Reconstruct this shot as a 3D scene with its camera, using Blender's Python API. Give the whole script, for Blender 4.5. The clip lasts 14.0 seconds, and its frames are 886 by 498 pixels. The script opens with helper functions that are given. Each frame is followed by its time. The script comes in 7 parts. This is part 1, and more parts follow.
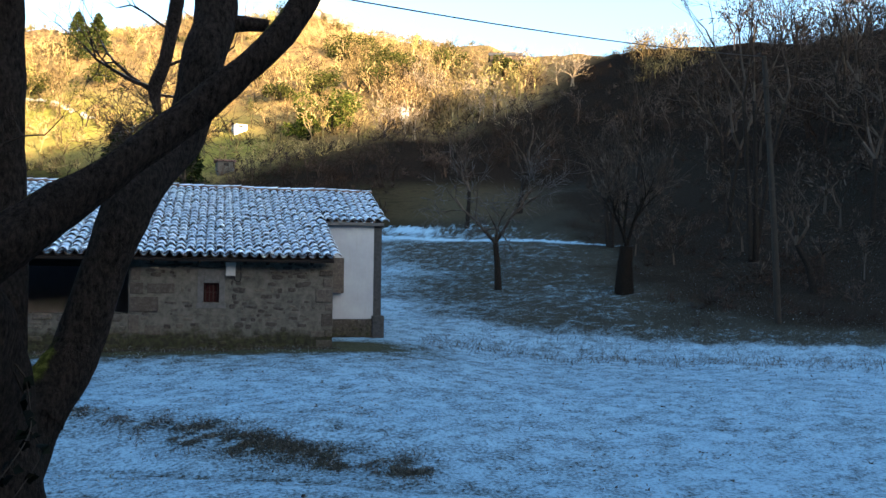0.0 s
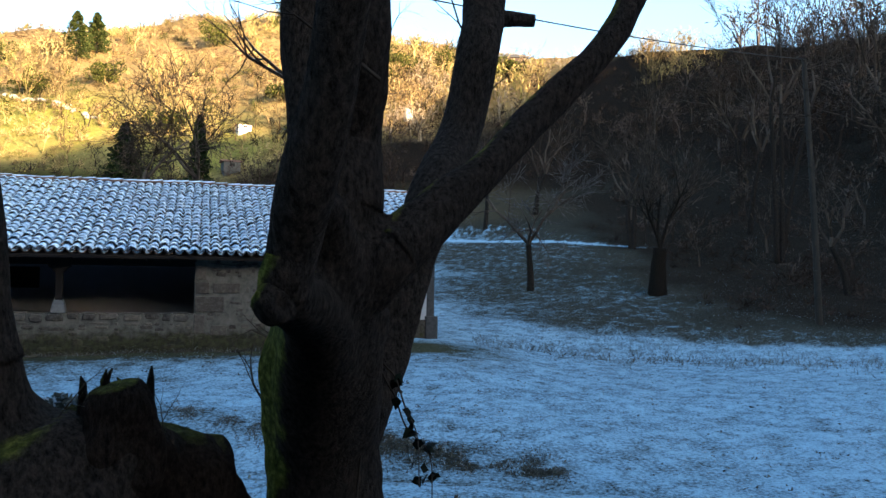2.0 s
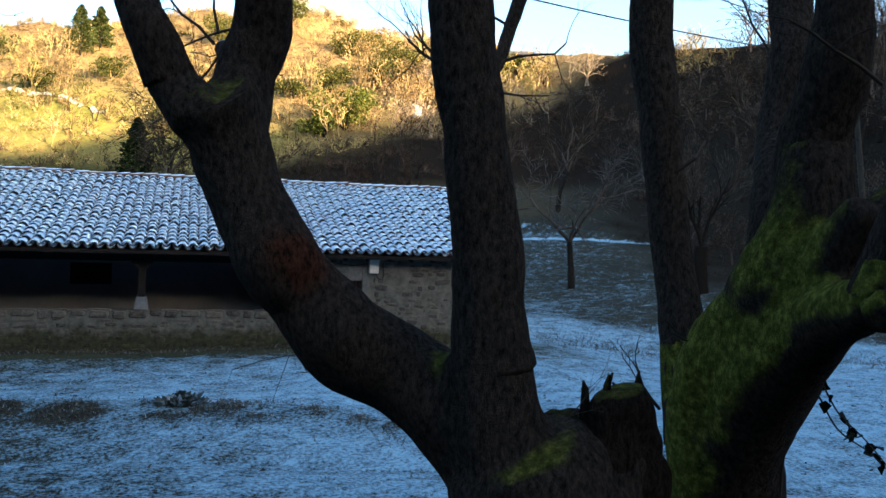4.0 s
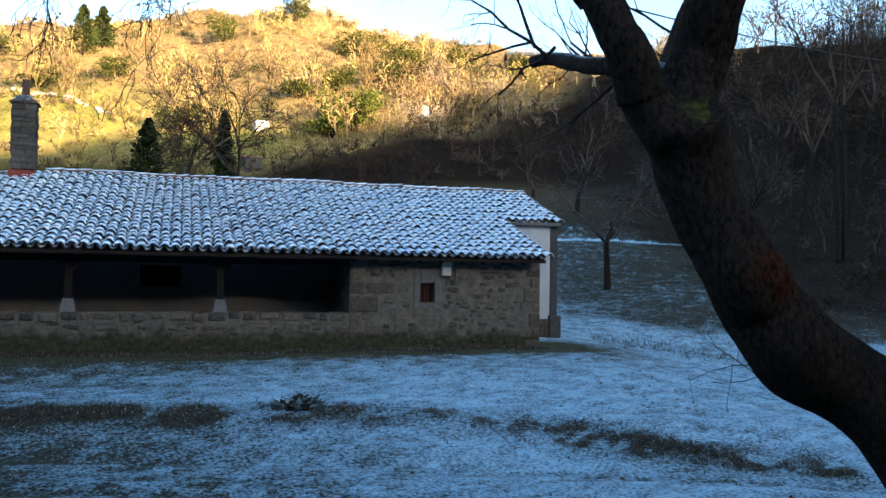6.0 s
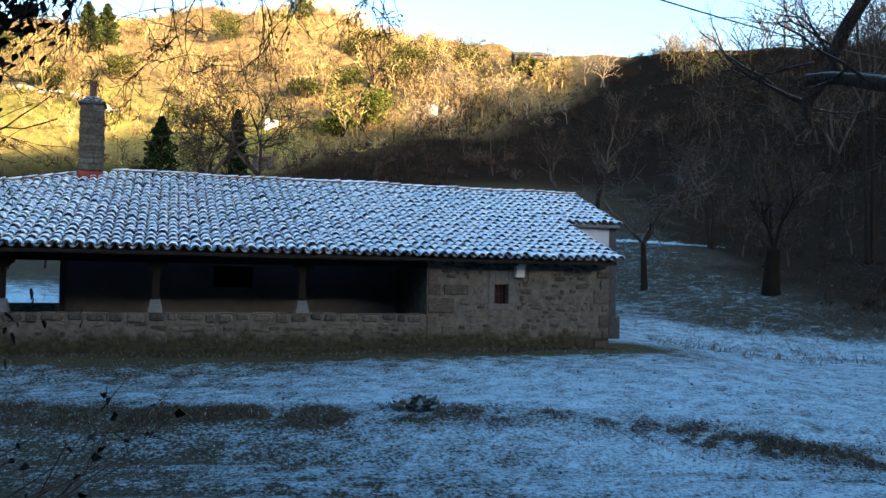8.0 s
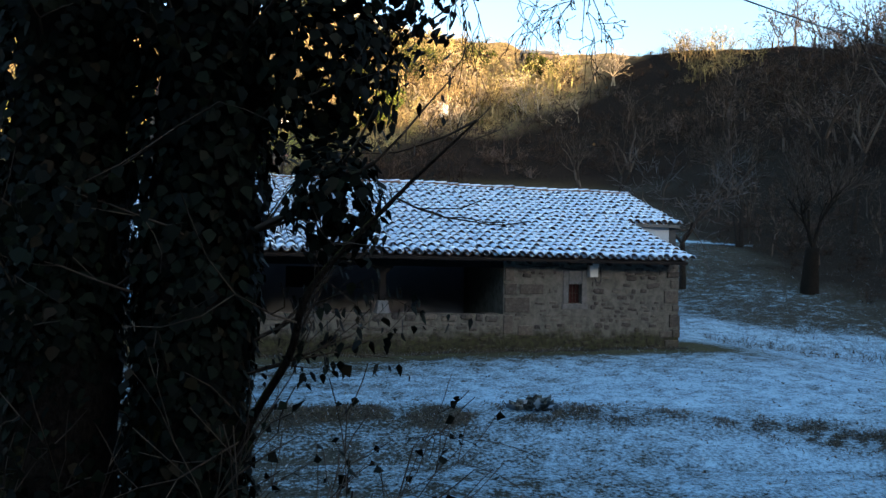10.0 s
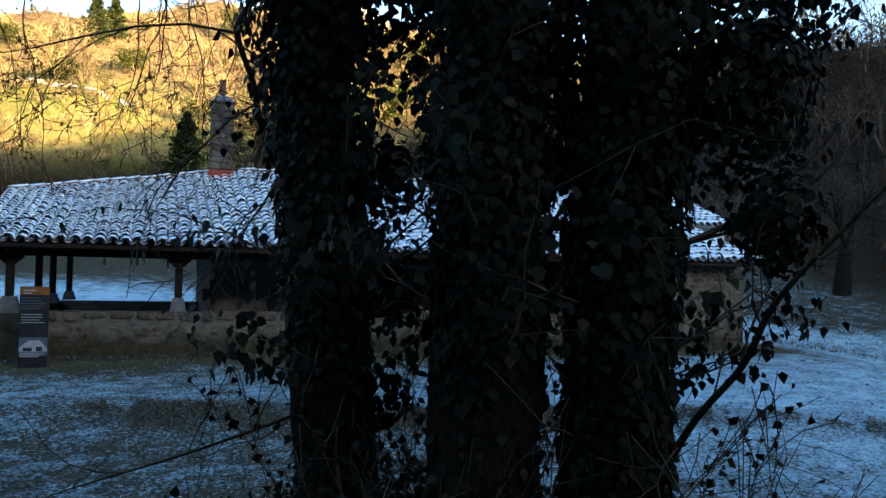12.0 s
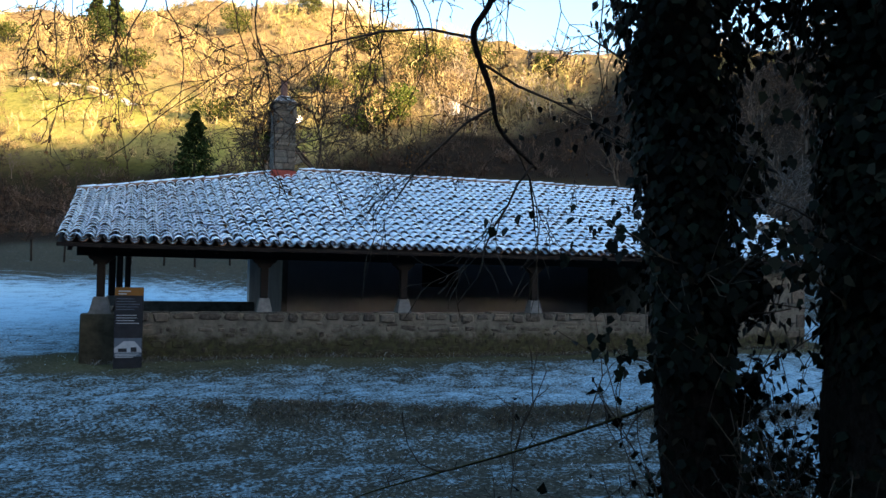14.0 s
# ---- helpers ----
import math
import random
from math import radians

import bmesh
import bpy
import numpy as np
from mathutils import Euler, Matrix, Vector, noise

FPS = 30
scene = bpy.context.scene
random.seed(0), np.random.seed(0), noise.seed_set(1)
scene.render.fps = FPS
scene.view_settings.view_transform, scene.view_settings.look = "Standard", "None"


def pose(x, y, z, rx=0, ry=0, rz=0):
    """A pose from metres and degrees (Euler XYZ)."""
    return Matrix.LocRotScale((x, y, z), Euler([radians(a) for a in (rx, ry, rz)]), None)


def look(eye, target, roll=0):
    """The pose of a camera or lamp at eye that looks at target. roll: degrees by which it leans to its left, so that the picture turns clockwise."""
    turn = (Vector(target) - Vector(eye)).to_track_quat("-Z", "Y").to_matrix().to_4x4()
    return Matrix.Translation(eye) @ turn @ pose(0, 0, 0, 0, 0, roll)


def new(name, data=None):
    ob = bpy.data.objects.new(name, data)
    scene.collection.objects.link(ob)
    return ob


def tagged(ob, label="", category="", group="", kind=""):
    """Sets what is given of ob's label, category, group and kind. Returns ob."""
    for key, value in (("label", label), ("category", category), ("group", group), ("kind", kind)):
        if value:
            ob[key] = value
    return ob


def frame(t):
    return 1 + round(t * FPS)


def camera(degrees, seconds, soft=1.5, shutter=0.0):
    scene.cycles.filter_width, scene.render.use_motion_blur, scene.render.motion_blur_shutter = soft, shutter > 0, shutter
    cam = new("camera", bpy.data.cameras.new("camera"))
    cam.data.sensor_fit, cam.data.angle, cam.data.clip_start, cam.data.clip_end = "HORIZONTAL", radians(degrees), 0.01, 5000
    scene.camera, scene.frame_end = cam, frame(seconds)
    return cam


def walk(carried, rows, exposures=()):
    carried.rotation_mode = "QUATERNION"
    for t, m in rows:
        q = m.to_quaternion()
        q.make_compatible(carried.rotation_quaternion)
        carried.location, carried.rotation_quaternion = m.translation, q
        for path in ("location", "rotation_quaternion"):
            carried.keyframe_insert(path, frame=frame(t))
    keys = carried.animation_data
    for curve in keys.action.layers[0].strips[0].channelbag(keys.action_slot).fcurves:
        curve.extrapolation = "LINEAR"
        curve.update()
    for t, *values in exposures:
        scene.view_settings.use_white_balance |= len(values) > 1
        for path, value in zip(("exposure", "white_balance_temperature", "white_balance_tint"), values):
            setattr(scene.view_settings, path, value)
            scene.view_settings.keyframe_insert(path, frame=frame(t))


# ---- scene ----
cam = camera(55.0, 14.0)
PATH = [
    (0, (-2.946, -22.021, 1.728), (-2.43, -20.09, 1.806), 0.6),
    (0.5, (-3.331, -21.882, 1.705), (-2.809, -19.953, 1.785), 0.5),
    (1, (-3.784, -21.759, 1.693), (-3.256, -19.832, 1.774), 0.6),
    (1.5, (-4.281, -21.593, 1.69), (-3.745, -19.668, 1.771), 0.7),
    (2, (-4.815, -21.45, 1.679), (-4.271, -19.527, 1.761), 0.7),
    (2.5, (-5.353, -21.28, 1.678), (-4.801, -19.359, 1.758), 0.8),
    (3, (-5.889, -21.125, 1.675), (-5.332, -19.205, 1.754), 1.0),
    (3.5, (-6.412, -20.978, 1.669), (-5.849, -19.061, 1.748), 1.0),
    (4, (-6.915, -20.834, 1.683), (-6.349, -18.917, 1.757), 0.9),
    (6.5, (-9.423, -20.258, 1.72), (-8.829, -18.35, 1.794), 0.9),
    (7, (-9.946, -20.163, 1.734), (-9.347, -18.256, 1.807), 1.0),
    (7.5, (-10.467, -20.066, 1.748), (-9.862, -18.16, 1.82), 1.0),
    (10, (-12.937, -19.414, 1.762), (-12.313, -17.515, 1.829), 0.9),
    (10.5, (-13.433, -19.255, 1.779), (-12.803, -17.358, 1.843), 1.0),
    (11, (-13.957, -19.148, 1.803), (-13.321, -17.253, 1.864), 1.2),
    (11.5, (-14.462, -18.996, 1.784), (-13.819, -17.103, 1.847), 1.1),
    (12, (-14.97, -18.86, 1.784), (-14.32, -16.97, 1.847), 1.2),
    (12.5, (-15.494, -18.73, 1.793), (-14.836, -16.842, 1.855), 1.2),
    (13, (-16.0, -18.587, 1.768), (-15.335, -16.702, 1.833), 1.3),
    (13.5, (-16.471, -18.438, 1.76), (-15.8, -16.555, 1.824), 1.2),
    (14, (-16.974, -18.281, 1.758), (-16.296, -16.401, 1.82), 1.1),
]
walk(cam, [(t, look(eye, target, roll)) for t, eye, target, roll in PATH], exposures=[(0.0, 2.52, 5750, 7), (14.0, 2.52, 5750, 7)])

# ---- light: low winter sun behind the valley's side, clear sky ----
SUN_TO = Vector((0.518, -0.855, math.tan(radians(7.6)))).normalized()
world = bpy.data.worlds.new("winter_sky")
scene.world = world
world.use_nodes = True
_n = world.node_tree.nodes
_sky = _n.new("ShaderNodeTexSky")
_sky.sky_type, _sky.sun_disc = "NISHITA", False
_sky.sun_elevation, _sky.sun_rotation = radians(7.6), math.atan2(SUN_TO.x, SUN_TO.y)
_sky.altitude, _sky.air_density, _sky.dust_density, _sky.ozone_density = 300, 1.0, 2.6, 1.4
_n["Background"].inputs["Strength"].default_value = 0.15
world.node_tree.links.new(_sky.outputs[0], _n["Background"].inputs["Color"])
_sun = bpy.data.lights.new("sun", "SUN")
_sun.energy, _sun.angle, _sun.color = 5.6, radians(0.6), (1.0, 0.68, 0.36)
sun = new("sun", _sun)
sun.matrix_world = look(SUN_TO * 100, (0, 0, 0))
scene.view_settings.exposure = 2.52


# ---- small tools ----
def rng_of(seed):
    return np.random.default_rng(seed)


def mesh_of(name, verts, faces):
    me = bpy.data.meshes.new(name)
    verts = np.asarray(verts, dtype=np.float32)
    if isinstance(faces, np.ndarray):
        k = faces.shape[1]
        me.vertices.add(len(verts))
        me.vertices.foreach_set("co", verts.ravel())
        me.loops.add(faces.size)
        me.loops.foreach_set("vertex_index", faces.astype(np.int32).ravel())
        me.polygons.add(len(faces))
        me.polygons.foreach_set("loop_start", np.arange(0, faces.size, k, dtype=np.int32))
        me.update(calc_edges=True)
    else:
        me.from_pydata(verts.tolist(), [], faces)
        me.update()
    return me


def smooth(me, on=True):
    me.polygons.foreach_set("use_smooth", np.full(len(me.polygons), on))
    return me


def place(name, me, material, parent=None, label="", m=None):
    """A mesh as one object, under a thing or at top level."""
    if material is not None and not me.materials:
        me.materials.append(material)
    ob = new(name, me)
    if parent is not None:
        ob.parent = parent
    if m is not None:
        ob.matrix_basis = m
    if label:
        ob["label"] = label
    return ob


def part(name, bm, material, parent=None, label="", m=None, shade=False):
    me = bpy.data.meshes.new(name)
    bm.to_mesh(me)
    bm.free()
    smooth(me, shade)
    return place(name, me, material, parent, label, m)


def empty(name, m=None):
    ob = new(name)
    ob.empty_display_size = 0.2
    if m is not None:
        ob.matrix_basis = m
    return ob


def box_bm(x0, x1, y0, y1, z0, z1, bevel=0.0, taper=None):
    bm = bmesh.new()
    vs = []
    for z, k in ((z0, 1.0), (z1, taper or 1.0)):
        cx, cy = (x0 + x1) / 2, (y0 + y1) / 2
        for x, y in ((x0, y0), (x1, y0), (x1, y1), (x0, y1)):
            vs.append(bm.verts.new((cx + (x - cx) * k, cy + (y - cy) * k, z)))
    for f in ((3, 2, 1, 0), (4, 5, 6, 7), (0, 1, 5, 4), (1, 2, 6, 5), (2, 3, 7, 6), (3, 0, 4, 7)):
        bm.faces.new([vs[i] for i in f])
    if bevel:
        bmesh.ops.bevel(bm, geom=bm.edges[:], offset=bevel, segments=2, affect="EDGES", profile=0.6)
    return bm


def spline(pts, n):
    """Catmull-Rom through rows of numbers, n steps a span."""
    p = np.array(pts, float)
    p = np.vstack([2 * p[0] - p[1], p, 2 * p[-1] - p[-2]])
    out = []
    for i in range(1, len(p) - 2):
        for k in range(n):
            t = k / n
            a, b, c, d = p[i - 1], p[i], p[i + 1], p[i + 2]
            out.append(0.5 * (2 * b + (c - a) * t + (2 * a - 5 * b + 4 * c - d) * t * t + (3 * b - a - 3 * c + d) * t ** 3))
    out.append(p[-2])
    return np.array(out)


def tube(rows, sides, rough=0.0, seed=0, cap=True):
    """Verts and faces of a tube along rows of x, y, z, radius."""
    rows = np.asarray(rows, float)
    c, r = rows[:, :3], rows[:, 3]
    d = np.gradient(c, axis=0)
    d /= np.linalg.norm(d, axis=1)[:, None] + 1e-9
    ref = np.array([0.31, 0.9, 0.3])
    a = np.cross(d, ref)
    a /= np.linalg.norm(a, axis=1)[:, None] + 1e-9
    b = np.cross(d, a)
    ang = np.linspace(0, 2 * np.pi, sides, endpoint=False)
    rad = np.repeat(r[:, None], sides, 1)
    if rough:
        for i in range(len(c)):
            for j in range(sides):
                q = Vector((*(c[i] + r[i] * (a[i] * math.cos(ang[j]) + b[i] * math.sin(ang[j]))),))
                s = Vector((seed * 7.3, 0, 0))
                k = noise.noise(q * 3.1 + s) * 0.62 + noise.noise(q * 8 + s) * 0.3 + noise.noise(Vector((q.x * 30, q.y * 30, q.z * 9)) + s) * 0.16
                rad[i, j] *= 1 + rough * k
    v = c[:, None, :] + rad[:, :, None] * (a[:, None, :] * np.cos(ang)[None, :, None] + b[:, None, :] * np.sin(ang)[None, :, None])
    n = len(c)
    i, j = np.meshgrid(np.arange(n - 1), np.arange(sides), indexing="ij")
    k = (j + 1) % sides
    f = np.stack([i * sides + j, i * sides + k, (i + 1) * sides + k, (i + 1) * sides + j], -1).reshape(-1, 4)
    return v.reshape(-1, 3), f


class Heap:
    """Gathers many small meshes into one."""

    def __init__(self):
        self.v, self.f, self.n = [], [], 0

    def add(self, v, f):
        v = np.asarray(v, float)
        self.v.append(v)
        self.f.append(np.asarray(f) + self.n)
        self.n += len(v)

    def mesh(self, name):
        return mesh_of(name, np.concatenate(self.v), np.concatenate(self.f))


# ---- materials ----
def ramp(nt, stops, x):
    r = nt.nodes.new("ShaderNodeValToRGB")
    e = r.color_ramp.elements
    while len(e) < len(stops):
        e.new(0.5)
    for el, (p, c) in zip(e, stops):
        el.position, el.color = p, (*c, 1) if len(c) == 3 else c
    nt.links.new(x, r.inputs[0])
    return r.outputs[0]


def noise_of(nt, scale, detail=6.0, rough=0.6, vec=None, stretch=None):
    t = nt.nodes.new("ShaderNodeTexNoise")
    t.inputs["Scale"].default_value, t.inputs["Detail"].default_value, t.inputs["Roughness"].default_value = scale, detail, rough
    if vec is None:
        vec = nt.nodes.new("ShaderNodeTexCoord").outputs["Object"]
    if stretch:
        mp = nt.nodes.new("ShaderNodeMapping")
        mp.inputs["Scale"].default_value = stretch
        nt.links.new(vec, mp.inputs[0])
        vec = mp.outputs[0]
    nt.links.new(vec, t.inputs["Vector"])
    return t.outputs["Fac"]


def mix(nt, fac, a, b, mode="MIX"):
    m = nt.nodes.new("ShaderNodeMix")
    m.data_type, m.blend_type = "RGBA", mode
    for s, v in ((m.inputs[0], fac), (m.inputs[6], a), (m.inputs[7], b)):
        if hasattr(v, "is_linked"):
            nt.links.new(v, s)
        else:
            s.default_value = (*v, 1) if isinstance(v, tuple) else v
    return m.outputs[2]


def calc(nt, op, a, b=0.0, c=0.0):
    m = nt.nodes.new("ShaderNodeMath")
    m.operation, m.use_clamp = op, False
    for s, v in zip(m.inputs, (a, b, c)):
        if hasattr(v, "is_linked"):
            nt.links.new(v, s)
        else:
            s.default_value = v
    return m.outputs[0]


def upward(nt):
    g = nt.nodes.new("ShaderNodeNewGeometry")
    s = nt.nodes.new("ShaderNodeSeparateXYZ")
    nt.links.new(g.outputs["Normal"], s.inputs[0])
    return s.outputs["Z"]


def world_place(nt):
    return nt.nodes.new("ShaderNodeNewGeometry").outputs["Position"]


def finish(nt, color, rough=0.8, height=None, dist=0.01, strength=0.6, metal=0.0, spec=0.08):
    b = nt.nodes["Principled BSDF"]
    for s, v in ((b.inputs["Base Color"], color), (b.inputs["Roughness"], rough), (b.inputs["Metallic"], metal)):
        if hasattr(v, "is_linked"):
            nt.links.new(v, s)
        else:
            s.default_value = (*v, 1) if isinstance(v, tuple) else v
    b.inputs["Specular IOR Level"].default_value = spec
    if height is not None:
        bp = nt.nodes.new("ShaderNodeBump")
        bp.inputs["Distance"].default_value, bp.inputs["Strength"].default_value = dist, strength
        nt.links.new(height, bp.inputs["Height"])
        nt.links.new(bp.outputs[0], b.inputs["Normal"])


def material(name):
    m = bpy.data.materials.new(name)
    m.use_nodes = True
    return m, m.node_tree


def random_of(nt):
    return nt.nodes.new("ShaderNodeObjectInfo").outputs["Random"]


def island_of(nt):
    return nt.nodes.new("ShaderNodeNewGeometry").outputs["Random Per Island"]


FROST = (0.50, 0.61, 0.72)
# blue sky light is put into the rime's colour
RIME = (0.26, 0.405, 0.515)


def frost_over(nt, color, lo, hi, scale=9.0, least=-0.2):
    """Rime on the faces that look up, broken by noise."""
    up = upward(nt)
    n = noise_of(nt, scale, 7, 0.7, world_place(nt))
    f = calc(nt, "ADD", calc(nt, "MULTIPLY", up, 0.9), calc(nt, "MULTIPLY", n, 0.9))
    mr = nt.nodes.new("ShaderNodeMapRange")
    mr.inputs["From Min"].default_value, mr.inputs["From Max"].default_value = lo, hi
    nt.links.new(f, mr.inputs["Value"])
    return mix(nt, mr.outputs[0], color, FROST)


def stone_material(name, dark, mid, light, rnd, moss=0.0):
    m, nt = material(name)
    r = random_of(nt) if rnd == "object" else island_of(nt)
    base = ramp(nt, [(0.0, dark), (0.3, mid), (0.5, light), (0.75, (light[0] * 1.15, light[1] * 1.15, light[2] * 1.15)), (0.85, mid), (1.0, dark)], r)
    n = noise_of(nt, 14, 8, 0.7, world_place(nt))
    c = mix(nt, 0.4, base, ramp(nt, [(0.25, (0.02, 0.02, 0.02)), (0.5, (0.10, 0.085, 0.07)), (0.75, (0.22, 0.195, 0.16))], n), "MIX")
    lich = ramp(nt, [(0.60, (0, 0, 0)), (0.68, (1, 1, 1))], noise_of(nt, 5, 8, 0.75, world_place(nt)))
    c = mix(nt, calc(nt, "MULTIPLY", lich, 0.35), c, (0.14, 0.135, 0.12))
    if moss:
        z = nt.nodes.new("ShaderNodeSeparateXYZ")
        nt.links.new(world_place(nt), z.inputs[0])
        h = calc(nt, "ADD", calc(nt, "MULTIPLY", calc(nt, "SUBTRACT", z.outputs["Z"], 0.30), -1.5), calc(nt, "MULTIPLY", noise_of(nt, 2.2, 6, 0.7, world_place(nt)), 1.5))
        mk = ramp(nt, [(0.42, (0, 0, 0)), (0.75, (1, 1, 1))], h)
        c = mix(nt, calc(nt, "MULTIPLY", mk, moss), c, ramp(nt, [(0.4, (0.014, 0.012, 0.008)), (0.6, (0.034, 0.036, 0.013))], noise_of(nt, 7, 6, 0.7, world_place(nt))))
    finish(nt, c, 0.9, noise_of(nt, 40, 8, 0.7, world_place(nt)), 0.012, 0.7)
    return m


M_STONE = stone_material("rubble_stone", (0.008, 0.007, 0.007), (0.022, 0.019, 0.017), (0.075, 0.065, 0.053), "object", 0.75)
M_QUOIN = stone_material("quoin_stone", (0.014, 0.011, 0.010), (0.032, 0.026, 0.022), (0.062, 0.051, 0.042), "object", 0.3)
M_CHIMNEY = stone_material("chimney_stone", (0.009, 0.009, 0.009), (0.02, 0.02, 0.0195), (0.045, 0.045, 0.043), "object")


def make_mortar():
    m, nt = material("lime_mortar")
    n = noise_of(nt, 5, 8, 0.7, world_place(nt))
    c = ramp(nt, [(0.3, (0.038, 0.035, 0.029)), (0.5, (0.088, 0.081, 0.068)), (0.8, (0.145, 0.136, 0.116))], n)
    z = nt.nodes.new("ShaderNodeSeparateXYZ")
    nt.links.new(world_place(nt), z.inputs[0])
    h = calc(nt, "ADD", calc(nt, "MULTIPLY", calc(nt, "SUBTRACT", z.outputs["Z"], 0.30), -1.5), calc(nt, "MULTIPLY", noise_of(nt, 2.2, 6, 0.7, world_place(nt)), 1.5))
    c = mix(nt, calc(nt, "MULTIPLY", ramp(nt, [(0.42, (0, 0, 0)), (0.75, (1, 1, 1))], h), 0.85), c, ramp(nt, [(0.4, (0.012, 0.010, 0.007)), (0.6, (0.032, 0.034, 0.012))], noise_of(nt, 7, 6, 0.7, world_place(nt))))
    finish(nt, c, 0.95, noise_of(nt, 60, 6, 0.7, world_place(nt)), 0.01, 0.8)
    return m


M_MORTAR = make_mortar()


def make_tile(name, rnd, lo):
    m, nt = material(name)
    r = random_of(nt) if rnd == "object" else island_of(nt)
    base = ramp(nt, [(0.0, (0.10, 0.05, 0.035)), (0.4, (0.19, 0.085, 0.05)), (0.7, (0.16, 0.10, 0.075)), (1.0, (0.24, 0.14, 0.09))], r)
    base = mix(nt, 0.5, base, ramp(nt, [(0.35, (0.04, 0.035, 0.03)), (0.7, (0.22, 0.17, 0.13))], noise_of(nt, 18, 7, 0.7, world_place(nt))))
    # rime lies on the upper side of each tile, thinner in patches
    big = noise_of(nt, 0.55, 4, 0.6, world_place(nt))
    fine = noise_of(nt, 30, 6, 0.75, world_place(nt))
    f = calc(nt, "ADD", calc(nt, "MULTIPLY", upward(nt), 1.25), calc(nt, "ADD", calc(nt, "MULTIPLY", fine, 0.5), calc(nt, "MULTIPLY", big, 0.65)))
    f = calc(nt, "ADD", f, calc(nt, "MULTIPLY", r, 0.22))
    mr = nt.nodes.new("ShaderNodeMapRange")
    mr.inputs["From Min"].default_value, mr.inputs["From Max"].default_value = lo, lo + 0.3
    nt.links.new(f, mr.inputs["Value"])
    c = mix(nt, mr.outputs[0], base, FROST)
    finish(nt, c, 0.85, fine, 0.006, 0.6)
    return m


M_TILE = make_tile("frosted_clay_tile", "object", -0.1)
M_TILE_JOINED = make_tile("frosted_clay_tiles", "island", -0.1)
M_TILE_RIDGE = make_tile("patchily_frosted_ridge_tile", "object", 1.3)
M_TILE_CHANNEL = make_tile("thinly_frosted_channel_tiles", "island", 1.02)


def make_plaster(name, a, b, dirt=0.3):
    m, nt = material(name)
    n = noise_of(nt, 1.3, 8, 0.65, world_place(nt))
    c = ramp(nt, [(0.3, a), (0.7, b)], n)
    s = noise_of(nt, 3.0, 8, 0.75, world_place(nt), (4, 4, 0.5))
    c = mix(nt, calc(nt, "MULTIPLY", ramp(nt, [(0.5, (0, 0, 0)), (0.72, (1, 1, 1))], s), dirt), c, (0.25, 0.24, 0.22))
    finish(nt, c, 0.9, noise_of(nt, 50, 6, 0.7, world_place(nt)), 0.004, 0.5)
    return m


# the sky's blue cast is put into the white limewash
M_PLASTER = make_plaster("blue_tinted_limewash", (0.29, 0.30, 0.32), (0.37, 0.385, 0.40))
# darker copy of the porch wall; the west side's shade is in its colour
M_WESTWALL = make_plaster("shaded_west_wall", (0.05, 0.048, 0.05), (0.085, 0.08, 0.083), 0.2)
# plaster darkened to hold the deep shade under the porch roof
M_SHADEDWALL = make_plaster("shaded_porch_wall", (0.15, 0.14, 0.155), (0.21, 0.195, 0.215), 0.2)


def make_wood(name, a, b, stretch=(2, 2, 30)):
    m, nt = material(name)
    n = noise_of(nt, 1.5, 8, 0.7, None, stretch)
    c = ramp(nt, [(0.25, a), (0.75, b)], n)
    c = mix(nt, 0.3, c, ramp(nt, [(0.3, a), (0.8, b)], noise_of(nt, 9, 6, 0.7, world_place(nt))))
    finish(nt, c, 0.8, n, 0.006, 0.6)
    return m


M_WOOD = make_wood("dark_aged_timber", (0.006, 0.005, 0.0045), (0.016, 0.0125, 0.011))
M_POLE = make_wood("weathered_pole_wood", (0.012, 0.0105, 0.009), (0.04, 0.034, 0.028), (20, 20, 1))


def make_plain(name, a, b, rough=0.7, scale=6.0, metal=0.0):
    m, nt = material(name)
    n = noise_of(nt, scale, 7, 0.65, world_place(nt))
    finish(nt, ramp(nt, [(0.3, a), (0.7, b)], n), rough, n, 0.004, 0.3, metal)
    return m


M_GREY_STONE = make_plain("dressed_grey_stone", (0.065, 0.062, 0.059), (0.115, 0.111, 0.105), 0.9, 9)
M_DARK_STONE = make_plain("dark_pilaster_stone", (0.03, 0.03, 0.032), (0.06, 0.06, 0.06), 0.9, 9)
M_PEDESTAL = make_plain("pale_pedestal_stone", (0.075, 0.075, 0.076), (0.135, 0.135, 0.133), 0.9, 9)
M_IRON = make_plain("window_iron", (0.02, 0.015, 0.012), (0.05, 0.03, 0.02), 0.6, 30)
M_REDWOOD = make_plain("oxblood_shutter_paint", (0.022, 0.006, 0.006), (0.04, 0.011, 0.010), 0.6, 20)
M_BOX = make_plain("meter_box_plastic", (0.32, 0.31, 0.29), (0.40, 0.39, 0.36), 0.5, 12)
M_CABLE = make_plain("black_cable", (0.012, 0.012, 0.012), (0.02, 0.02, 0.02), 0.5, 20)
M_PIER = make_plain("mossy_pier_stone", (0.014, 0.013, 0.009), (0.048, 0.044, 0.031), 0.9, 5)
M_CLAYPOT = make_plain("brown_clay_pot", (0.06, 0.035, 0.03), (0.11, 0.065, 0.055), 0.85, 16)
M_REDCLAY = make_plain("red_flashing", (0.12, 0.028, 0.022), (0.19, 0.045, 0.034), 0.8, 16)
M_PANEL = make_plain("dark_sign_panel", (0.012, 0.013, 0.016), (0.02, 0.021, 0.025), 0.4, 6)
M_ORANGE = make_plain("orange_sign_header", (0.12, 0.055, 0.014), (0.15, 0.07, 0.018), 0.5, 6)
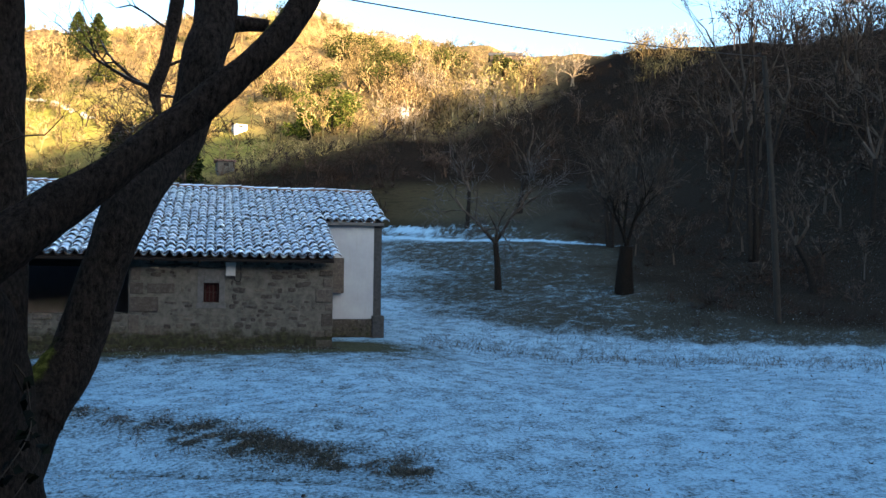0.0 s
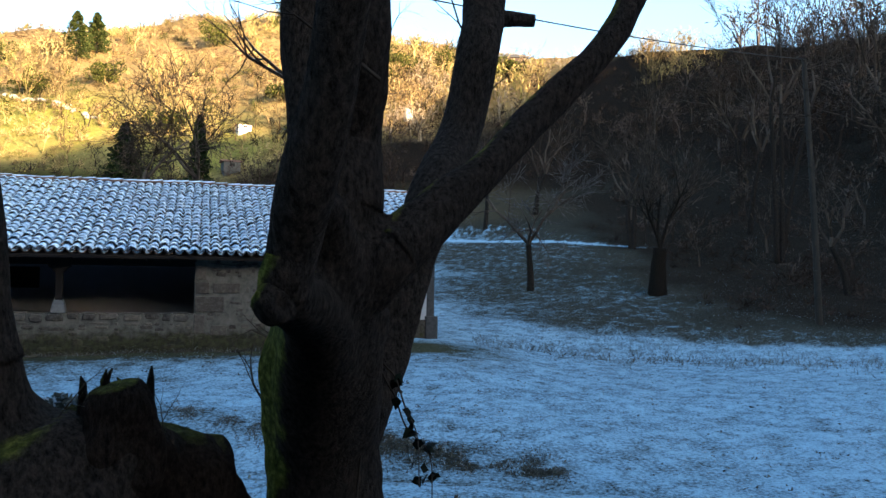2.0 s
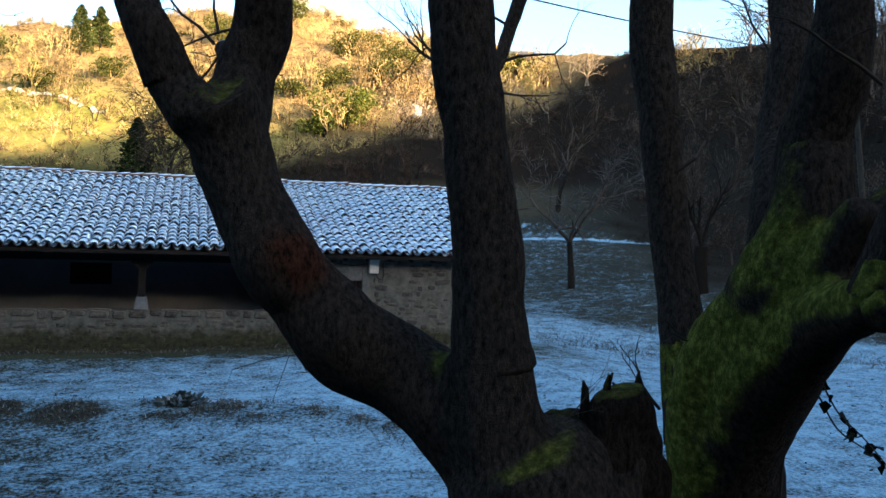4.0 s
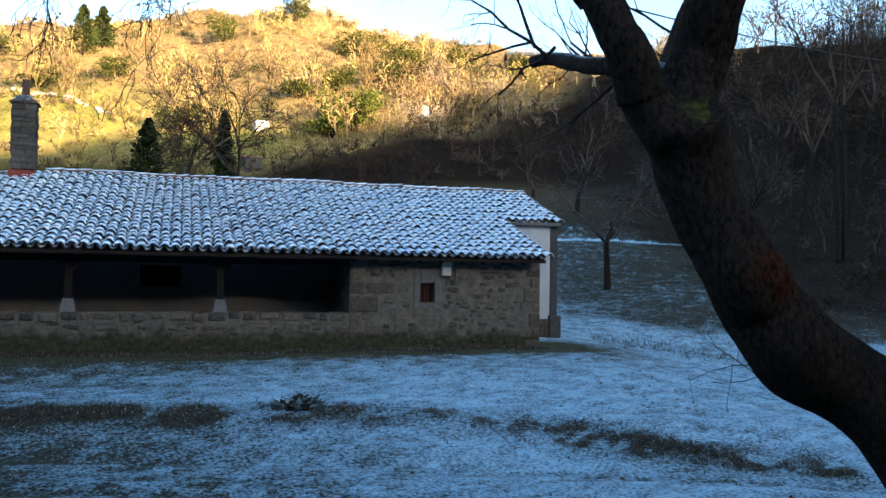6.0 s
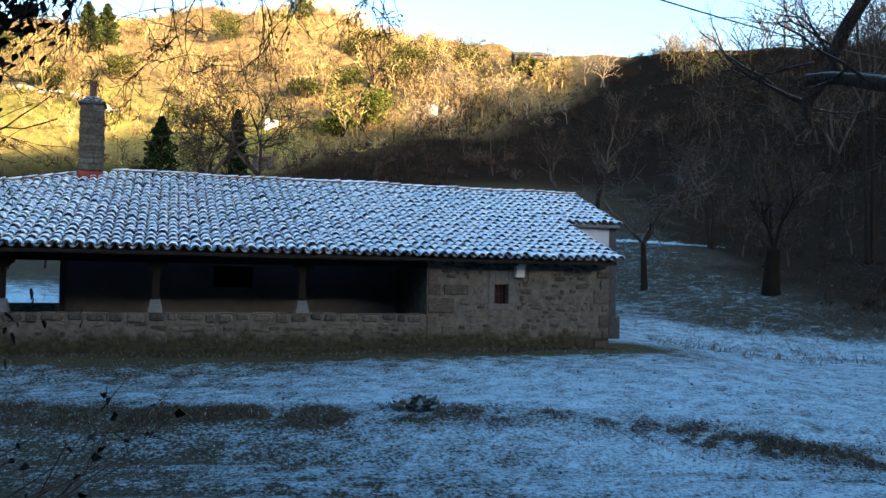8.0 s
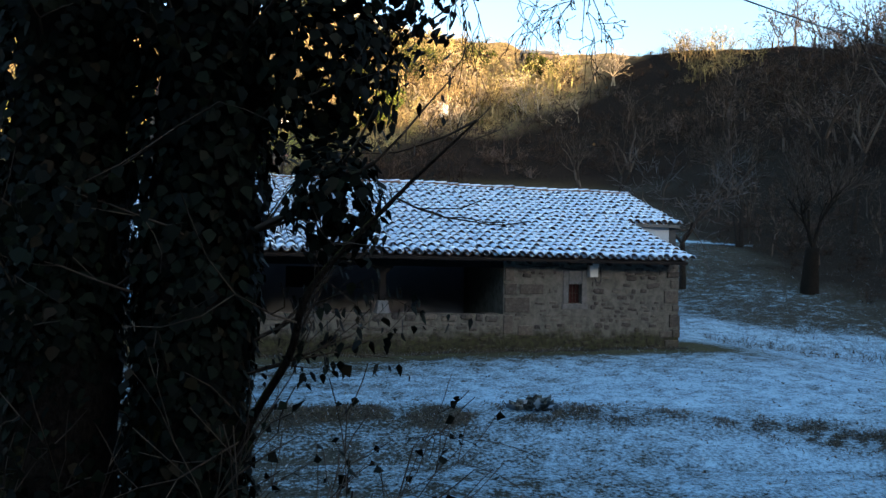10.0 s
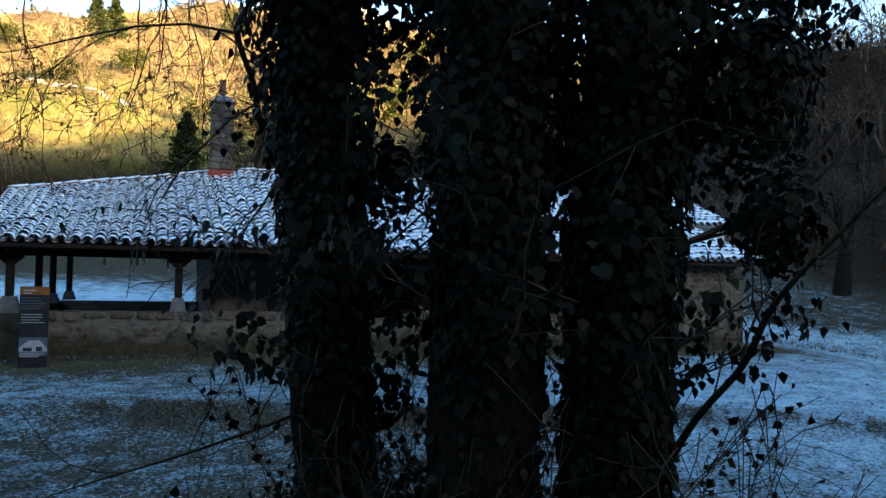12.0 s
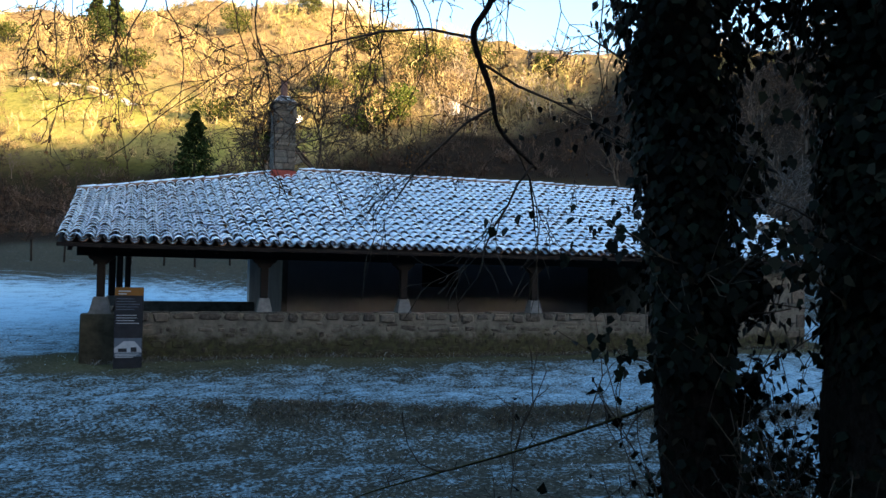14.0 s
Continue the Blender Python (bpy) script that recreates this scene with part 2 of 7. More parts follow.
M_SIGNWHITE = make_plain("sign_print_white", (0.20, 0.22, 0.25), (0.28, 0.3, 0.33), 0.5, 8)
M_SIGNBLUE = make_plain("sign_print_slate", (0.05, 0.065, 0.09), (0.08, 0.095, 0.12), 0.5, 8)
M_HUT = make_plain("white_hut_wall", (0.62, 0.60, 0.56), (0.75, 0.73, 0.7), 0.85, 3)
M_HUTDARK = make_plain("brown_hut_boards", (0.07, 0.05, 0.04), (0.12, 0.09, 0.07), 0.85, 3)
M_HUTROOF = make_plain("hut_roof_tile", (0.12, 0.06, 0.045), (0.2, 0.10, 0.07), 0.85, 3)
M_ROCK = make_plain("pale_limestone", (0.24, 0.23, 0.21), (0.46, 0.45, 0.42), 0.9, 0.5)
M_GLASSDARK = make_plain("dark_window_recess", (0.01, 0.01, 0.012), (0.02, 0.02, 0.022), 0.3, 6)


def facing(nt, d):
    """How far the surface looks along d, where moss thrives."""
    g = nt.nodes.new("ShaderNodeNewGeometry")
    v = nt.nodes.new("ShaderNodeVectorMath")
    v.operation = "DOT_PRODUCT"
    v.inputs[1].default_value = d
    nt.links.new(g.outputs["Normal"], v.inputs[0])
    return v.outputs["Value"]


def low_down(nt, z0, z1):
    """0 below z0, falling to minus 0.35 at z1: moss thins out up the stem."""
    s = nt.nodes.new("ShaderNodeSeparateXYZ")
    nt.links.new(world_place(nt), s.inputs[0])
    mr = nt.nodes.new("ShaderNodeMapRange")
    for k, v in (("From Min", z0), ("From Max", z1), ("To Min", 0.0), ("To Max", -0.35)):
        mr.inputs[k].default_value = v
    nt.links.new(s.outputs["Z"], mr.inputs["Value"])
    return mr.outputs[0]


def make_bark(name, a, b, moss, mosslo, frost=0.0, worn=None, side=(-0.28, -0.22, 0.78)):
    m, nt = material(name)
    p = world_place(nt)
    ridge = noise_of(nt, 7, 9, 0.75, p, (6, 6, 3.0))
    c = ramp(nt, [(0.34, (a[0] * 0.8, a[1] * 0.8, a[2] * 0.8)), (0.5, b), (0.64, (b[0] * 1.8, b[1] * 1.75, b[2] * 1.7))], ridge)
    spots = ramp(nt, [(0.62, (0, 0, 0)), (0.7, (1, 1, 1))], noise_of(nt, 11, 7, 0.7, p))
    c = mix(nt, calc(nt, "MULTIPLY", spots, 0.35), c, (b[0] * 2.6, b[1] * 2.8, b[2] * 3.0))
    if moss:
        f = calc(nt, "ADD", calc(nt, "MULTIPLY", facing(nt, side), 0.9), calc(nt, "ADD", calc(nt, "MULTIPLY", noise_of(nt, 1.6, 7, 0.7, p), 1.25), low_down(nt, 1.3, 2.6)))
        mr = nt.nodes.new("ShaderNodeMapRange")
        mr.inputs["From Min"].default_value, mr.inputs["From Max"].default_value = mosslo, mosslo + 0.16
        nt.links.new(f, mr.inputs["Value"])
        green = ramp(nt, [(0.3, (0.02, 0.024, 0.005)), (0.5, (0.085, 0.095, 0.016)), (0.66, (0.21, 0.21, 0.042))], noise_of(nt, 22, 6, 0.7, p))
        c = mix(nt, calc(nt, "MULTIPLY", mr.outputs[0], moss), c, green)
    if worn:
        d = nt.nodes.new("ShaderNodeVectorMath")
        d.operation = "DISTANCE"
        d.inputs[1].default_value = worn
        nt.links.new(p, d.inputs[0])
        k = calc(nt, "ADD", d.outputs["Value"], calc(nt, "MULTIPLY", noise_of(nt, 6, 6, 0.7, p), 0.3))
        c = mix(nt, ramp(nt, [(0.24, (1, 1, 1)), (0.33, (0, 0, 0))], k), c, ramp(nt, [(0.4, (0.014, 0.008, 0.006)), (0.62, (0.085, 0.034, 0.021))], ridge))
    if frost:
        c = mix(nt, frost, c, frost_over(nt, c, 1.05, 1.35, 16))
    finish(nt, c, 0.95, calc(nt, "ADD", ridge, calc(nt, "MULTIPLY", noise_of(nt, 60, 5, 0.7, p), 0.3)), 0.05, 1.0, spec=0.02)
    return m


WORN_AT = (-6.48, -17.38, 1.76)
M_BARK = make_bark("mossy_bark", (0.007, 0.006, 0.005), (0.028, 0.0225, 0.019), 0.92, 1.0, side=(-0.70, -0.1, 0.46))
M_BARK_WORN = make_bark("worn_mossy_bark", (0.008, 0.0065, 0.0055), (0.033, 0.027, 0.023), 0.9, 1.08, 0.0, WORN_AT)
M_BARK_CROTCH = make_bark("crotch_bark", (0.008, 0.0065, 0.0055), (0.033, 0.027, 0.023), 0.85, 0.92)
M_BARK_FORK = make_bark("forked_tree_bark", (0.008, 0.0065, 0.0055), (0.033, 0.027, 0.023), 0.75, 1.24)
M_BARK_STUMP = make_bark("rotten_stump_bark", (0.006, 0.005, 0.004), (0.020, 0.015, 0.012), 0.5, 1.22)
M_BARK_FROST = make_bark("frosted_bark", (0.018, 0.014, 0.012), (0.045, 0.035, 0.03), 0.3, 0.95, 0.6)
M_HOOD = make_bark("frosted_slate", (0.02, 0.02, 0.022), (0.05, 0.05, 0.055), 0.0, 0.95, 0.9)
# colour lowered to stand in for the bank's shade on the trunks
M_BARK_DARK = make_bark("dark_bark", (0.005, 0.004, 0.0035), (0.012, 0.010, 0.0085), 0.3, 1.0)
M_BARK_FAR = make_bark("hillside_bark", (0.008, 0.007, 0.006), (0.020, 0.017, 0.015), 0.2, 0.95)
M_BARK_PALE = make_bark("pale_bark", (0.10, 0.075, 0.052), (0.26, 0.20, 0.135), 0.1, 1.05)


def make_twigs(name, stops, toned=False):
    m, nt = material(name)
    tone = nt.nodes.new("ShaderNodeAttribute")
    tone.attribute_name = "tone"
    c = mix(nt, 0.65, ramp(nt, stops, island_of(nt)), ramp(nt, stops, tone.outputs["Fac"])) if toned else ramp(nt, stops, island_of(nt))
    big = noise_of(nt, 0.07, 4, 0.6, world_place(nt))
    c = mix(nt, 0.2, c, ramp(nt, [(0.35, stops[0][1]), (0.65, stops[-1][1])], big))
    finish(nt, c, 0.9, spec=0.0)
    return m


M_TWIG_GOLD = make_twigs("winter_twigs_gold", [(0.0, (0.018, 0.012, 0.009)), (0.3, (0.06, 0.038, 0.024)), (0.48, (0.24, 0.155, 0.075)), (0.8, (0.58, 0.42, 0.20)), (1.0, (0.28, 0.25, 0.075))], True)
# darker copy of the gold twigs, with the slope's shade in the colour
M_TWIG_SHADED = make_twigs("winter_twigs_shaded", [(0.0, (0.008, 0.005, 0.004)), (0.4, (0.022, 0.0135, 0.010)), (0.75, (0.042, 0.029, 0.023)), (0.92, (0.08, 0.058, 0.046)), (1.0, (0.125, 0.096, 0.08))], True)
M_TWIG_DARK = make_twigs("near_twigs", [(0.0, (0.02, 0.016, 0.013)), (0.5, (0.035, 0.028, 0.023)), (1.0, (0.06, 0.05, 0.04))])
M_BROWNLEAF = make_twigs("withered_leaves", [(0.0, (0.07, 0.035, 0.015)), (0.5, (0.13, 0.07, 0.03)), (1.0, (0.2, 0.12, 0.05))])
M_CONIFER = make_twigs("conifer_needles", [(0.0, (0.006, 0.011, 0.005)), (0.5, (0.013, 0.022, 0.009)), (1.0, (0.03, 0.042, 0.015))])
M_PINE = make_twigs("pine_needles", [(0.0, (0.010, 0.016, 0.006)), (0.5, (0.028, 0.04, 0.013)), (1.0, (0.075, 0.085, 0.026))])
M_EVERGREEN = make_twigs("evergreen_leaves", [(0.0, (0.014, 0.018, 0.007)), (0.5, (0.042, 0.05, 0.014)), (1.0, (0.12, 0.12, 0.03))])
M_TWIG_RIMED = make_twigs("rimed_twigs", [(0.0, (0.03, 0.025, 0.022)), (0.5, (0.065, 0.058, 0.054)), (1.0, (0.12, 0.115, 0.115))])
M_BRIGHTGREEN = make_twigs("bright_evergreen_leaves", [(0.0, (0.012, 0.02, 0.005)), (0.5, (0.05, 0.075, 0.015)), (1.0, (0.17, 0.18, 0.035))])
M_TWIG_BROWN = make_twigs("meadow_twigs", [(0.0, (0.02, 0.015, 0.012)), (0.5, (0.045, 0.034, 0.027)), (1.0, (0.10, 0.08, 0.065))])
M_DRYGRASS = make_twigs("dry_grass", [(0.0, (0.03, 0.021, 0.013)), (0.4, (0.06, 0.043, 0.022)), (0.7, (0.045, 0.043, 0.018)), (0.9, (0.10, 0.085, 0.05)), (1.0, (0.26, 0.30, 0.34))])
M_BANKGRASS = make_twigs("bank_grass", [(0.0, (0.012, 0.010, 0.008)), (0.45, (0.035, 0.028, 0.02)), (0.8, (0.06, 0.055, 0.042)), (0.95, (0.09, 0.09, 0.08)), (1.0, (0.2, 0.24, 0.28))])
M_FROSTGRASS = make_twigs("frosted_grass", [(0.0, (0.12, 0.13, 0.10)), (0.35, (0.28, 0.32, 0.35)), (0.75, (0.42, 0.49, 0.57)), (1.0, (0.08, 0.08, 0.045))])


M_WEED = make_twigs("rimed_weed_leaves", [(0.0, (0.02, 0.022, 0.013)), (0.5, (0.05, 0.055, 0.04)), (0.75, (0.16, 0.2, 0.23)), (1.0, (0.32, 0.38, 0.44))])


def make_ivy():
    m, nt = material("ivy_leaf")
    # near-black greens: shade from the bank behind is put into the leaf colour
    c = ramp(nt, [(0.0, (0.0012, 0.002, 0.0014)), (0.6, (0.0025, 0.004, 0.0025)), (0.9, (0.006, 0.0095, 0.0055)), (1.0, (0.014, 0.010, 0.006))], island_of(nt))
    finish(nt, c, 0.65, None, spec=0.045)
    return m


M_IVY = make_ivy()


def make_ground():
    m, nt = material("frosted_ground")

    def att(n):
        a = nt.nodes.new("ShaderNodeAttribute")
        a.attribute_name = n
        return a.outputs["Fac"]

    p = world_place(nt)
    n1, n2, n3 = noise_of(nt, 1.7, 8, 0.75, p), noise_of(nt, 17, 3, 0.7, p), noise_of(nt, 0.045, 6, 0.62, p)
    grass = ramp(nt, [(0.3, (0.02, 0.021, 0.018)), (0.5, (0.04, 0.042, 0.034)), (0.7, (0.072, 0.07, 0.056))], n2)
    # this near-black holds the wood's own shade as well as dead leaves
    litter_shade = ramp(nt, [(0.3, (0.005, 0.0036, 0.003)), (0.55, (0.015, 0.0105, 0.0085)), (0.75, (0.036, 0.025, 0.02))], n2)
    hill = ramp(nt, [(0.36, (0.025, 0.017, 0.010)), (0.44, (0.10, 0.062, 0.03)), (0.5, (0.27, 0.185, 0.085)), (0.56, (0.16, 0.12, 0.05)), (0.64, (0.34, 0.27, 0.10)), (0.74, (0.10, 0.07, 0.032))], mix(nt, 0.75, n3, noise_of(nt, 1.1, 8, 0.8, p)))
    c = mix(nt, att("litter_shade"), grass, litter_shade)
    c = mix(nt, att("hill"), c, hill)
    c = mix(nt, att("green"), c, ramp(nt, [(0.3, (0.10, 0.11, 0.02)), (0.7, (0.30, 0.29, 0.055))], n1))
    # rime: where the mask is high it closes over, at low mask only the tips carry it
    f = calc(nt, "ADD", calc(nt, "ADD", calc(nt, "MULTIPLY", n1, 0.55), calc(nt, "MULTIPLY", n2, 1.1)), att("frost"))
    mr = nt.nodes.new("ShaderNodeMapRange")
    mr.inputs["From Min"].default_value, mr.inputs["From Max"].default_value = 1.03, 1.46
    nt.links.new(f, mr.inputs["Value"])
    c = mix(nt, mr.outputs[0], c, RIME)
    finish(nt, c, 0.9, calc(nt, "ADD", n2, calc(nt, "MULTIPLY", noise_of(nt, 30, 6, 0.75, p), 0.5)), 0.05, 0.8, spec=0.0)
    return m


M_GROUND = make_ground()


# ---- the ground: one sheet, from the track to the hills ----
def uv_of(x, y):
    dx, dy = np.asarray(x, float) + 9.5, np.asarray(y, float) + 20.2
    return 0.954 * dx - 0.30 * dy, 0.30 * dx + 0.954 * dy


def xy_of(u, v):
    return 0.954 * u + 0.30 * v - 9.5, -0.30 * u + 0.954 * v - 20.2


def step(x, a, b):
    t = np.clip((x - a) / (b - a), 0, 1)
    return t * t * (3 - 2 * t)


def soft(x, k=2.0):
    return np.where(x / k > 30, x, k * np.log1p(np.exp(np.clip(x / k, -40, 30))))


def waves(x, y, scale, seed):
    """Cheap smooth noise from crossed sines."""
    r = rng_of(seed)
    out = np.zeros_like(x, dtype=float)
    for k in range(6):
        a, f, p = r.uniform(0, 6.28), scale * r.uniform(0.6, 1.9), r.uniform(0, 6.28)
        out += np.sin((x * math.cos(a) + y * math.sin(a)) * f + p) / 6
    return out


def grain(x, y, f, seed):
    """Value noise on a lattice of f cells a metre, 0 to 1."""
    a, b = x * f + seed * 17.3, y * f + seed * 9.1
    i, j = np.floor(a), np.floor(b)
    s, t = a - i, b - j
    s, t = s * s * (3 - 2 * s), t * t * (3 - 2 * t)

    def cell(i, j):
        q = np.sin(i * 127.1 + j * 311.7 + seed * 3.7) * 43758.5453
        return q - np.floor(q)

    return (cell(i, j) * (1 - s) + cell(i + 1, j) * s) * (1 - t) + (cell(i, j + 1) * (1 - s) + cell(i + 1, j + 1) * s) * t


def rut_lines(u):
    a = np.interp(u, [-20, -12.8, -8.6, -5.4, -3.8, 0, 3.7, 10, 26], [14.5, 12.4, 11.35, 11.45, 11.58, 11.6, 11.2, 10.4, 9.0])
    b = np.interp(u, [-20, -12.6, -10.9, -7, -2.8, 3, 10, 26], [13.0, 10.75, 9.8, 9.75, 10.0, 10.0, 9.3, 8.0])
    return a, b


def lump(x, y):
    """Tussocks of the turf, minus one half to one half."""
    return 0.5 * grain(x, y, 2.3, 1) + 0.32 * grain(x, y, 5.1, 2) + 0.18 * grain(x, y, 9.5, 3) - 0.5


def ground_z(x, y):
    x, y = np.asarray(x, float), np.asarray(y, float)
    u, v = uv_of(x, y)
    # steep rise behind the camera is unseen, added to block the sky
    left = np.interp(v, [-300, -60, -22, -9, -2.5, 0, 3.5, 6.5, 9, 11.6, 12.6, 13.7, 16, 18.5, 21, 26, 32, 37, 44, 50], [40, 24, 15, 6, 0.6, 0.15, -0.15, -0.6, -0.78, -0.76, -0.6, -0.36, -0.33, -0.12, 0.0, 0.15, 0.6, 1.35, 2.7, 4.0])
    right = np.interp(v, [-300, -60, -22, -9, -2.5, 0, 3.5, 6.5, 9, 12, 17, 24, 26.5, 28, 31, 36.5, 40, 44, 50], [40, 24, 15, 6, 0.6, 0.1, -0.3, -0.7, -0.85, -0.86, -0.6, -0.55, -0.5, -0.2, 0.52, 1.42, 2.1, 2.8, 4.2])
    z = left + (right - left) * step(u, 3.0, 10.0)
    far = np.interp(v, [50, 60, 80, 101, 150, 175, 260, 900], [0, 2.4, 7.4, 17.5, 43, 47, 30, 10])
    cap = np.interp(u, [-400, -120, -60, 0, 8, 22, 40, 300], [60, 44, 40, 44, 38, 19, 12, 10])
    z = z + np.where(v > 50, -soft(cap - far, 2.5) + cap, 0)
    z = z - 2.6 * step(-u, 8, 24) * step(v, 52, 66) * (1 - step(v, 84, 104))
    q = u + 0.22 * (v - 40) - 24
    hill = 0.62 * soft(q, 3.0) * step(v, 14, 40) * (1 - step(v, 96, 170))
    top = 15.0 + 0.0 * u
    hill = top - soft(top - hill, 3.0)
    z = z + hill * (1 - step(u, 70, 100) * 0.5)
    # unseen valley side added off to the right, keeping the sun from the meadow
    # crest's dips are shaped to set the shadow edge on the hill
    crest = 44.5 + 0.012 * v + 1.5 * np.sin(v * 0.11) + 1.0 * np.sin(v * 0.31 + 1) - 5.0 * np.exp(-((v - 19) / 14) ** 2) - 2.2 * np.exp(-((v + 26) / 18) ** 2)
    side = np.clip((u - 62) / 58, 0, 1)
    side = crest * side * side * (3 - 2 * side) * (1 - step(u, 150, 420) * 0.6) - 6 * (1 - step(u, 60, 66))
    z = np.maximum(z, side * (1 - step(v, 130, 220)) * (1 - step(-v, 150, 320) * 0.4))
    # the crest: highest under the outcrop, stepping down to a saddle; the near spur's brow
    z = z + np.interp(u, [-95, -77, -69, -57, -48, -39, -29, -21, -14, -6, 10, 17, 24], [0, 0.6, 2.0, 3.0, 2.6, 4.0, 5.2, 4.4, 0.6, -0.6, -1.9, -2.0, -0.5]) * step(v, 112, 142)
    z = z + np.interp(u, [14, 18, 23, 28, 33, 42, 60], [0, 0.5, 1.4, 0.2, -1.1, -1.1, -0.6]) * step(v, 78, 93) * (1 - step(v, 116, 130))
    amp = np.interp(v, [0, 25, 60, 120], [0.03, 0.05, 0.5, 1.6])
    z = z + waves(x, y, 0.5, 3) * amp * 0.6 + waves(x, y, 0.14, 4) * amp + waves(x, y, 2.6, 5) * 0.012
    z = z - 0.9 * step(-u, 9, 16) * step(v, 35, 45) * (1 - step(v, 53, 70))
    # the turf rises a little towards the porch wall
    z = z + 0.17 * np.exp(-(np.clip(-y, 0, 9) / 1.6) ** 2) * step(-x, 8, 15) * (1 - step(-x, 19, 24)) * (1 - step(y, 0.5, 3))
    # two wheel ruts along the track
    for c in rut_lines(u):
        z = z - 0.05 * np.exp(-((v - c) / 0.2) ** 2)
    z = z + lump(x, y) * np.interp(v, [4, 8, 30, 60, 70], [0.06, 0.07, 0.09, 0.16, 0]) * np.interp(np.abs(u - 4), [30, 45], [1, 0])
    return z


def shade_line(u):
    """How far up the hill the shade reaches; colours below it are darkened to suit."""
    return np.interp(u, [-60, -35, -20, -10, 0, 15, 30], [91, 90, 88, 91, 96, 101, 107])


def strip_line(u):
    return np.interp(u, [-13, -8, -4, -1, 1.1, 2.4, 3.8, 5.2, 7], [13.4, 13.3, 13.3, 13.8, 13.6, 12.9, 12.45, 12.0, 11.6])


def gz(x, y):
    return float(ground_z(np.array([x]), np.array([y]))[0])


def axis(fine0, fine1, d, far0, far1):
    a = list(np.arange(fine0, fine1, d))
    s, p = d, fine1
    while p < far1:
        a.append(p)
        s = min(s * 1.09, 30)
        p += s
    a.append(far1)
    s, p = d, fine0
    low = []
    while p > far0:
        s = min(s * 1.09, 30)
        p -= s
        low.append(p)
    return np.array(low[::-1] + a)


def build_ground():
    uu, vv = axis(-18, 27, 0.155, -1200, 1200), axis(8.5, 48, 0.155, -600, 1300)
    u, v = np.meshgrid(uu, vv)
    x, y = xy_of(u, v)
    z = ground_z(x, y)
    n, m = u.shape
    i, j = np.meshgrid(np.arange(n - 1), np.arange(m - 1), indexing="ij")
    f = np.stack([i * m + j, i * m + j + 1, (i + 1) * m + j + 1, (i + 1) * m + j], -1).reshape(-1, 4)
    verts = np.stack([x, y, z], -1).reshape(-1, 3)
    # rough strip of dead grass on the lip above the track, falling to a clump at its end
    hump = lump(x, y)
    speck = 0.5 * grain(x, y, 5.1, 2) + 0.5 * grain(x, y, 9.5, 3) - 0.5
    strip = np.exp(-((v - strip_line(u)) / 0.5) ** 2) * (1 - step(u, 5.6, 6.6)) * step(u, -13, -10.5) * np.clip(0.75 + 2.2 * waves(x, y, 1.1, 8), 0.1, 1)
    strip = np.clip(strip * (0.6 + 3.4 * hump + 1.6 * speck), 0, 1)
    wall = np.exp(-np.clip(-0.5 - y, 0, 9) / 0.3) * step(x, -19.5, -18) * (1 - step(x, 0.4, 2.2)) * step(y, -3, -0.6) * (1 - step(y, 1.0, 2.0))
    margin = np.exp(-np.clip(-0.3 - y, 0, 12) / 1.5) * step(x, -21, -18) * (1 - step(x, 1.5, 4.5)) * (1 - step(y, 1.0, 2.5))
    edge = np.interp(v, [27, 28.5, 30.6, 38.7, 44.6, 50, 60], [30, 13.5, 6.2, 4.6, 4.0, 4.0, 3])
    wander = 5 * waves(x, y, 0.5, 21) + 3 * (grain(x, y, 0.8, 6) - 0.5)
    bare = 0.55 * step(u - edge + wander + 5 * speck, -5, 4) + 0.45 * step(u - edge + wander, 4, 13)
    bare = bare * step(v, 26.5, 28.5)
    # shade on the hill's foot is painted in: golden ground starts above its line
    hill = step(v + 5 * waves(x, y, 0.15, 41) - shade_line(u), -4, 3) * (1 - 0.9 * step(u + 0.3 * (v - 60), 2, 14) * (1 - step(v, 84, 100) * (1 - step(u, 22, 32))))
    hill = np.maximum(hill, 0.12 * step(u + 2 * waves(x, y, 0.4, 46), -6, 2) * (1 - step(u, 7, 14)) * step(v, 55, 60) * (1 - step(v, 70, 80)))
    under = 1 - step(v, 3.5, 7)
    path = np.exp(-((v - 50.0 + 0.24 * (u - 8.5)) / 0.32) ** 2) * step(u, -2, 2) * (1 - step(u, 11.5, 17) * 0.93)
    lawn = (1 - step(v, 24, 28))
    ruts = sum(np.exp(-((v - c) / 0.16) ** 2) for c in rut_lines(u)) * np.clip(0.7 + waves(x, y, 0.9, 31), 0, 1)
    frost = 0.50 - 0.11 * step(-u, 0, 7) * lawn - 0.5 * strip - 0.40 * wall - 0.24 * margin - 0.64 * bare * (1 - 0.7 * path) - 0.75 * step(v, 51, 58) - 0.35 * under + 0.40 * path - 0.16 * ruts
    # last term thins rime on the near left to imitate the trees' shade
    frost = frost - 0.34 * step(v + 4 * waves(x, y, 0.3, 44), 36, 45) * (1 - step(u, -4, 2)) - 0.17 * (1 - step(v, 11.5, 15)) * (1 - step(u, -3, 3))
    frost = frost - 0.06 * step(u, 20, 26) * step(v, 30, 36) + 0.05 * waves(x, y, 0.35, 9) + 0.13 * hump + (0.32 + 0.22 * step(v, 27, 31)) * speck + 0.16 * step(v, 20, 26) * (1 - step(v, 34, 38)) * step(-u, 8, 12)
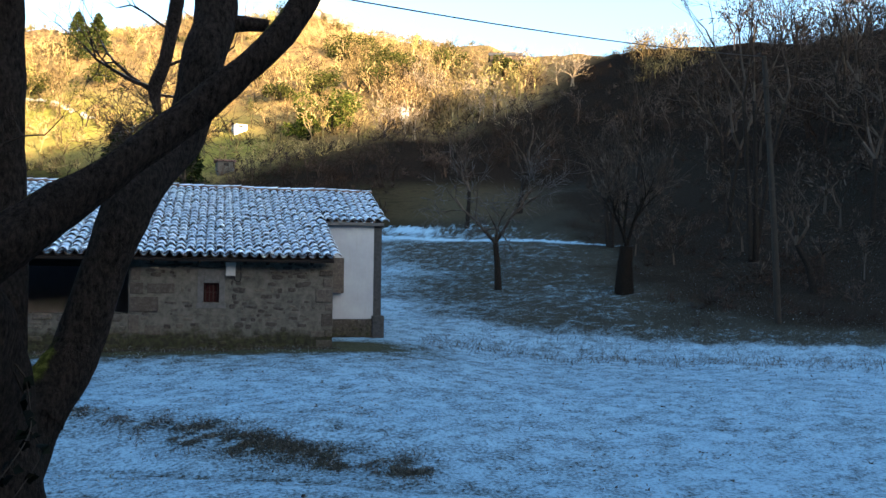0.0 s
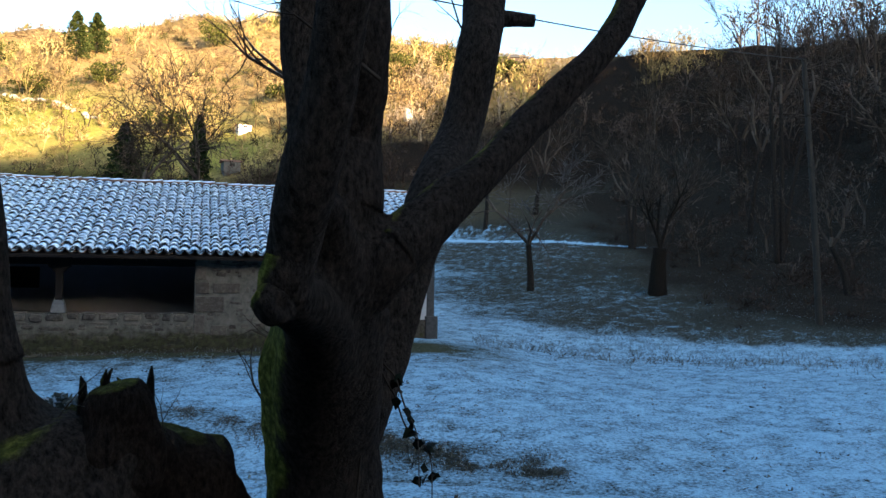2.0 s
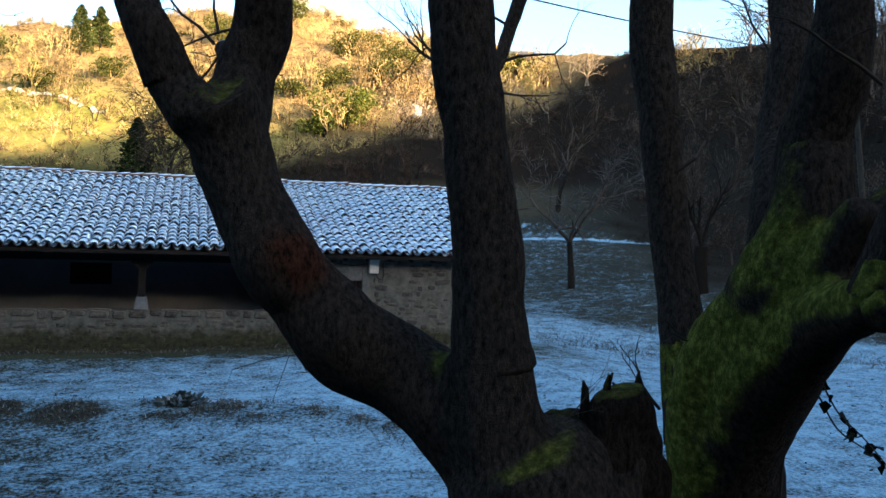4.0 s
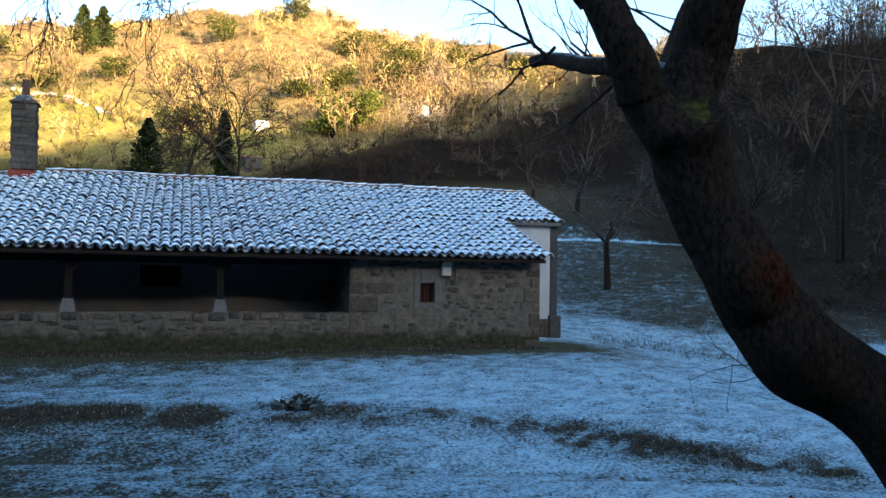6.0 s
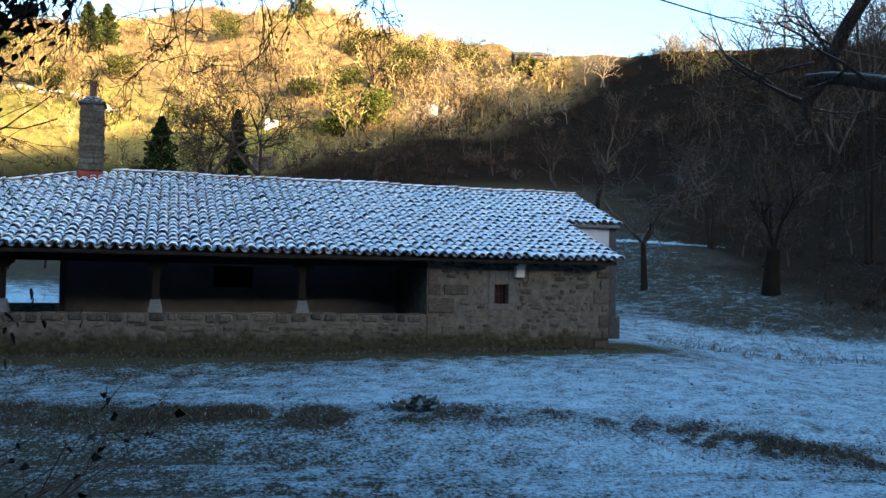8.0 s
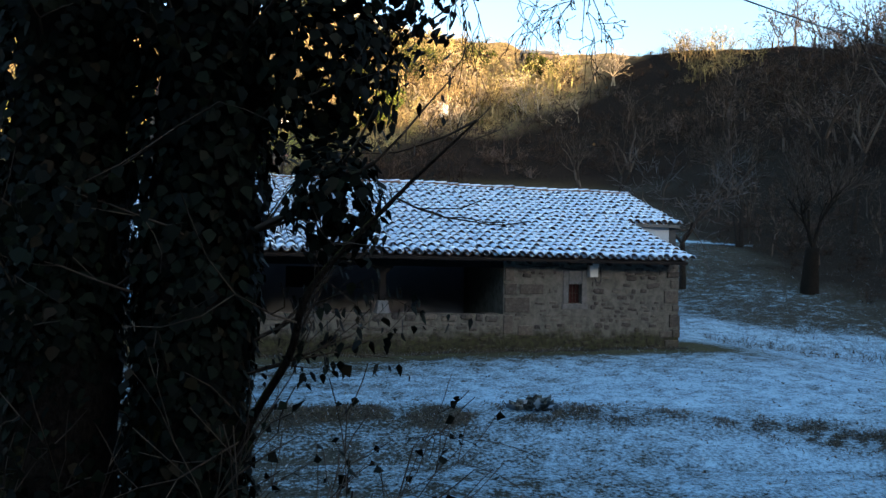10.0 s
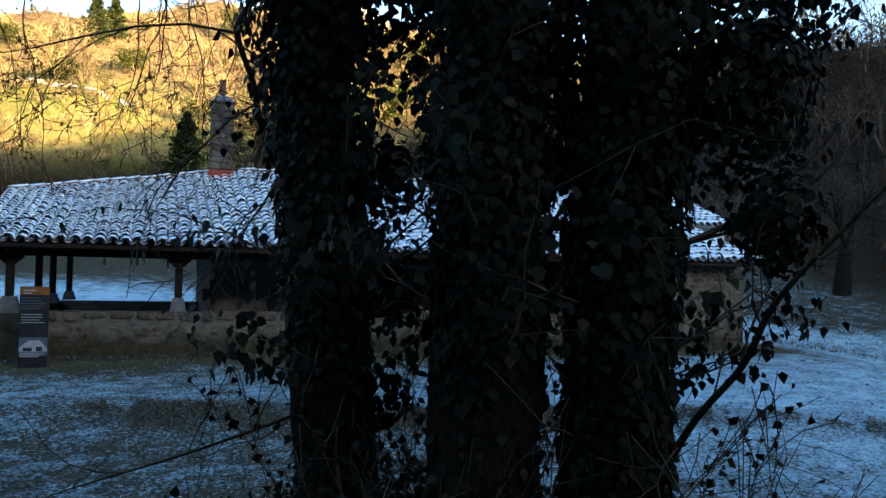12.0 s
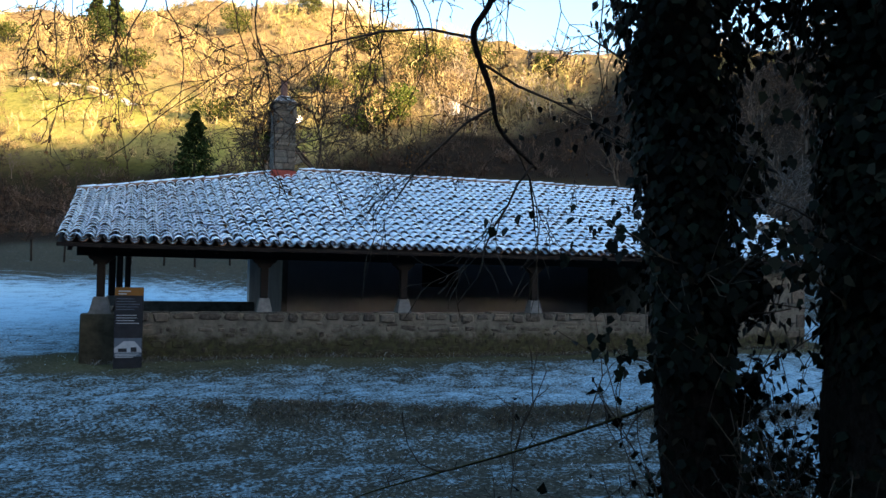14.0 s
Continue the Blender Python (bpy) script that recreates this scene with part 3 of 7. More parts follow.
    frost = frost + (0.42 + 0.9 * waves(x, y, 0.9, 47) + 0.8 * speck) * np.exp(-((v - 54.5) / 2.4) ** 2) * step(u, -3, 2) * (1 - step(u, 6, 11)) - 0.22 * step(v + 3 * waves(x, y, 0.5, 48), 30, 37) * (1 - step(u, -12, -6))
    # dead leaves; the near-black also stands in for shade on slope and hill foot
    litter_shade = np.clip(0.2 * bare + 0.6 * step(bare, 0.6, 1.0) + 0.5 * strip + 0.5 * under, 0, 1) * (1 - hill)
    litter_shade = np.maximum(litter_shade, 0.85 * (1 - step(u, -15, -11)) * step(v + 2 * waves(x, y, 0.5, 52), 48, 51) * (1 - hill))
    litter_shade = np.maximum(litter_shade, (0.92 - 0.5 * step(u, 0, 5) * (1 - step(u, 18, 26)) * (1 - step(v, 66, 74))) * step(v, 51, 58) * (1 - hill))
    green = np.clip(1.6 * np.exp(-((v - 99) / 8) ** 2 - ((u + 52) / 22) ** 2) + 1.2 * np.exp(-((v - 92) / 6) ** 2 - ((u + 24) / 8) ** 2), 0, 1) * (0.35 + 0.65 * grain(x, y, 0.35, 12)) + 0.03 * step(v, 52, 60) * (1 - step(v, 66, 82)) * step(u, -20, -6) * (1 - step(u, 2, 9))
    me = smooth(mesh_of("ground", verts, f))
    for name, a in (("frost", frost), ("litter_shade", litter_shade), ("green", np.clip(green + 0.05 * wall + 0.05 * margin, 0, 1)), ("hill", hill)):
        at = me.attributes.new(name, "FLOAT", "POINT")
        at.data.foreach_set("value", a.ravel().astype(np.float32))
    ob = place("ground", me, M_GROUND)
    tagged(ob, "frost-covered meadow with a rutted track and hillsides", "ground", kind="structure")
    return ob


build_ground()


# ---- the chapel: nave, porch, sacristy ----
EAVE_Y, EAVE_Z, RIDGE_Y, RIDGE_Z = -0.48, 2.27, 6.09, 4.56
WEST_X, EAST_X, BREAK_X = -18.43, -0.02, -12.6
NAVE_Y, NAVE_W, NAVE_E = 2.9, -13.55, 1.80


def roof_at(x, s, lift=0.0):
    """A point of the front slope: s 0 at the eave, 1 at the ridge, which sinks towards the west end."""
    k = min(max((BREAK_X - x) / (BREAK_X - WEST_X), 0.0), 1.0)
    sag = 0.014 * math.sin(x * 0.9) + 0.010 * math.sin(x * 2.3 + 1)
    y = EAVE_Y + (RIDGE_Y - 0.95 * k - EAVE_Y) * s
    z = EAVE_Z + (RIDGE_Z - 0.93 * k - EAVE_Z) * s - 0.05 * math.sin(math.pi * s) + sag * (0.3 + 0.7 * s)
    return Vector((x, y, z + lift))


def tile_mesh(name, length=0.44, r0=0.117, r1=0.090, thick=0.022, flip=False):
    """A curved clay tile along +y, its wide end at the origin, hollow below."""
    seg, vs, fs = 6, [], []
    for y, r in ((0.0, r0), (length, r1)):
        for t in (0.0, thick):
            for k in range(seg + 1):
                a = math.pi * k / seg
                vs.append((-(r - t) * math.cos(a), y, (r - t) * math.sin(a) * 0.9))
    n = seg + 1
    for k in range(seg):
        fs.append((k, k + 1, 2 * n + k + 1, 2 * n + k))
        fs.append((n + k, 3 * n + k, 3 * n + k + 1, n + k + 1))
        fs.append((k, n + k, n + k + 1, k + 1))
        fs.append((2 * n + k, 2 * n + k + 1, 3 * n + k + 1, 3 * n + k))
    fs.append((0, 2 * n, 3 * n, n))
    fs.append((seg, n + seg, 3 * n + seg, 2 * n + seg))
    vs = np.array(vs)
    if flip:
        vs[:, 2] *= -1
        fs = [f[::-1] for f in fs]
    return vs, np.array(fs)


def slope_pose(p, q, roll=0.0, turn=0.0):
    """A pose at p whose y axis runs up the slope to q."""
    y = (q - p).normalized()
    x = Vector((1, 0, 0))
    z = x.cross(y).normalized()
    x = y.cross(z).normalized()
    m = Matrix((x, y, z)).transposed().to_4x4()
    m.translation = p
    return m @ pose(0, 0, 0, 0, roll, turn)


def build_roof(house):
    r = rng_of(11)
    cv, cf = tile_mesh("tile")
    gv, gf = tile_mesh("channel", 0.44, 0.10, 0.118, flip=True)
    pitch, rows = 0.238, 21
    cover, channel = Heap(), Heap()
    singles = []
    cols = np.arange(WEST_X + 0.12, NAVE_E + 0.14, pitch)
    for ci, x in enumerate(cols):
        low = 0.0 if x < EAST_X + 0.05 else 0.53
        n = rows if low == 0 else 10
        for k in range(n):
            s0 = low + (1 - low) * k / n
            s1 = low + (1 - low) * (k + 1) / n
            jx, js, jt, jl = r.normal(0, 0.008), r.normal(0, 0.006), r.normal(0, 1.6), r.normal(0, 0.006)
            p, q = roof_at(x + jx, s0 + js - (0.012 if k == 0 else 0)), roof_at(x + jx, s1 + js)
            m = slope_pose(p + Vector((0, 0, 0.098 + jl)), q + Vector((0, 0, 0.058 + jl)), r.normal(0, 2.5), jt)
            near = low == 0 and -10.7 < x < -6.3 and k < 16
            if near and len(singles) < 300:
                singles.append(m)
            else:
                a = np.array(m)
                cover.add(cv @ a[:3, :3].T + a[:3, 3], cf)
            mid = x + pitch / 2
            if mid < (EAST_X if low == 0 else NAVE_E):
                p, q = roof_at(mid, s0 + (0.012 if k == 0 else 0)), roof_at(mid, s1)
                a = np.array(slope_pose(p + Vector((0, 0, 0.075)), q + Vector((0, 0, 0.06)), r.normal(0, 2), r.normal(0, 1)))
                channel.add(gv @ a[:3, :3].T + a[:3, 3], gf)
    roof = empty("tiled_roof")
    tagged(roof, "frosted clay barrel tile roof with a sagging ridge", "roof")
    # boards under the tiles, both slopes
    for name, side in (("roof_deck", 1), ("roof_deck", -1)):
        vs, fs = [], []
        xs = np.linspace(WEST_X + 0.02, EAST_X - 0.02, 40)
        for x in xs:
            for s in np.linspace(0.0, 1.0, 12):
                p = roof_at(x, s)
                y = p.y if side > 0 else 2 * roof_at(x, 1).y - p.y
                vs.append((x, y, p.z - 0.02))
                vs.append((x, y, p.z - 0.09))
        n = 24
        for i in range(39):
            for k in range(11):
                a = i * n + k * 2
                for o in (0, 1):
                    f = (a + o, a + n + o, a + n + 2 + o, a + 2 + o)
                    fs.append(f if (o == 0) == (side > 0) else f[::-1])
            a = i * n
            fs.append((a, a + 1, a + n + 1, a + n))
            a = i * n + 22
            fs.append((a, a + n, a + n + 1, a + 1))
        for i in (0, 39):
            for k in range(11):
                a = i * n + k * 2
                fs.append((a, a + 2, a + 3, a + 1))
        place(name, mesh_of(name, vs, fs), M_WOOD, roof)
    vs = []
    for x in (EAST_X - 0.02, NAVE_E + 0.1):
        for s in (0.53, 1.0):
            for d in (-0.02, -0.09):
                vs.append(tuple(roof_at(x, s, d)))
    fs = [(0, 4, 6, 2), (1, 3, 7, 5), (4, 5, 7, 6), (0, 1, 5, 4), (0, 2, 3, 1)]
    place("roof_deck", mesh_of("roof_deck", vs, fs), M_WOOD, roof)
    vs = []
    for x in (EAST_X - 0.02, NAVE_E + 0.1):
        for y, z in ((RIDGE_Y, RIDGE_Z), (2 * RIDGE_Y - NAVE_Y + 0.3, 3.3)):
            for d in (-0.02, -0.09):
                vs.append((x, y, z + d))
    place("roof_deck", mesh_of("roof_deck", vs, [(0, 2, 6, 4), (1, 5, 7, 3), (4, 6, 7, 5), (2, 3, 7, 6)]), M_WOOD, roof)
    tagged(place("channel_tiles", smooth(channel.mesh("channel_tiles")), M_TILE_CHANNEL, roof), kind="stuff")
    tagged(place("cover_tiles", smooth(cover.mesh("cover_tiles")), M_TILE_JOINED, roof), kind="stuff")
    me = smooth(mesh_of("tile", cv, cf))
    for m in singles:
        place("tile", me, M_TILE, roof, m=m)
    # ridge tiles
    rv, rf = tile_mesh("ridge_tile", 0.46, 0.135, 0.115)
    rm = smooth(mesh_of("ridge_tile", rv, rf))
    x = WEST_X + 0.02
    while x < NAVE_E - 0.1:
        p, q = roof_at(x, 1.0, 0.075 + r.normal(0, 0.006)), roof_at(x + 0.4, 1.0, 0.075)
        d = (q - p).normalized()
        z = Vector((0, 0, 1))
        s = d.cross(z).normalized()
        m = Matrix((s, d, s.cross(d))).transposed().to_4x4()
        m.translation = p
        if not -13.6 < x < -12.9:
            place("ridge_tile", rm, M_TILE_RIDGE, roof, m=m @ pose(0, 0, 0, 5.5 + r.normal(0, 1.2), 0, r.normal(0, 1.5)))
        x += 0.385
    # a beam along the eave with rafter ends over it
    part("eave_beam", box_bm(WEST_X + 0.35, -4.9, 0.03, 0.25, 2.02, 2.23, 0.012), M_WOOD, roof, "dark timber eave beam")
    raf = mesh_of("rafter", *[(a) for a in rafter_mesh()])
    x = WEST_X + 0.25
    while x < -0.1:
        p = roof_at(x, 0.012, -0.13)
        place("rafter", raf, M_WOOD, roof, m=slope_pose(p, roof_at(x, 0.2, -0.13)))
        x += 0.55
    return roof


def rafter_mesh():
    vs = [(x, y, z) for y in (0, 3.0) for x, z in ((-0.04, -0.05), (0.04, -0.05), (0.04, 0.05), (-0.04, 0.05))]
    return np.array(vs), np.array([(0, 1, 2, 3), (7, 6, 5, 4), (0, 4, 5, 1), (1, 5, 6, 2), (2, 6, 7, 3), (3, 7, 4, 0)])


def stone_mesh(name, w, h, d, seed):
    """One rough stone, its face towards -y at the origin's plane."""
    r = rng_of(seed)
    n = 8
    ang = np.linspace(0, 2 * np.pi, n, endpoint=False) + r.uniform(-0.12, 0.12, n)
    sq = 1 / np.maximum(np.abs(np.cos(ang)), np.abs(np.sin(ang))) ** 0.72
    ring = np.stack([np.cos(ang) * sq * w / 2 * r.uniform(0.82, 1.0, n), np.sin(ang) * sq * h / 2 * r.uniform(0.82, 1.0, n)], -1)
    vs = [(x, 0.06, z) for x, z in ring] + [(x * 0.97, -d * 0.45, z * 0.97) for x, z in ring]
    vs += [(x * 0.78, -d * r.uniform(0.8, 1.15), z * 0.76) for x, z in ring]
    fs = []
    for a in (0, n):
        for k in range(n):
            fs.append((a + k, a + (k + 1) % n, a + n + (k + 1) % n, a + n + k))
    vs.append((r.uniform(-0.1, 0.1) * w, -d * 1.15, r.uniform(-0.1, 0.1) * h))
    for k in range(n):
        fs.append((2 * n + k, 2 * n + (k + 1) % n, len(vs) - 1))
    return vs, fs


def rubble(parent, x0, x1, z0, z1, seed, holes=(), y=0.0, most=300, size=(0.13, 0.42), course=(0.09, 0.2)):
    """Roughly coursed stones over a wall face that looks towards -y."""
    r = rng_of(seed)
    meshes = []
    for k in range(14):
        v, f = stone_mesh("stone", 1, 1, 1, seed * 50 + k)
        meshes.append(mesh_of("stone", v, f))
        meshes[-1].materials.append(M_STONE)
    z, count = z0, 0
    while z < z1 - 0.04:
        h = r.uniform(*course)
        if z + h > z1:
            h = z1 - z
        x = x0 + r.uniform(0, 0.05)
        while x < x1 - 0.05:
            w = min(r.uniform(*size) ** 1.0 * (0.6 + h * 3.0) * r.choice([0.6, 1.0, 1.0, 1.35]), x1 - x)
            cx, cz = x + w / 2, z + h / 2
            x += w
            if w < 0.06 or any(a - 0.02 < cx + w * 0.4 and cx - w * 0.4 < b + 0.02 and c - 0.02 < cz + h * 0.4 and cz - h * 0.4 < d + 0.02 for a, b, c, d in holes):
                continue
            if r.random() < 0.30:
                continue
            ob = new("stone", meshes[r.integers(14)])
            ob.parent = parent
            ob.matrix_basis = pose(cx + r.normal(0, 0.015), y, cz + r.normal(0, 0.022), 0, r.normal(0, 5), 0) @ Matrix.Diagonal(((w - 0.02) * r.uniform(0.5, 1.0), r.uniform(0.006, 0.026), (h - 0.01) * r.uniform(0.55, 1.05), 1))
            count += 1
        z += h
    return count


def build_sacristy():
    ob = empty("stone_sacristy")
    tagged(ob, "rubble stone sacristy with a small barred window", "building")
    # wall with the window opening left through it
    wx0, wx1, wz0, wz1 = -3.215, -2.845, 1.165, 1.645
    for a, b, c, d in ((-4.98, wx0, -0.5, 2.24), (wx1, 0.0, -0.5, 2.24), (wx0, wx1, -0.5, wz0), (wx0, wx1, wz1, 2.24)):
        part("wall", box_bm(a, b, 0.0, 0.55, c, d), M_MORTAR, ob)
    part("side_wall", box_bm(-0.55, -0.003, 0.55, NAVE_Y - 0.004, -0.5, 2.5), M_MORTAR, ob)
    part("side_wall", box_bm(-4.98, -4.43, 0.55, NAVE_Y - 0.004, -0.5, 2.5), M_MORTAR, ob)
    # dressed stones round the window
    for a, b, c, d in ((-3.37, wx0, wz0 - 0.02, 2.0), (wx1, -2.70, wz0 - 0.02, 2.0), (wx0, wx1, wz1, 2.0), (-3.40, -2.67, 1.01, wz0 - 0.02)):
        part("window_surround", box_bm(a + 0.004, b - 0.004, -0.025, 0.22, c + 0.004, d - 0.004, 0.008), M_GREY_STONE, ob, "dressed grey stone window surround")
    win = empty("window")
    win.parent = ob
    part("shutter", box_bm(wx0, wx1, 0.16, 0.19, wz0, wz1), M_REDWOOD, win, "oxblood painted window board")
    for k in range(4):
        x = wx0 + (k + 0.5) * (wx1 - wx0) / 4
        v, f = tube([(x, 0.06, wz0 - 0.01, 0.010), (x, 0.06, wz1 + 0.01, 0.010)], 6)
        place("window_bar", mesh_of("window_bar", v, f), M_IRON, win)
    v, f = tube([(wx0 - 0.01, 0.06, 1.42, 0.009), (wx1 + 0.01, 0.06, 1.42, 0.009)], 6)
    place("window_bar", mesh_of("window_bar", v, f), M_IRON, win)
    # corner quoins and one long block beside the porch
    big = [(-0.42, 0.0, 0.02, 0.22), (-0.2, 0.0, 0.28, 0.5), (-0.58, -0.2, 0.27, 0.46), (-0.3, 0.0, 0.56, 0.9), (-0.2, 0.0, 0.95, 1.13), (-0.45, -0.02, 1.17, 1.52), (-0.26, 0.0, 1.56, 1.8), (-0.36, 0.0, 1.84, 2.02),
           (-4.96, -4.28, 0.93, 1.32), (-4.96, -4.62, 1.36, 1.66), (-4.55, -3.9, 1.38, 1.64), (-4.96, -4.7, 1.7, 2.05), (-4.98, -4.72, 0.4, 0.88), (-4.6, -4.2, 0.35, 0.62)]
    for k, (a, b, c, d) in enumerate(big):
        bm = box_bm(a + 0.012, b - 0.004, -0.035, 0.3, c + 0.01, d - 0.01, 0.018)
        for v in bm.verts:
            v.co.x += noise.noise(v.co * 9) * 0.015
            v.co.z += noise.noise(v.co * 9 + Vector((5, 0, 0))) * 0.015
        part("quoin", bm, M_QUOIN, ob, "large brown quoin stone" if k == 0 else "")
    holes = [(-3.42, -2.65, 0.99, 2.02)] + big
    rubble(ob, -4.95, -0.04, -0.05, 2.18, 21, holes, size=(0.13, 0.40), course=(0.08, 0.19))
    # meter box with its conduit, hung under the eave
    mb = empty("meter_box")
    tagged(mb, "pale meter box with a looped cable under the eave", "meter box")
    part("case", box_bm(-2.69, -2.46, -0.16, 0.0, 1.83, 2.15, 0.015), M_BOX, mb)
    part("lid", box_bm(-2.70, -2.45, -0.19, -0.16, 2.08, 2.17, 0.008), M_BOX, mb)
    cab = spline([(-2.5, -0.05, 1.85, 0.012), (-2.46, -0.06, 1.72, 0.012), (-2.36, -0.06, 1.69, 0.012), (-2.32, -0.05, 1.8, 0.012), (-2.33, -0.04, 2.1, 0.012)], 6)
    v, f = tube(cab, 6)
    place("cable", mesh_of("cable", v, f), M_CABLE, mb)
    for x0, x1, z in ((-4.6, -3.5, 2.12), (-3.5, -2.7, 2.07)):
        v, f = tube(spline([(x0, -0.03, z, 0.01), ((x0 + x1) / 2, -0.03, z - 0.05, 0.01), (x1, -0.03, z - 0.01, 0.01)], 6), 5)
        place("cable", mesh_of("cable", v, f), M_CABLE, mb)
    return ob


def build_nave():
    ob = empty("chapel_nave")
    tagged(ob, "whitewashed chapel nave with grey stone corners and plinth", "chapel")
    far = 2 * RIDGE_Y - NAVE_Y
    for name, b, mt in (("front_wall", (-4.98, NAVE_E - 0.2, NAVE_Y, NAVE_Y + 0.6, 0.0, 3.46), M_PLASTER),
                        ("porch_wall", (NAVE_W, -4.98, NAVE_Y, NAVE_Y + 0.6, 0.0, 3.42), M_SHADEDWALL),
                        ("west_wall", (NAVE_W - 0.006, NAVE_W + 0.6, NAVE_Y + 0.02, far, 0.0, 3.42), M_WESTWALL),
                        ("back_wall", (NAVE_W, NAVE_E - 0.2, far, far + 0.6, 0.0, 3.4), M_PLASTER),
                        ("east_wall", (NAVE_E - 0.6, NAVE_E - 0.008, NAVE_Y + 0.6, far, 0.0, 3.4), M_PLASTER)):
        part(name, box_bm(*b), mt, ob)
    part("corner_quoin", box_bm(NAVE_W - 0.012, NAVE_W + 0.13, NAVE_Y - 0.03, NAVE_Y + 0.3, 0.2, 3.2, 0.012), M_GREY_STONE, ob, "grey dressed stone corner")
    # gables
    for x in (NAVE_W + 0.3, NAVE_E - 0.3):
        bm = bmesh.new()
        vs = [bm.verts.new(p) for p in ((x - 0.28, NAVE_Y + 0.1, 3.39), (x - 0.28, far + 0.3, 3.39), (x - 0.28, RIDGE_Y, 4.38), (x + 0.28, NAVE_Y + 0.1, 3.39), (x + 0.28, far + 0.3, 3.39), (x + 0.28, RIDGE_Y, 4.38))]
        for f in ((2, 1, 0), (3, 4, 5), (0, 3, 5, 2), (1, 2, 5, 4), (0, 1, 4, 3)):
            bm.faces.new([vs[i] for i in f])
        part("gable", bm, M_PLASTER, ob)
    part("corner_pilaster", box_bm(NAVE_E - 0.21, NAVE_E + 0.02, NAVE_Y - 0.02, NAVE_Y + 0.5, 0.70, 3.42, 0.01), M_DARK_STONE, ob, "dark grey stone corner pilaster")
    part("corner_base", box_bm(NAVE_E - 0.26, NAVE_E + 0.10, NAVE_Y - 0.14, NAVE_Y + 0.5, -0.3, 0.72, 0.015), M_DARK_STONE, ob, "grey stone corner base")
    part("plinth", box_bm(0.0, NAVE_E - 0.26, NAVE_Y - 0.10, NAVE_Y + 0.3, -0.3, 0.62, 0.01), M_QUOIN, ob, "brown stone plinth")
    rubble(ob, 0.02, NAVE_E - 0.27, 0.0, 0.62, 33, y=NAVE_Y - 0.10, size=(0.13, 0.34), course=(0.09, 0.16))
    part("cornice", box_bm(-0.05, NAVE_E + 0.06, NAVE_Y - 0.16, NAVE_Y + 0.1, 3.36, 3.46, 0.015), M_GREY_STONE, ob, "grey stone cornice below the tiles")
    # a quoin return that shows past the sacristy's corner
    part("quoin_return", box_bm(0.002, 0.64, NAVE_Y - 0.5, NAVE_Y - 0.004, 1.38, 2.4, 0.02), M_QUOIN, ob, "brown stone block at the sacristy corner")
    part("shutter", box_bm(-9.9, -8.9, NAVE_Y - 0.03, NAVE_Y, 1.45, 2.0, 0.01), M_WOOD, ob, "dark wooden shutter under the porch")
    return ob


def build_parapet():
    ob = empty("porch_parapet")
    tagged(ob, "low rubble stone porch wall with mossy foot", "wall")
    back = 8.35
    part("front_wall", box_bm(-17.85, -4.985, 0.0, 0.42, -0.5, 0.885), M_MORTAR, ob)
    part("west_wall", box_bm(-17.85, -17.43, 0.422, back, -0.5, 0.885), M_MORTAR, ob)
    part("back_wall", box_bm(-17.42, NAVE_W - 0.01, back - 0.42, back, -0.5, 0.84), M_MORTAR, ob)
    r = rng_of(5)
    x = -17.84
    cap = []
    for k in range(10):
        v, f = stone_mesh("coping", 1, 1, 1, 900 + k)
        cap.append(mesh_of("coping_stone", v, f))
        cap[-1].materials.append(M_STONE)
    while x < -5.1:
        w = min(r.uniform(0.25, 0.55), -5.0 - x)
        h = r.uniform(0.15, 0.24)
        o = new("coping_stone", cap[r.integers(10)])
        o.parent = ob
        o.matrix_basis = pose(x + w / 2, 0.0, 0.90 - h / 2 + r.normal(0, 0.008)) @ Matrix.Diagonal((w - 0.035, r.uniform(0.03, 0.055), h, 1))
        t = box_bm(x + 0.012, x + w - 0.02, 0.012, 0.40, 0.84, 0.905 + r.normal(0, 0.008), 0.02)
        part("coping_top", t, M_STONE, ob)
        x += w
    n = rubble(ob, -17.82, -5.02, -0.12, 0.68, 44, size=(0.17, 0.5), course=(0.12, 0.22))
    # corner pier
    part("corner_pier", box_bm(-17.98, -17.3, -0.08, 0.5, -0.5, 0.86, 0.03), M_PIER, ob, "squared corner pier of brown stone")
    part("porch_floor", box_bm(-17.43, -4.99, 0.42, NAVE_Y, -0.4, 0.22), M_DARK_STONE, ob)
    return ob


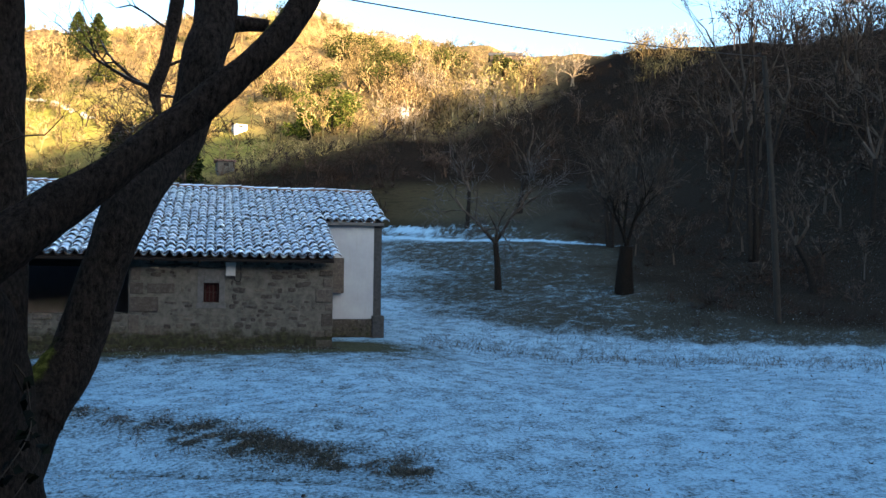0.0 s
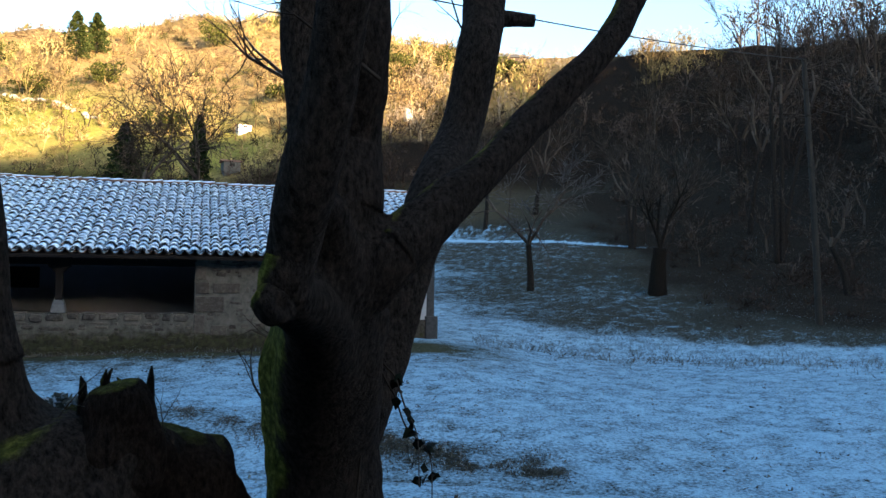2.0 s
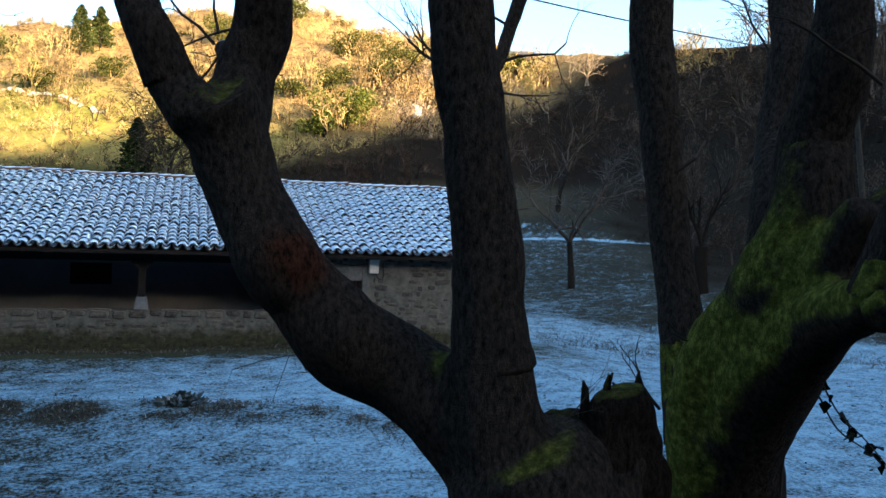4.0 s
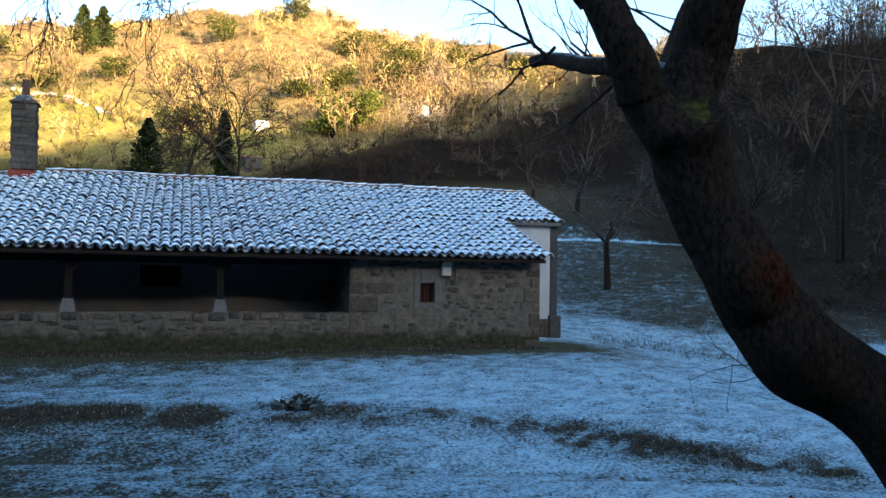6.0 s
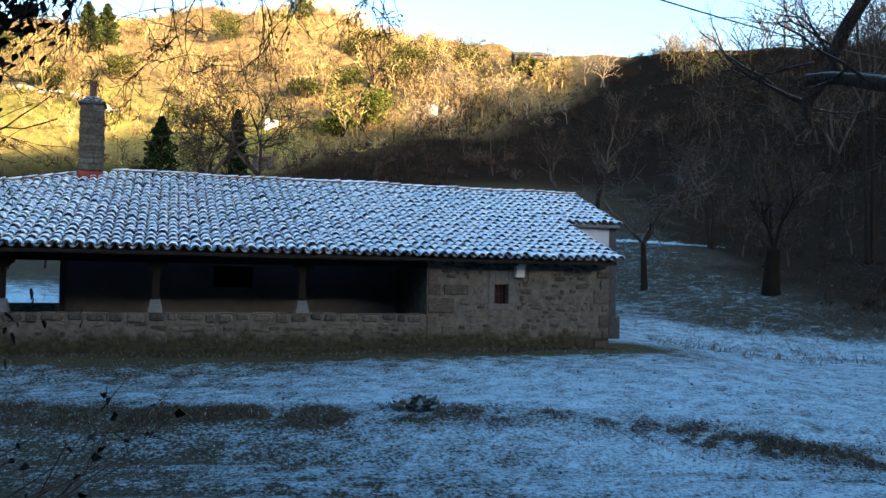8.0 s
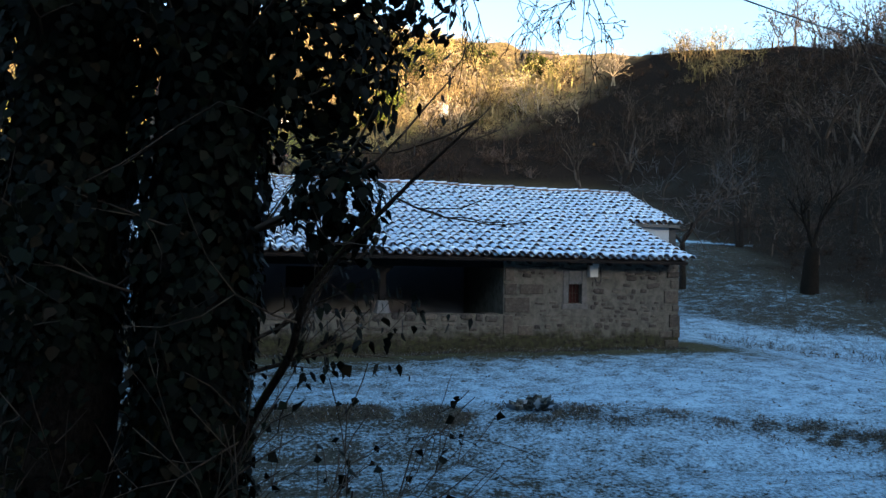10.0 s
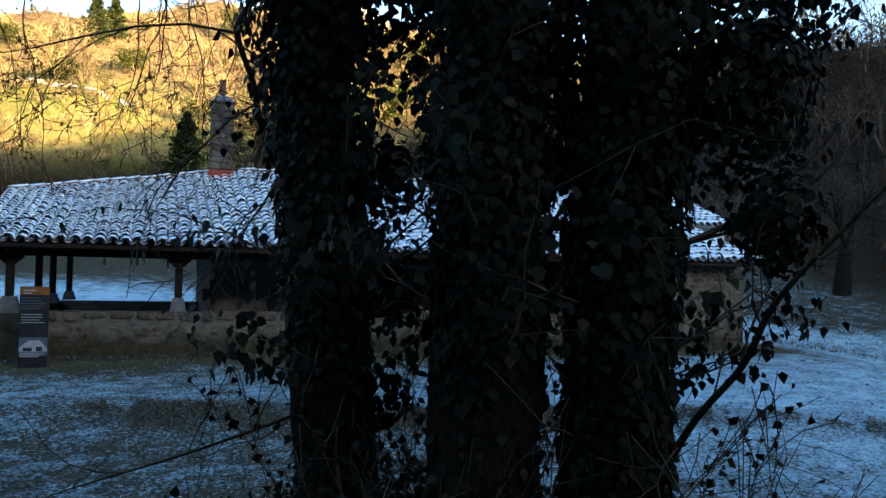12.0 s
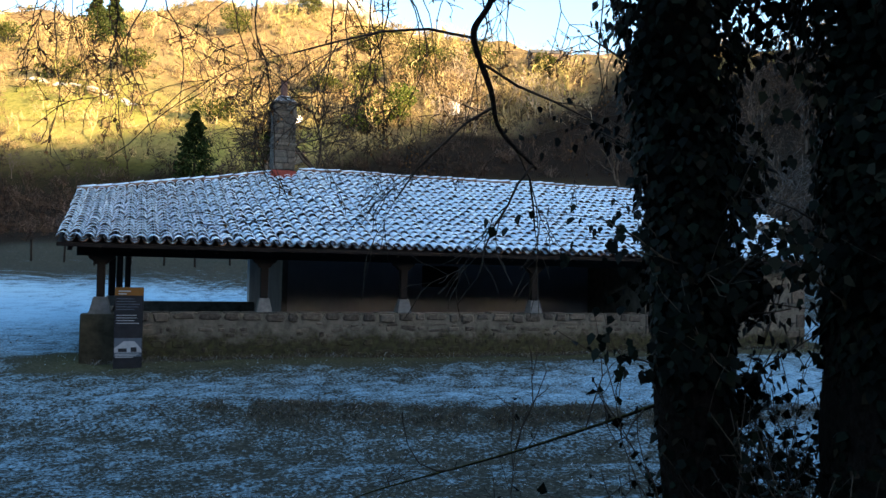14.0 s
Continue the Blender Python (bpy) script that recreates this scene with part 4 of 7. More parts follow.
def build_post(name, x, y, z0, z1, pedestal=0.3, scale=1.0):
    ob = empty(name, pose(x, y, 0))
    tagged(ob, "dark timber porch post on a pale stone pedestal", "post", group="porch posts")
    s = scale
    part("pedestal", box_bm(-0.17 * s, 0.17 * s, -0.17 * s, 0.17 * s, z0, z0 + pedestal, 0.015, 0.62), M_PEDESTAL if s == 1 else M_GREY_STONE, ob, "tapered pale stone pedestal")
    bm = box_bm(-0.08, 0.08, -0.08, 0.08, z0 + pedestal, z1 - 0.16, 0.02)
    part("shaft", bm, M_WOOD, ob)
    # carved bracket under the beam
    bm = bmesh.new()
    prof = [(-0.25, 0.0), (-0.24, -0.06), (-0.17, -0.10), (-0.11, -0.18), (0.11, -0.18), (0.17, -0.10), (0.24, -0.06), (0.25, 0.0)]
    a = [bm.verts.new((px, -0.085, z1 + pz)) for px, pz in prof]
    b = [bm.verts.new((px, 0.085, z1 + pz)) for px, pz in prof]
    bm.faces.new(a[::-1])
    bm.faces.new(b)
    for k in range(8):
        bm.faces.new((a[k], a[(k + 1) % 8], b[(k + 1) % 8], b[k]))
    bmesh.ops.recalc_face_normals(bm, faces=bm.faces[:])
    part("bracket", bm, M_WOOD, ob)
    return ob


def build_chimney():
    ob = empty("chimney", pose(-13.17, 5.75, 0))
    tagged(ob, "slender rough stone chimney with a capped flue", "chimney")
    r = rng_of(9)
    part("flashing", box_bm(-0.35, 0.35, -0.35, 0.35, 4.1, 4.60, 0.03, 0.97), M_REDCLAY, ob, "red clay flashing at the roof")
    z = 4.62
    k = 0
    while z < 6.36:
        h = r.uniform(0.10, 0.2)
        if k % 2 == 0:
            cuts = [(-0.31, r.uniform(-0.1, 0.1)), (None, 0.31)]
            bs = [(-0.31, cuts[0][1], -0.31, 0.31), (cuts[0][1], 0.31, -0.31, 0.31)]
        else:
            c, d = r.uniform(-0.15, 0.15), r.uniform(-0.1, 0.1)
            bs = [(-0.31, c, -0.31, d), (c, 0.31, -0.31, d), (-0.31, 0.31, d, 0.31)]
        for a, b, c, d in bs:
            bm = box_bm(a + 0.004, b - 0.004, c + 0.004, d - 0.004, z + 0.004, z + h - 0.004, 0.014)
            for v in bm.verts:
                v.co += Vector((noise.noise(v.co * 6), noise.noise(v.co * 6 + Vector((3, 0, 0))), 0)) * 0.05
            part("stone", bm, M_CHIMNEY, ob)
        z += h
        k += 1
    part("cap", box_bm(-0.36, 0.36, -0.36, 0.36, z, z + 0.05, 0.015), M_CHIMNEY, ob, "thin stone slab cap")
    part("cap_hood", box_bm(-0.34, 0.34, -0.34, 0.34, z + 0.05, z + 0.25, 0.03, 0.42), M_HOOD, ob, "frosted sloping hood")
    v, f = tube(spline([(0, 0, z + 0.2, 0.125), (0, 0, z + 0.3, 0.10), (0, 0, z + 0.64, 0.095), (0, 0, z + 0.70, 0.105)], 4), 10, 0.05, 4)
    place("flue", smooth(mesh_of("flue", v, f)), M_CLAYPOT, ob, "brown clay flue pot")
    part("flue_top", box_bm(-0.06, 0.06, -0.06, 0.06, z + 0.62, z + 0.69), M_GLASSDARK, ob)
    part("band", box_bm(-0.335, 0.335, -0.335, 0.335, 5.3, 5.37, 0.012), M_CHIMNEY, ob)
    return ob


def build_sign():
    z0 = gz(-17.05, -0.55)
    ob = empty("information_sign", pose(-17.07, -0.55, 0))
    tagged(ob, "dark upright information panel with an orange header", "sign")
    part("panel", box_bm(-0.265, 0.265, -0.02, 0.03, z0 - 0.1, 1.41, 0.006), M_PANEL, ob)
    part("header", box_bm(-0.262, 0.262, -0.026, -0.02, 1.25, 1.405), M_ORANGE, ob, "orange header band")
    r = rng_of(3)
    part("title_bar", box_bm(-0.2, 0.02, -0.030, -0.026, 1.32, 1.345), M_SIGNWHITE, ob)
    part("title_bar", box_bm(-0.2, -0.05, -0.030, -0.026, 1.27, 1.29), M_SIGNWHITE, ob)
    z = 1.19
    for k in range(9):
        if k == 5:
            z -= 0.06
        part("text_bar", box_bm(-0.23, r.uniform(0.08, 0.23), -0.024, -0.02, z - 0.012, z), M_SIGNBLUE if k < 5 else M_SIGNWHITE, ob)
        z -= 0.052
    # a printed picture of the building at the foot
    part("picture_sky", box_bm(-0.25, 0.25, -0.023, -0.02, 0.06, 0.42), M_SIGNBLUE, ob)
    bm = bmesh.new()
    p = [(-0.25, 0.22), (-0.08, 0.36), (0.12, 0.36), (0.25, 0.2), (0.25, 0.14), (-0.25, 0.14)]
    bm.faces.new([bm.verts.new((x, -0.026, z)) for x, z in p][::-1])
    part("picture_house", bm, M_SIGNWHITE, ob, "printed white house shape")
    part("picture_opening", box_bm(-0.18, -0.02, -0.029, -0.027, 0.15, 0.22), M_PANEL, ob)
    part("picture_opening", box_bm(0.05, 0.16, -0.029, -0.027, 0.15, 0.24), M_PANEL, ob)
    for k in range(3):
        part("text_bar", box_bm(-0.23, 0.2 - 0.05 * k, -0.026, -0.022, 0.10 - 0.03 * k, 0.115 - 0.03 * k), M_SIGNWHITE, ob)
    return ob


build_roof(None)
build_sacristy()
build_nave()
build_parapet()
for px in (-8.01, -11.27, -14.38):
    build_post("porch_post", px, 0.14, 0.9, 2.03)
build_post("corner_post", -17.62, 0.16, 0.86, 2.03, 0.34, 1.25)
for px, py in ((-17.5, 3.8), (-17.36, 5.55), (-17.18, 8.3)):
    build_post("west_post", px, py, 0.86, 2.45, 0.26, 1.05)
build_chimney()
build_sign()


# ---- near trees on the bank ----
A_TRUNK = [(-4.12, -16.76, -0.3, 0.367), (-4.14, -16.84, 0.33, 0.325), (-4.17, -16.9, 0.79, 0.306), (-4.21, -17.06, 1.25, 0.296), (-4.21, -17.33, 1.52, 0.272), (-4.25, -17.54, 1.74, 0.252), (-4.24, -17.66, 1.94, 0.189)]
A_FRONT = [(-4.21, -17.28, 1.53, 0.196), (-4.22, -17.61, 2.01, 0.19), (-4.18, -17.57, 2.32, 0.166), (-4.17, -17.71, 2.65, 0.146), (-4.15, -17.74, 3.07, 0.12), (-4.19, -17.75, 3.49, 0.115)]
A_SIDE = [(-4.19, -16.9, 0.24, 0.251), (-4.2, -16.99, 0.75, 0.226), (-4.26, -17.31, 1.19, 0.225), (-4.35, -17.83, 1.52, 0.15), (-4.52, -18.3, 1.64, 0.105), (-4.5, -18.36, 1.8, 0.1), (-4.47, -18.49, 2.03, 0.104), (-4.41, -18.63, 2.35, 0.091), (-4.37, -18.73, 2.74, 0.092), (-4.29, -18.69, 3.16, 0.093)]
A_WEB = [(-4.18, -16.95, 0.9, 0.28), (-4.22, -17.4, 1.40, 0.24), (-4.28, -17.78, 1.74, 0.16), (-4.33, -18.05, 2.02, 0.075)]
A_LIMB = [(-4.12, -17.62, 1.64, 0.143), (-3.99, -17.67, 1.81, 0.14), (-3.71, -17.57, 2.05, 0.12), (-3.44, -17.47, 2.28, 0.089), (-3.13, -17.3, 2.58, 0.093), (-2.8, -17.25, 2.9, 0.082), (-2.64, -17.2, 3.08, 0.08), (-2.5, -17.14, 3.3, 0.08), (-2.3, -17.12, 3.72, 0.088)]
A_THIN = [(-4.16, -16.58, 0.78, 0.169), (-4.16, -16.47, 1.37, 0.141), (-4.17, -16.34, 1.92, 0.121), (-4.22, -16.31, 2.6, 0.129), (-4.26, -16.25, 3.23, 0.133), (-4.27, -16.35, 3.87, 0.115)]
A_BACK = [(-4.06, -16.68, 0.56, 0.177), (-3.93, -16.64, 0.93, 0.165), (-3.77, -16.49, 1.25, 0.149), (-3.6, -16.47, 1.78, 0.133), (-3.45, -16.38, 2.26, 0.154), (-3.18, -16.04, 2.68, 0.139), (-3.05, -16.02, 3.24, 0.14), (-2.98, -15.91, 3.59, 0.145), (-2.97, -15.83, 4.2, 0.142)]
A_STUB = [(-2.98, -15.9, 3.52, 0.075), (-2.8, -15.93, 3.53, 0.058), (-2.62, -15.97, 3.52, 0.042)]
B_BASE = [(-5.38, -17.36, 0.08, 0.516), (-5.43, -17.41, 0.46, 0.46), (-5.5, -17.45, 0.76, 0.394), (-5.61, -17.46, 0.98, 0.308)]
B_LEFT = [(-5.49, -17.32, 0.78, 0.281), (-5.77, -17.29, 1.1, 0.231), (-6.01, -17.19, 1.28, 0.2), (-6.28, -17.18, 1.42, 0.209), (-6.46, -17.16, 1.63, 0.175), (-6.56, -17.2, 1.74, 0.174), (-6.71, -17.13, 2.05, 0.157), (-6.78, -17.11, 2.29, 0.173), (-6.85, -17.19, 2.44, 0.163)]
B_FORK_L = [(-6.89, -17.18, 2.33, 0.133), (-7.02, -17.12, 2.51, 0.108), (-7.11, -17.15, 2.71, 0.098), (-7.15, -17.12, 2.8, 0.092), (-7.28, -17.04, 3.16, 0.083)]
B_FORK_R = [(-6.75, -17.04, 2.34, 0.155), (-6.7, -16.98, 2.62, 0.138), (-6.64, -17.0, 2.77, 0.131), (-6.63, -17.11, 3.01, 0.119), (-6.56, -17.2, 3.41, 0.117)]
B_MID = [(-5.57, -17.44, 0.81, 0.227), (-5.68, -17.45, 1.1, 0.207), (-5.71, -17.49, 1.34, 0.176), (-5.73, -17.52, 1.55, 0.153), (-5.76, -17.53, 1.9, 0.142), (-5.8, -17.53, 2.25, 0.136), (-5.86, -17.53, 2.59, 0.136), (-5.88, -17.53, 2.83, 0.136), (-5.91, -17.54, 3.29, 0.125)]
B_STUMP = [(-5.26, -17.42, 0.62, 0.258), (-5.18, -17.47, 0.85, 0.214), (-5.13, -17.52, 1.02, 0.17), (-5.14, -17.56, 1.16, 0.142), (-5.16, -17.57, 1.24, 0.096)]
B_STUB = [(-6.72, -16.9, 2.68, 0.054), (-6.74, -16.5, 2.82, 0.049), (-6.77, -16.1, 2.92, 0.048), (-6.59, -15.22, 3.19, 0.045), (-6.57, -14.87, 3.26, 0.042)]
BURL_AT = (-4.57, -18.40, 1.60)
B_LOBE = [(-5.4, -17.3, 0.8, 0.26), (-5.14, -17.15, 0.8, 0.26), (-4.94, -17.02, 0.66, 0.25), (-4.78, -16.92, 0.42, 0.26), (-4.66, -16.86, 0.05, 0.3)]
HANG = [(-3.3, -12.12, 5.21, 0.082), (-3.46, -11.85, 4.7, 0.077), (-3.57, -11.69, 4.24, 0.078), (-3.68, -11.54, 3.97, 0.072), (-3.63, -11.55, 3.67, 0.039)]
ARCH = [(-14.05, -11.76, 4.29, 0.028), (-14.25, -11.68, 4.0, 0.027), (-14.34, -11.64, 3.77, 0.027), (-14.19, -11.68, 3.33, 0.022), (-14.11, -11.7, 3.0, 0.019), (-13.81, -11.8, 2.67, 0.011)]


def limb_mesh(name, rows, sides=18, steps=7, rough=0.22, seed=1):
    v, f = tube(spline(rows, steps), sides, rough, seed)
    n = len(v)
    v = np.vstack([v, v[:sides].mean(0), v[-sides:].mean(0)])
    me = bpy.data.meshes.new(name)
    faces = f.tolist() + [(n, (k + 1) % sides, k) for k in range(sides)] + [(n + 1, n - sides + k, n - sides + (k + 1) % sides) for k in range(sides)]
    me.from_pydata(v.tolist(), [], faces)
    return smooth(me)


def grow(r, p, d, length, rad, level, out, fan=0.6, lift=0.1, kids=3, wob=0.18, cut=0.62, thin=0.6):
    """Segments of a branch and its twigs: rows of start, end and both radii."""
    n = 4 if level > 1 else 3
    p, d = np.array(p, float), np.array(d, float)
    for k in range(n):
        d = d + r.normal(0, wob, 3) + np.array([0, 0, lift * 0.5])
        d /= np.linalg.norm(d)
        q = p + d * length / n
        r0, r1 = rad * (1 - 0.5 * k / n), rad * (1 - 0.5 * (k + 1) / n)
        out.append((p, q, r0, r1))
        if level > 0 and k >= (1 if level > 1 else 0):
            for _ in range(max(1, int(round(kids * r.uniform(0.5, 1.2) / (n - 1))))):
                e = d + r.normal(0, fan, 3)
                e /= np.linalg.norm(e)
                grow(r, q, e, length * cut * r.uniform(0.7, 1.15), r1 * thin, level - 1, out, fan, lift, kids, wob, cut, thin)
        p = q
    return out


def seg_tubes(segs, sides=5):
    """Segments as thin prisms, all in one pair of arrays."""
    a, b = np.array([s[0] for s in segs]), np.array([s[1] for s in segs])
    ra, rb = np.array([s[2] for s in segs]), np.array([s[3] for s in segs])
    d = b - a
    d /= np.linalg.norm(d, axis=1)[:, None] + 1e-9
    x = np.cross(d, [0.37, 0.81, 0.45])
    x /= np.linalg.norm(x, axis=1)[:, None] + 1e-9
    y = np.cross(d, x)
    ang = np.linspace(0, 2 * np.pi, sides, endpoint=False)
    ring = x[:, None] * np.cos(ang)[None, :, None] + y[:, None] * np.sin(ang)[None, :, None]
    v = np.concatenate([a[:, None] + ring * ra[:, None, None], b[:, None] + ring * rb[:, None, None]], 1)
    n = len(segs)
    k = np.arange(sides)
    f = np.stack([k, (k + 1) % sides, sides + (k + 1) % sides, sides + k], -1)
    f = (np.arange(n) * 2 * sides)[:, None, None] + f[None]
    return v.reshape(-1, 3), f.reshape(-1, 4)


def leaf_fan(r, centres, out_dirs, size, droop=0.4, heart=True):
    """Small pointed leaves, five corners each, folded a little along the middle."""
    n = len(centres)
    d = out_dirs + r.normal(0, 0.45, (n, 3))
    d[:, 2] -= droop * r.uniform(0.2, 1.2, n)
    d /= np.linalg.norm(d, axis=1)[:, None]
    s = np.cross(d, r.normal(0, 1, (n, 3)))
    s /= np.linalg.norm(s, axis=1)[:, None]
    up = np.cross(s, d)
    L = size * r.uniform(0.55, 1.25, n)[:, None]
    c = centres
    v = np.stack([c, c + d * L * 0.30 + s * L * 0.46 + up * L * 0.10, c + d * L * 0.62 + s * L * 0.25 + up * L * 0.04, c + d * L, c + d * L * 0.62 - s * L * 0.25 + up * L * 0.04, c + d * L * 0.30 - s * L * 0.46 + up * L * 0.10], 1)
    b = (np.arange(n) * 6)[:, None]
    f = np.concatenate([b + np.array([0, 1, 2, 3])[None], b + np.array([0, 3, 4, 5])[None]], 0)
    return v.reshape(-1, 3), f


def ivy_fan(r, centres, out_dirs, size):
    """Ivy leaves that hang like shingles, their faces turned outwards."""
    n = len(centres)
    o = out_dirs + r.normal(0, 0.30, (n, 3)) + np.array([0, 0, 0.25])
    o /= np.linalg.norm(o, axis=1)[:, None]
    d = np.array([0, 0, -1.0]) + out_dirs * 0.45 + r.normal(0, 0.35, (n, 3))
    d -= o * (d * o).sum(1)[:, None]
    d /= np.linalg.norm(d, axis=1)[:, None] + 1e-9
    s = np.cross(d, o)
    L = size * r.uniform(0.55, 1.3, n)[:, None]
    c = centres
    v = np.stack([c, c + d * L * 0.26 + s * L * 0.44 - o * L * 0.05, c + d * L * 0.6 + s * L * 0.30 - o * L * 0.08, c + d * L - o * L * 0.12, c + d * L * 0.6 - s * L * 0.30 - o * L * 0.08, c + d * L * 0.26 - s * L * 0.44 - o * L * 0.05], 1)
    b = (np.arange(n) * 6)[:, None]
    f = np.concatenate([b + np.array([0, 1, 2, 3])[None], b + np.array([0, 3, 4, 5])[None]], 0)
    return v.reshape(-1, 3), f


def carry_on(rows, rise, drift, seed):
    """Rows that take a stem on upwards, tapering, with a slow wander."""
    r = rng_of(seed)
    p, w = np.array(rows[-1][:3]), rows[-1][3]
    d = p - np.array(rows[-2][:3])
    d /= np.linalg.norm(d)
    out = list(rows)
    for k in range(1, 5):
        d = d * 0.6 + np.array([drift[0] * 0.3, drift[1] * 0.3, 0.75]) + r.normal(0, 0.12, 3)
        d /= np.linalg.norm(d)
        p = p + d * rise / 4
        out.append((p[0], p[1], p[2], w * (1 - 0.19 * k)))
    return out


def crown_of(ob, stems, seed, inv, mat, length=1.7):
    """Bare boughs and twigs above the stems."""
    r = rng_of(seed)
    segs = []
    for rows in stems:
        pts = [p for p in rows if p[2] > 4.6]
        for p in pts:
            for k in range(2):
                a = r.uniform(0, 6.28)
                grow(r, p[:3], (math.cos(a), math.sin(a) - 0.2, 0.8), length * r.uniform(0.7, 1.2), p[3] * 0.55, 3, segs, 0.5, 0.16, 3, 0.14, 0.62, 0.55)
    segs = [s for s in segs if min(s[0][2], s[1][2]) > 4.3]
    v, f = seg_tubes([(a, b, max(p, 0.004), max(q, 0.003)) for a, b, p, q in segs], 4)
    me = mesh_of("crown", v, f)
    me.transform(inv)
    place("crown", me, mat, ob)


A_BACK = A_BACK + [(-2.8, -15.5, 5.2, 0.14), (-2.1, -14.3, 6.6, 0.15), (-1.6, -13.4, 7.4, 0.13), (-1.2, -12.6, 7.6, 0.115)]
A_FRONT, A_SIDE, A_LIMB, A_THIN = carry_on(A_FRONT, 4.5, (0, -0.6), 1), carry_on(A_SIDE, 4.2, (0.4, -0.9), 2), carry_on(A_LIMB, 4.5, (0.9, 0), 3), carry_on(A_THIN, 4.4, (-0.5, 0.1), 4)
B_FORK_L, B_FORK_R, B_MID = carry_on(B_FORK_L, 4.2, (-0.8, 0), 5), carry_on(B_FORK_R, 4.4, (0.2, 0.2), 6), carry_on(B_MID, 4.6, (0, -0.7), 7)


def fused(name, limbs, mat, ob, inv, seed, label="", voxel=0.03):
    """The lower trunk and the feet of its stems, grown together into one skin."""
    heap_v, heap_f, n = [], [], 0
    for k, (rows, rough) in enumerate(limbs):
        me = limb_mesh("limb", rows, 20, 8, rough, seed + k)
        co = np.empty(len(me.vertices) * 3, np.float32)
        me.vertices.foreach_get("co", co)
        heap_v.append(co.reshape(-1, 3))
        heap_f += [tuple(i + n for i in q.vertices) for q in me.polygons]
        n += len(me.vertices)
        bpy.data.meshes.remove(me)
    me = bpy.data.meshes.new(name)
    me.from_pydata(np.concatenate(heap_v).tolist(), [], heap_f)
    me.transform(inv)
    o = place(name, me, mat, ob, label)
    rm = o.modifiers.new("skin", "REMESH")
    rm.mode, rm.voxel_size, rm.use_smooth_shade = "VOXEL", voxel, True
    sm = o.modifiers.new("soften", "SMOOTH")
    sm.factor, sm.iterations = 0.5, 7
    return o


def build_tree_a():
    ob = empty("mossy_tree", pose(-4.14, -16.85, 0))
    tagged(ob, "many-stemmed old tree with dark mossy bark", "tree")
    inv = pose(4.14, 16.85, 0)
    fused("trunk", ((A_TRUNK, 0.24), (A_WEB, 0.2), (A_FRONT[:3], 0.15), (A_SIDE[:6], 0.16), (A_LIMB[:3], 0.15), (A_THIN[:2], 0.15), (A_BACK[:3], 0.15)), M_BARK, ob, inv, 1, "mossy trunk with fused stems")
    for k, (name, rows, mat) in enumerate((("stem", A_FRONT[1:], M_BARK), ("stem", A_SIDE[4:], M_BARK_FORK), ("limb", A_LIMB[1:], M_BARK), ("stem", A_THIN, M_BARK_FORK), ("stem", A_BACK[1:], M_BARK_FORK), ("branch_stub", A_STUB, M_BARK_FORK))):
        me = limb_mesh(name, rows, 16, 10, 0.17, k + 2)
        me.transform(inv)
        place(name, me, mat, ob)
    bm = bmesh.new()
    bmesh.ops.create_icosphere(bm, subdivisions=3, radius=0.075)
    for w in bm.verts:
        n = w.co.normalized()
        dent = max(0.0, n.dot(Vector((0.55, -0.8, -0.1))) - 0.72) * 2.6
        w.co = w.co * (1 + 0.35 * noise.noise(w.co * 14) - dent) + Vector(BURL_AT)
    bm.transform(inv)
    part("burl", bm, M_BARK, ob, "knotty burl with a dark hollow", shade=True)
    crown_of(ob, (A_FRONT, A_SIDE, A_LIMB, A_THIN, A_BACK), 78, inv, M_BARK_DARK)
    r = rng_of(77)
    segs = []
    for p, d, L in (((-4.1, -17.9, 2.55), (-0.9, 0.3, 0.15), 0.5), ((-2.95, -15.7, 3.3), (-0.4, 0.2, 0.7), 0.6), ((-4.36, -16.7, 2.3), (0.9, 0.3, 0.25), 0.6), ((-4.3, -17.0, 1.3), (-0.7, -0.1, 0.5), 0.3), ((-4.45, -16.7, 1.0), (-0.6, 0.2, 0.7), 0.3), ((-3.3, -15.9, 2.5), (0.8, 0.3, 0.2), 0.8)):
        grow(r, p, d, L, 0.010, 2, segs, 0.5, 0.1, 3)
    v, f = seg_tubes(segs, 4)
    me = mesh_of("twigs", v, f)
    me.transform(inv)
    tagged(place("twig_spray", me, M_TWIG_DARK, ob), kind="stuff")
    return ob


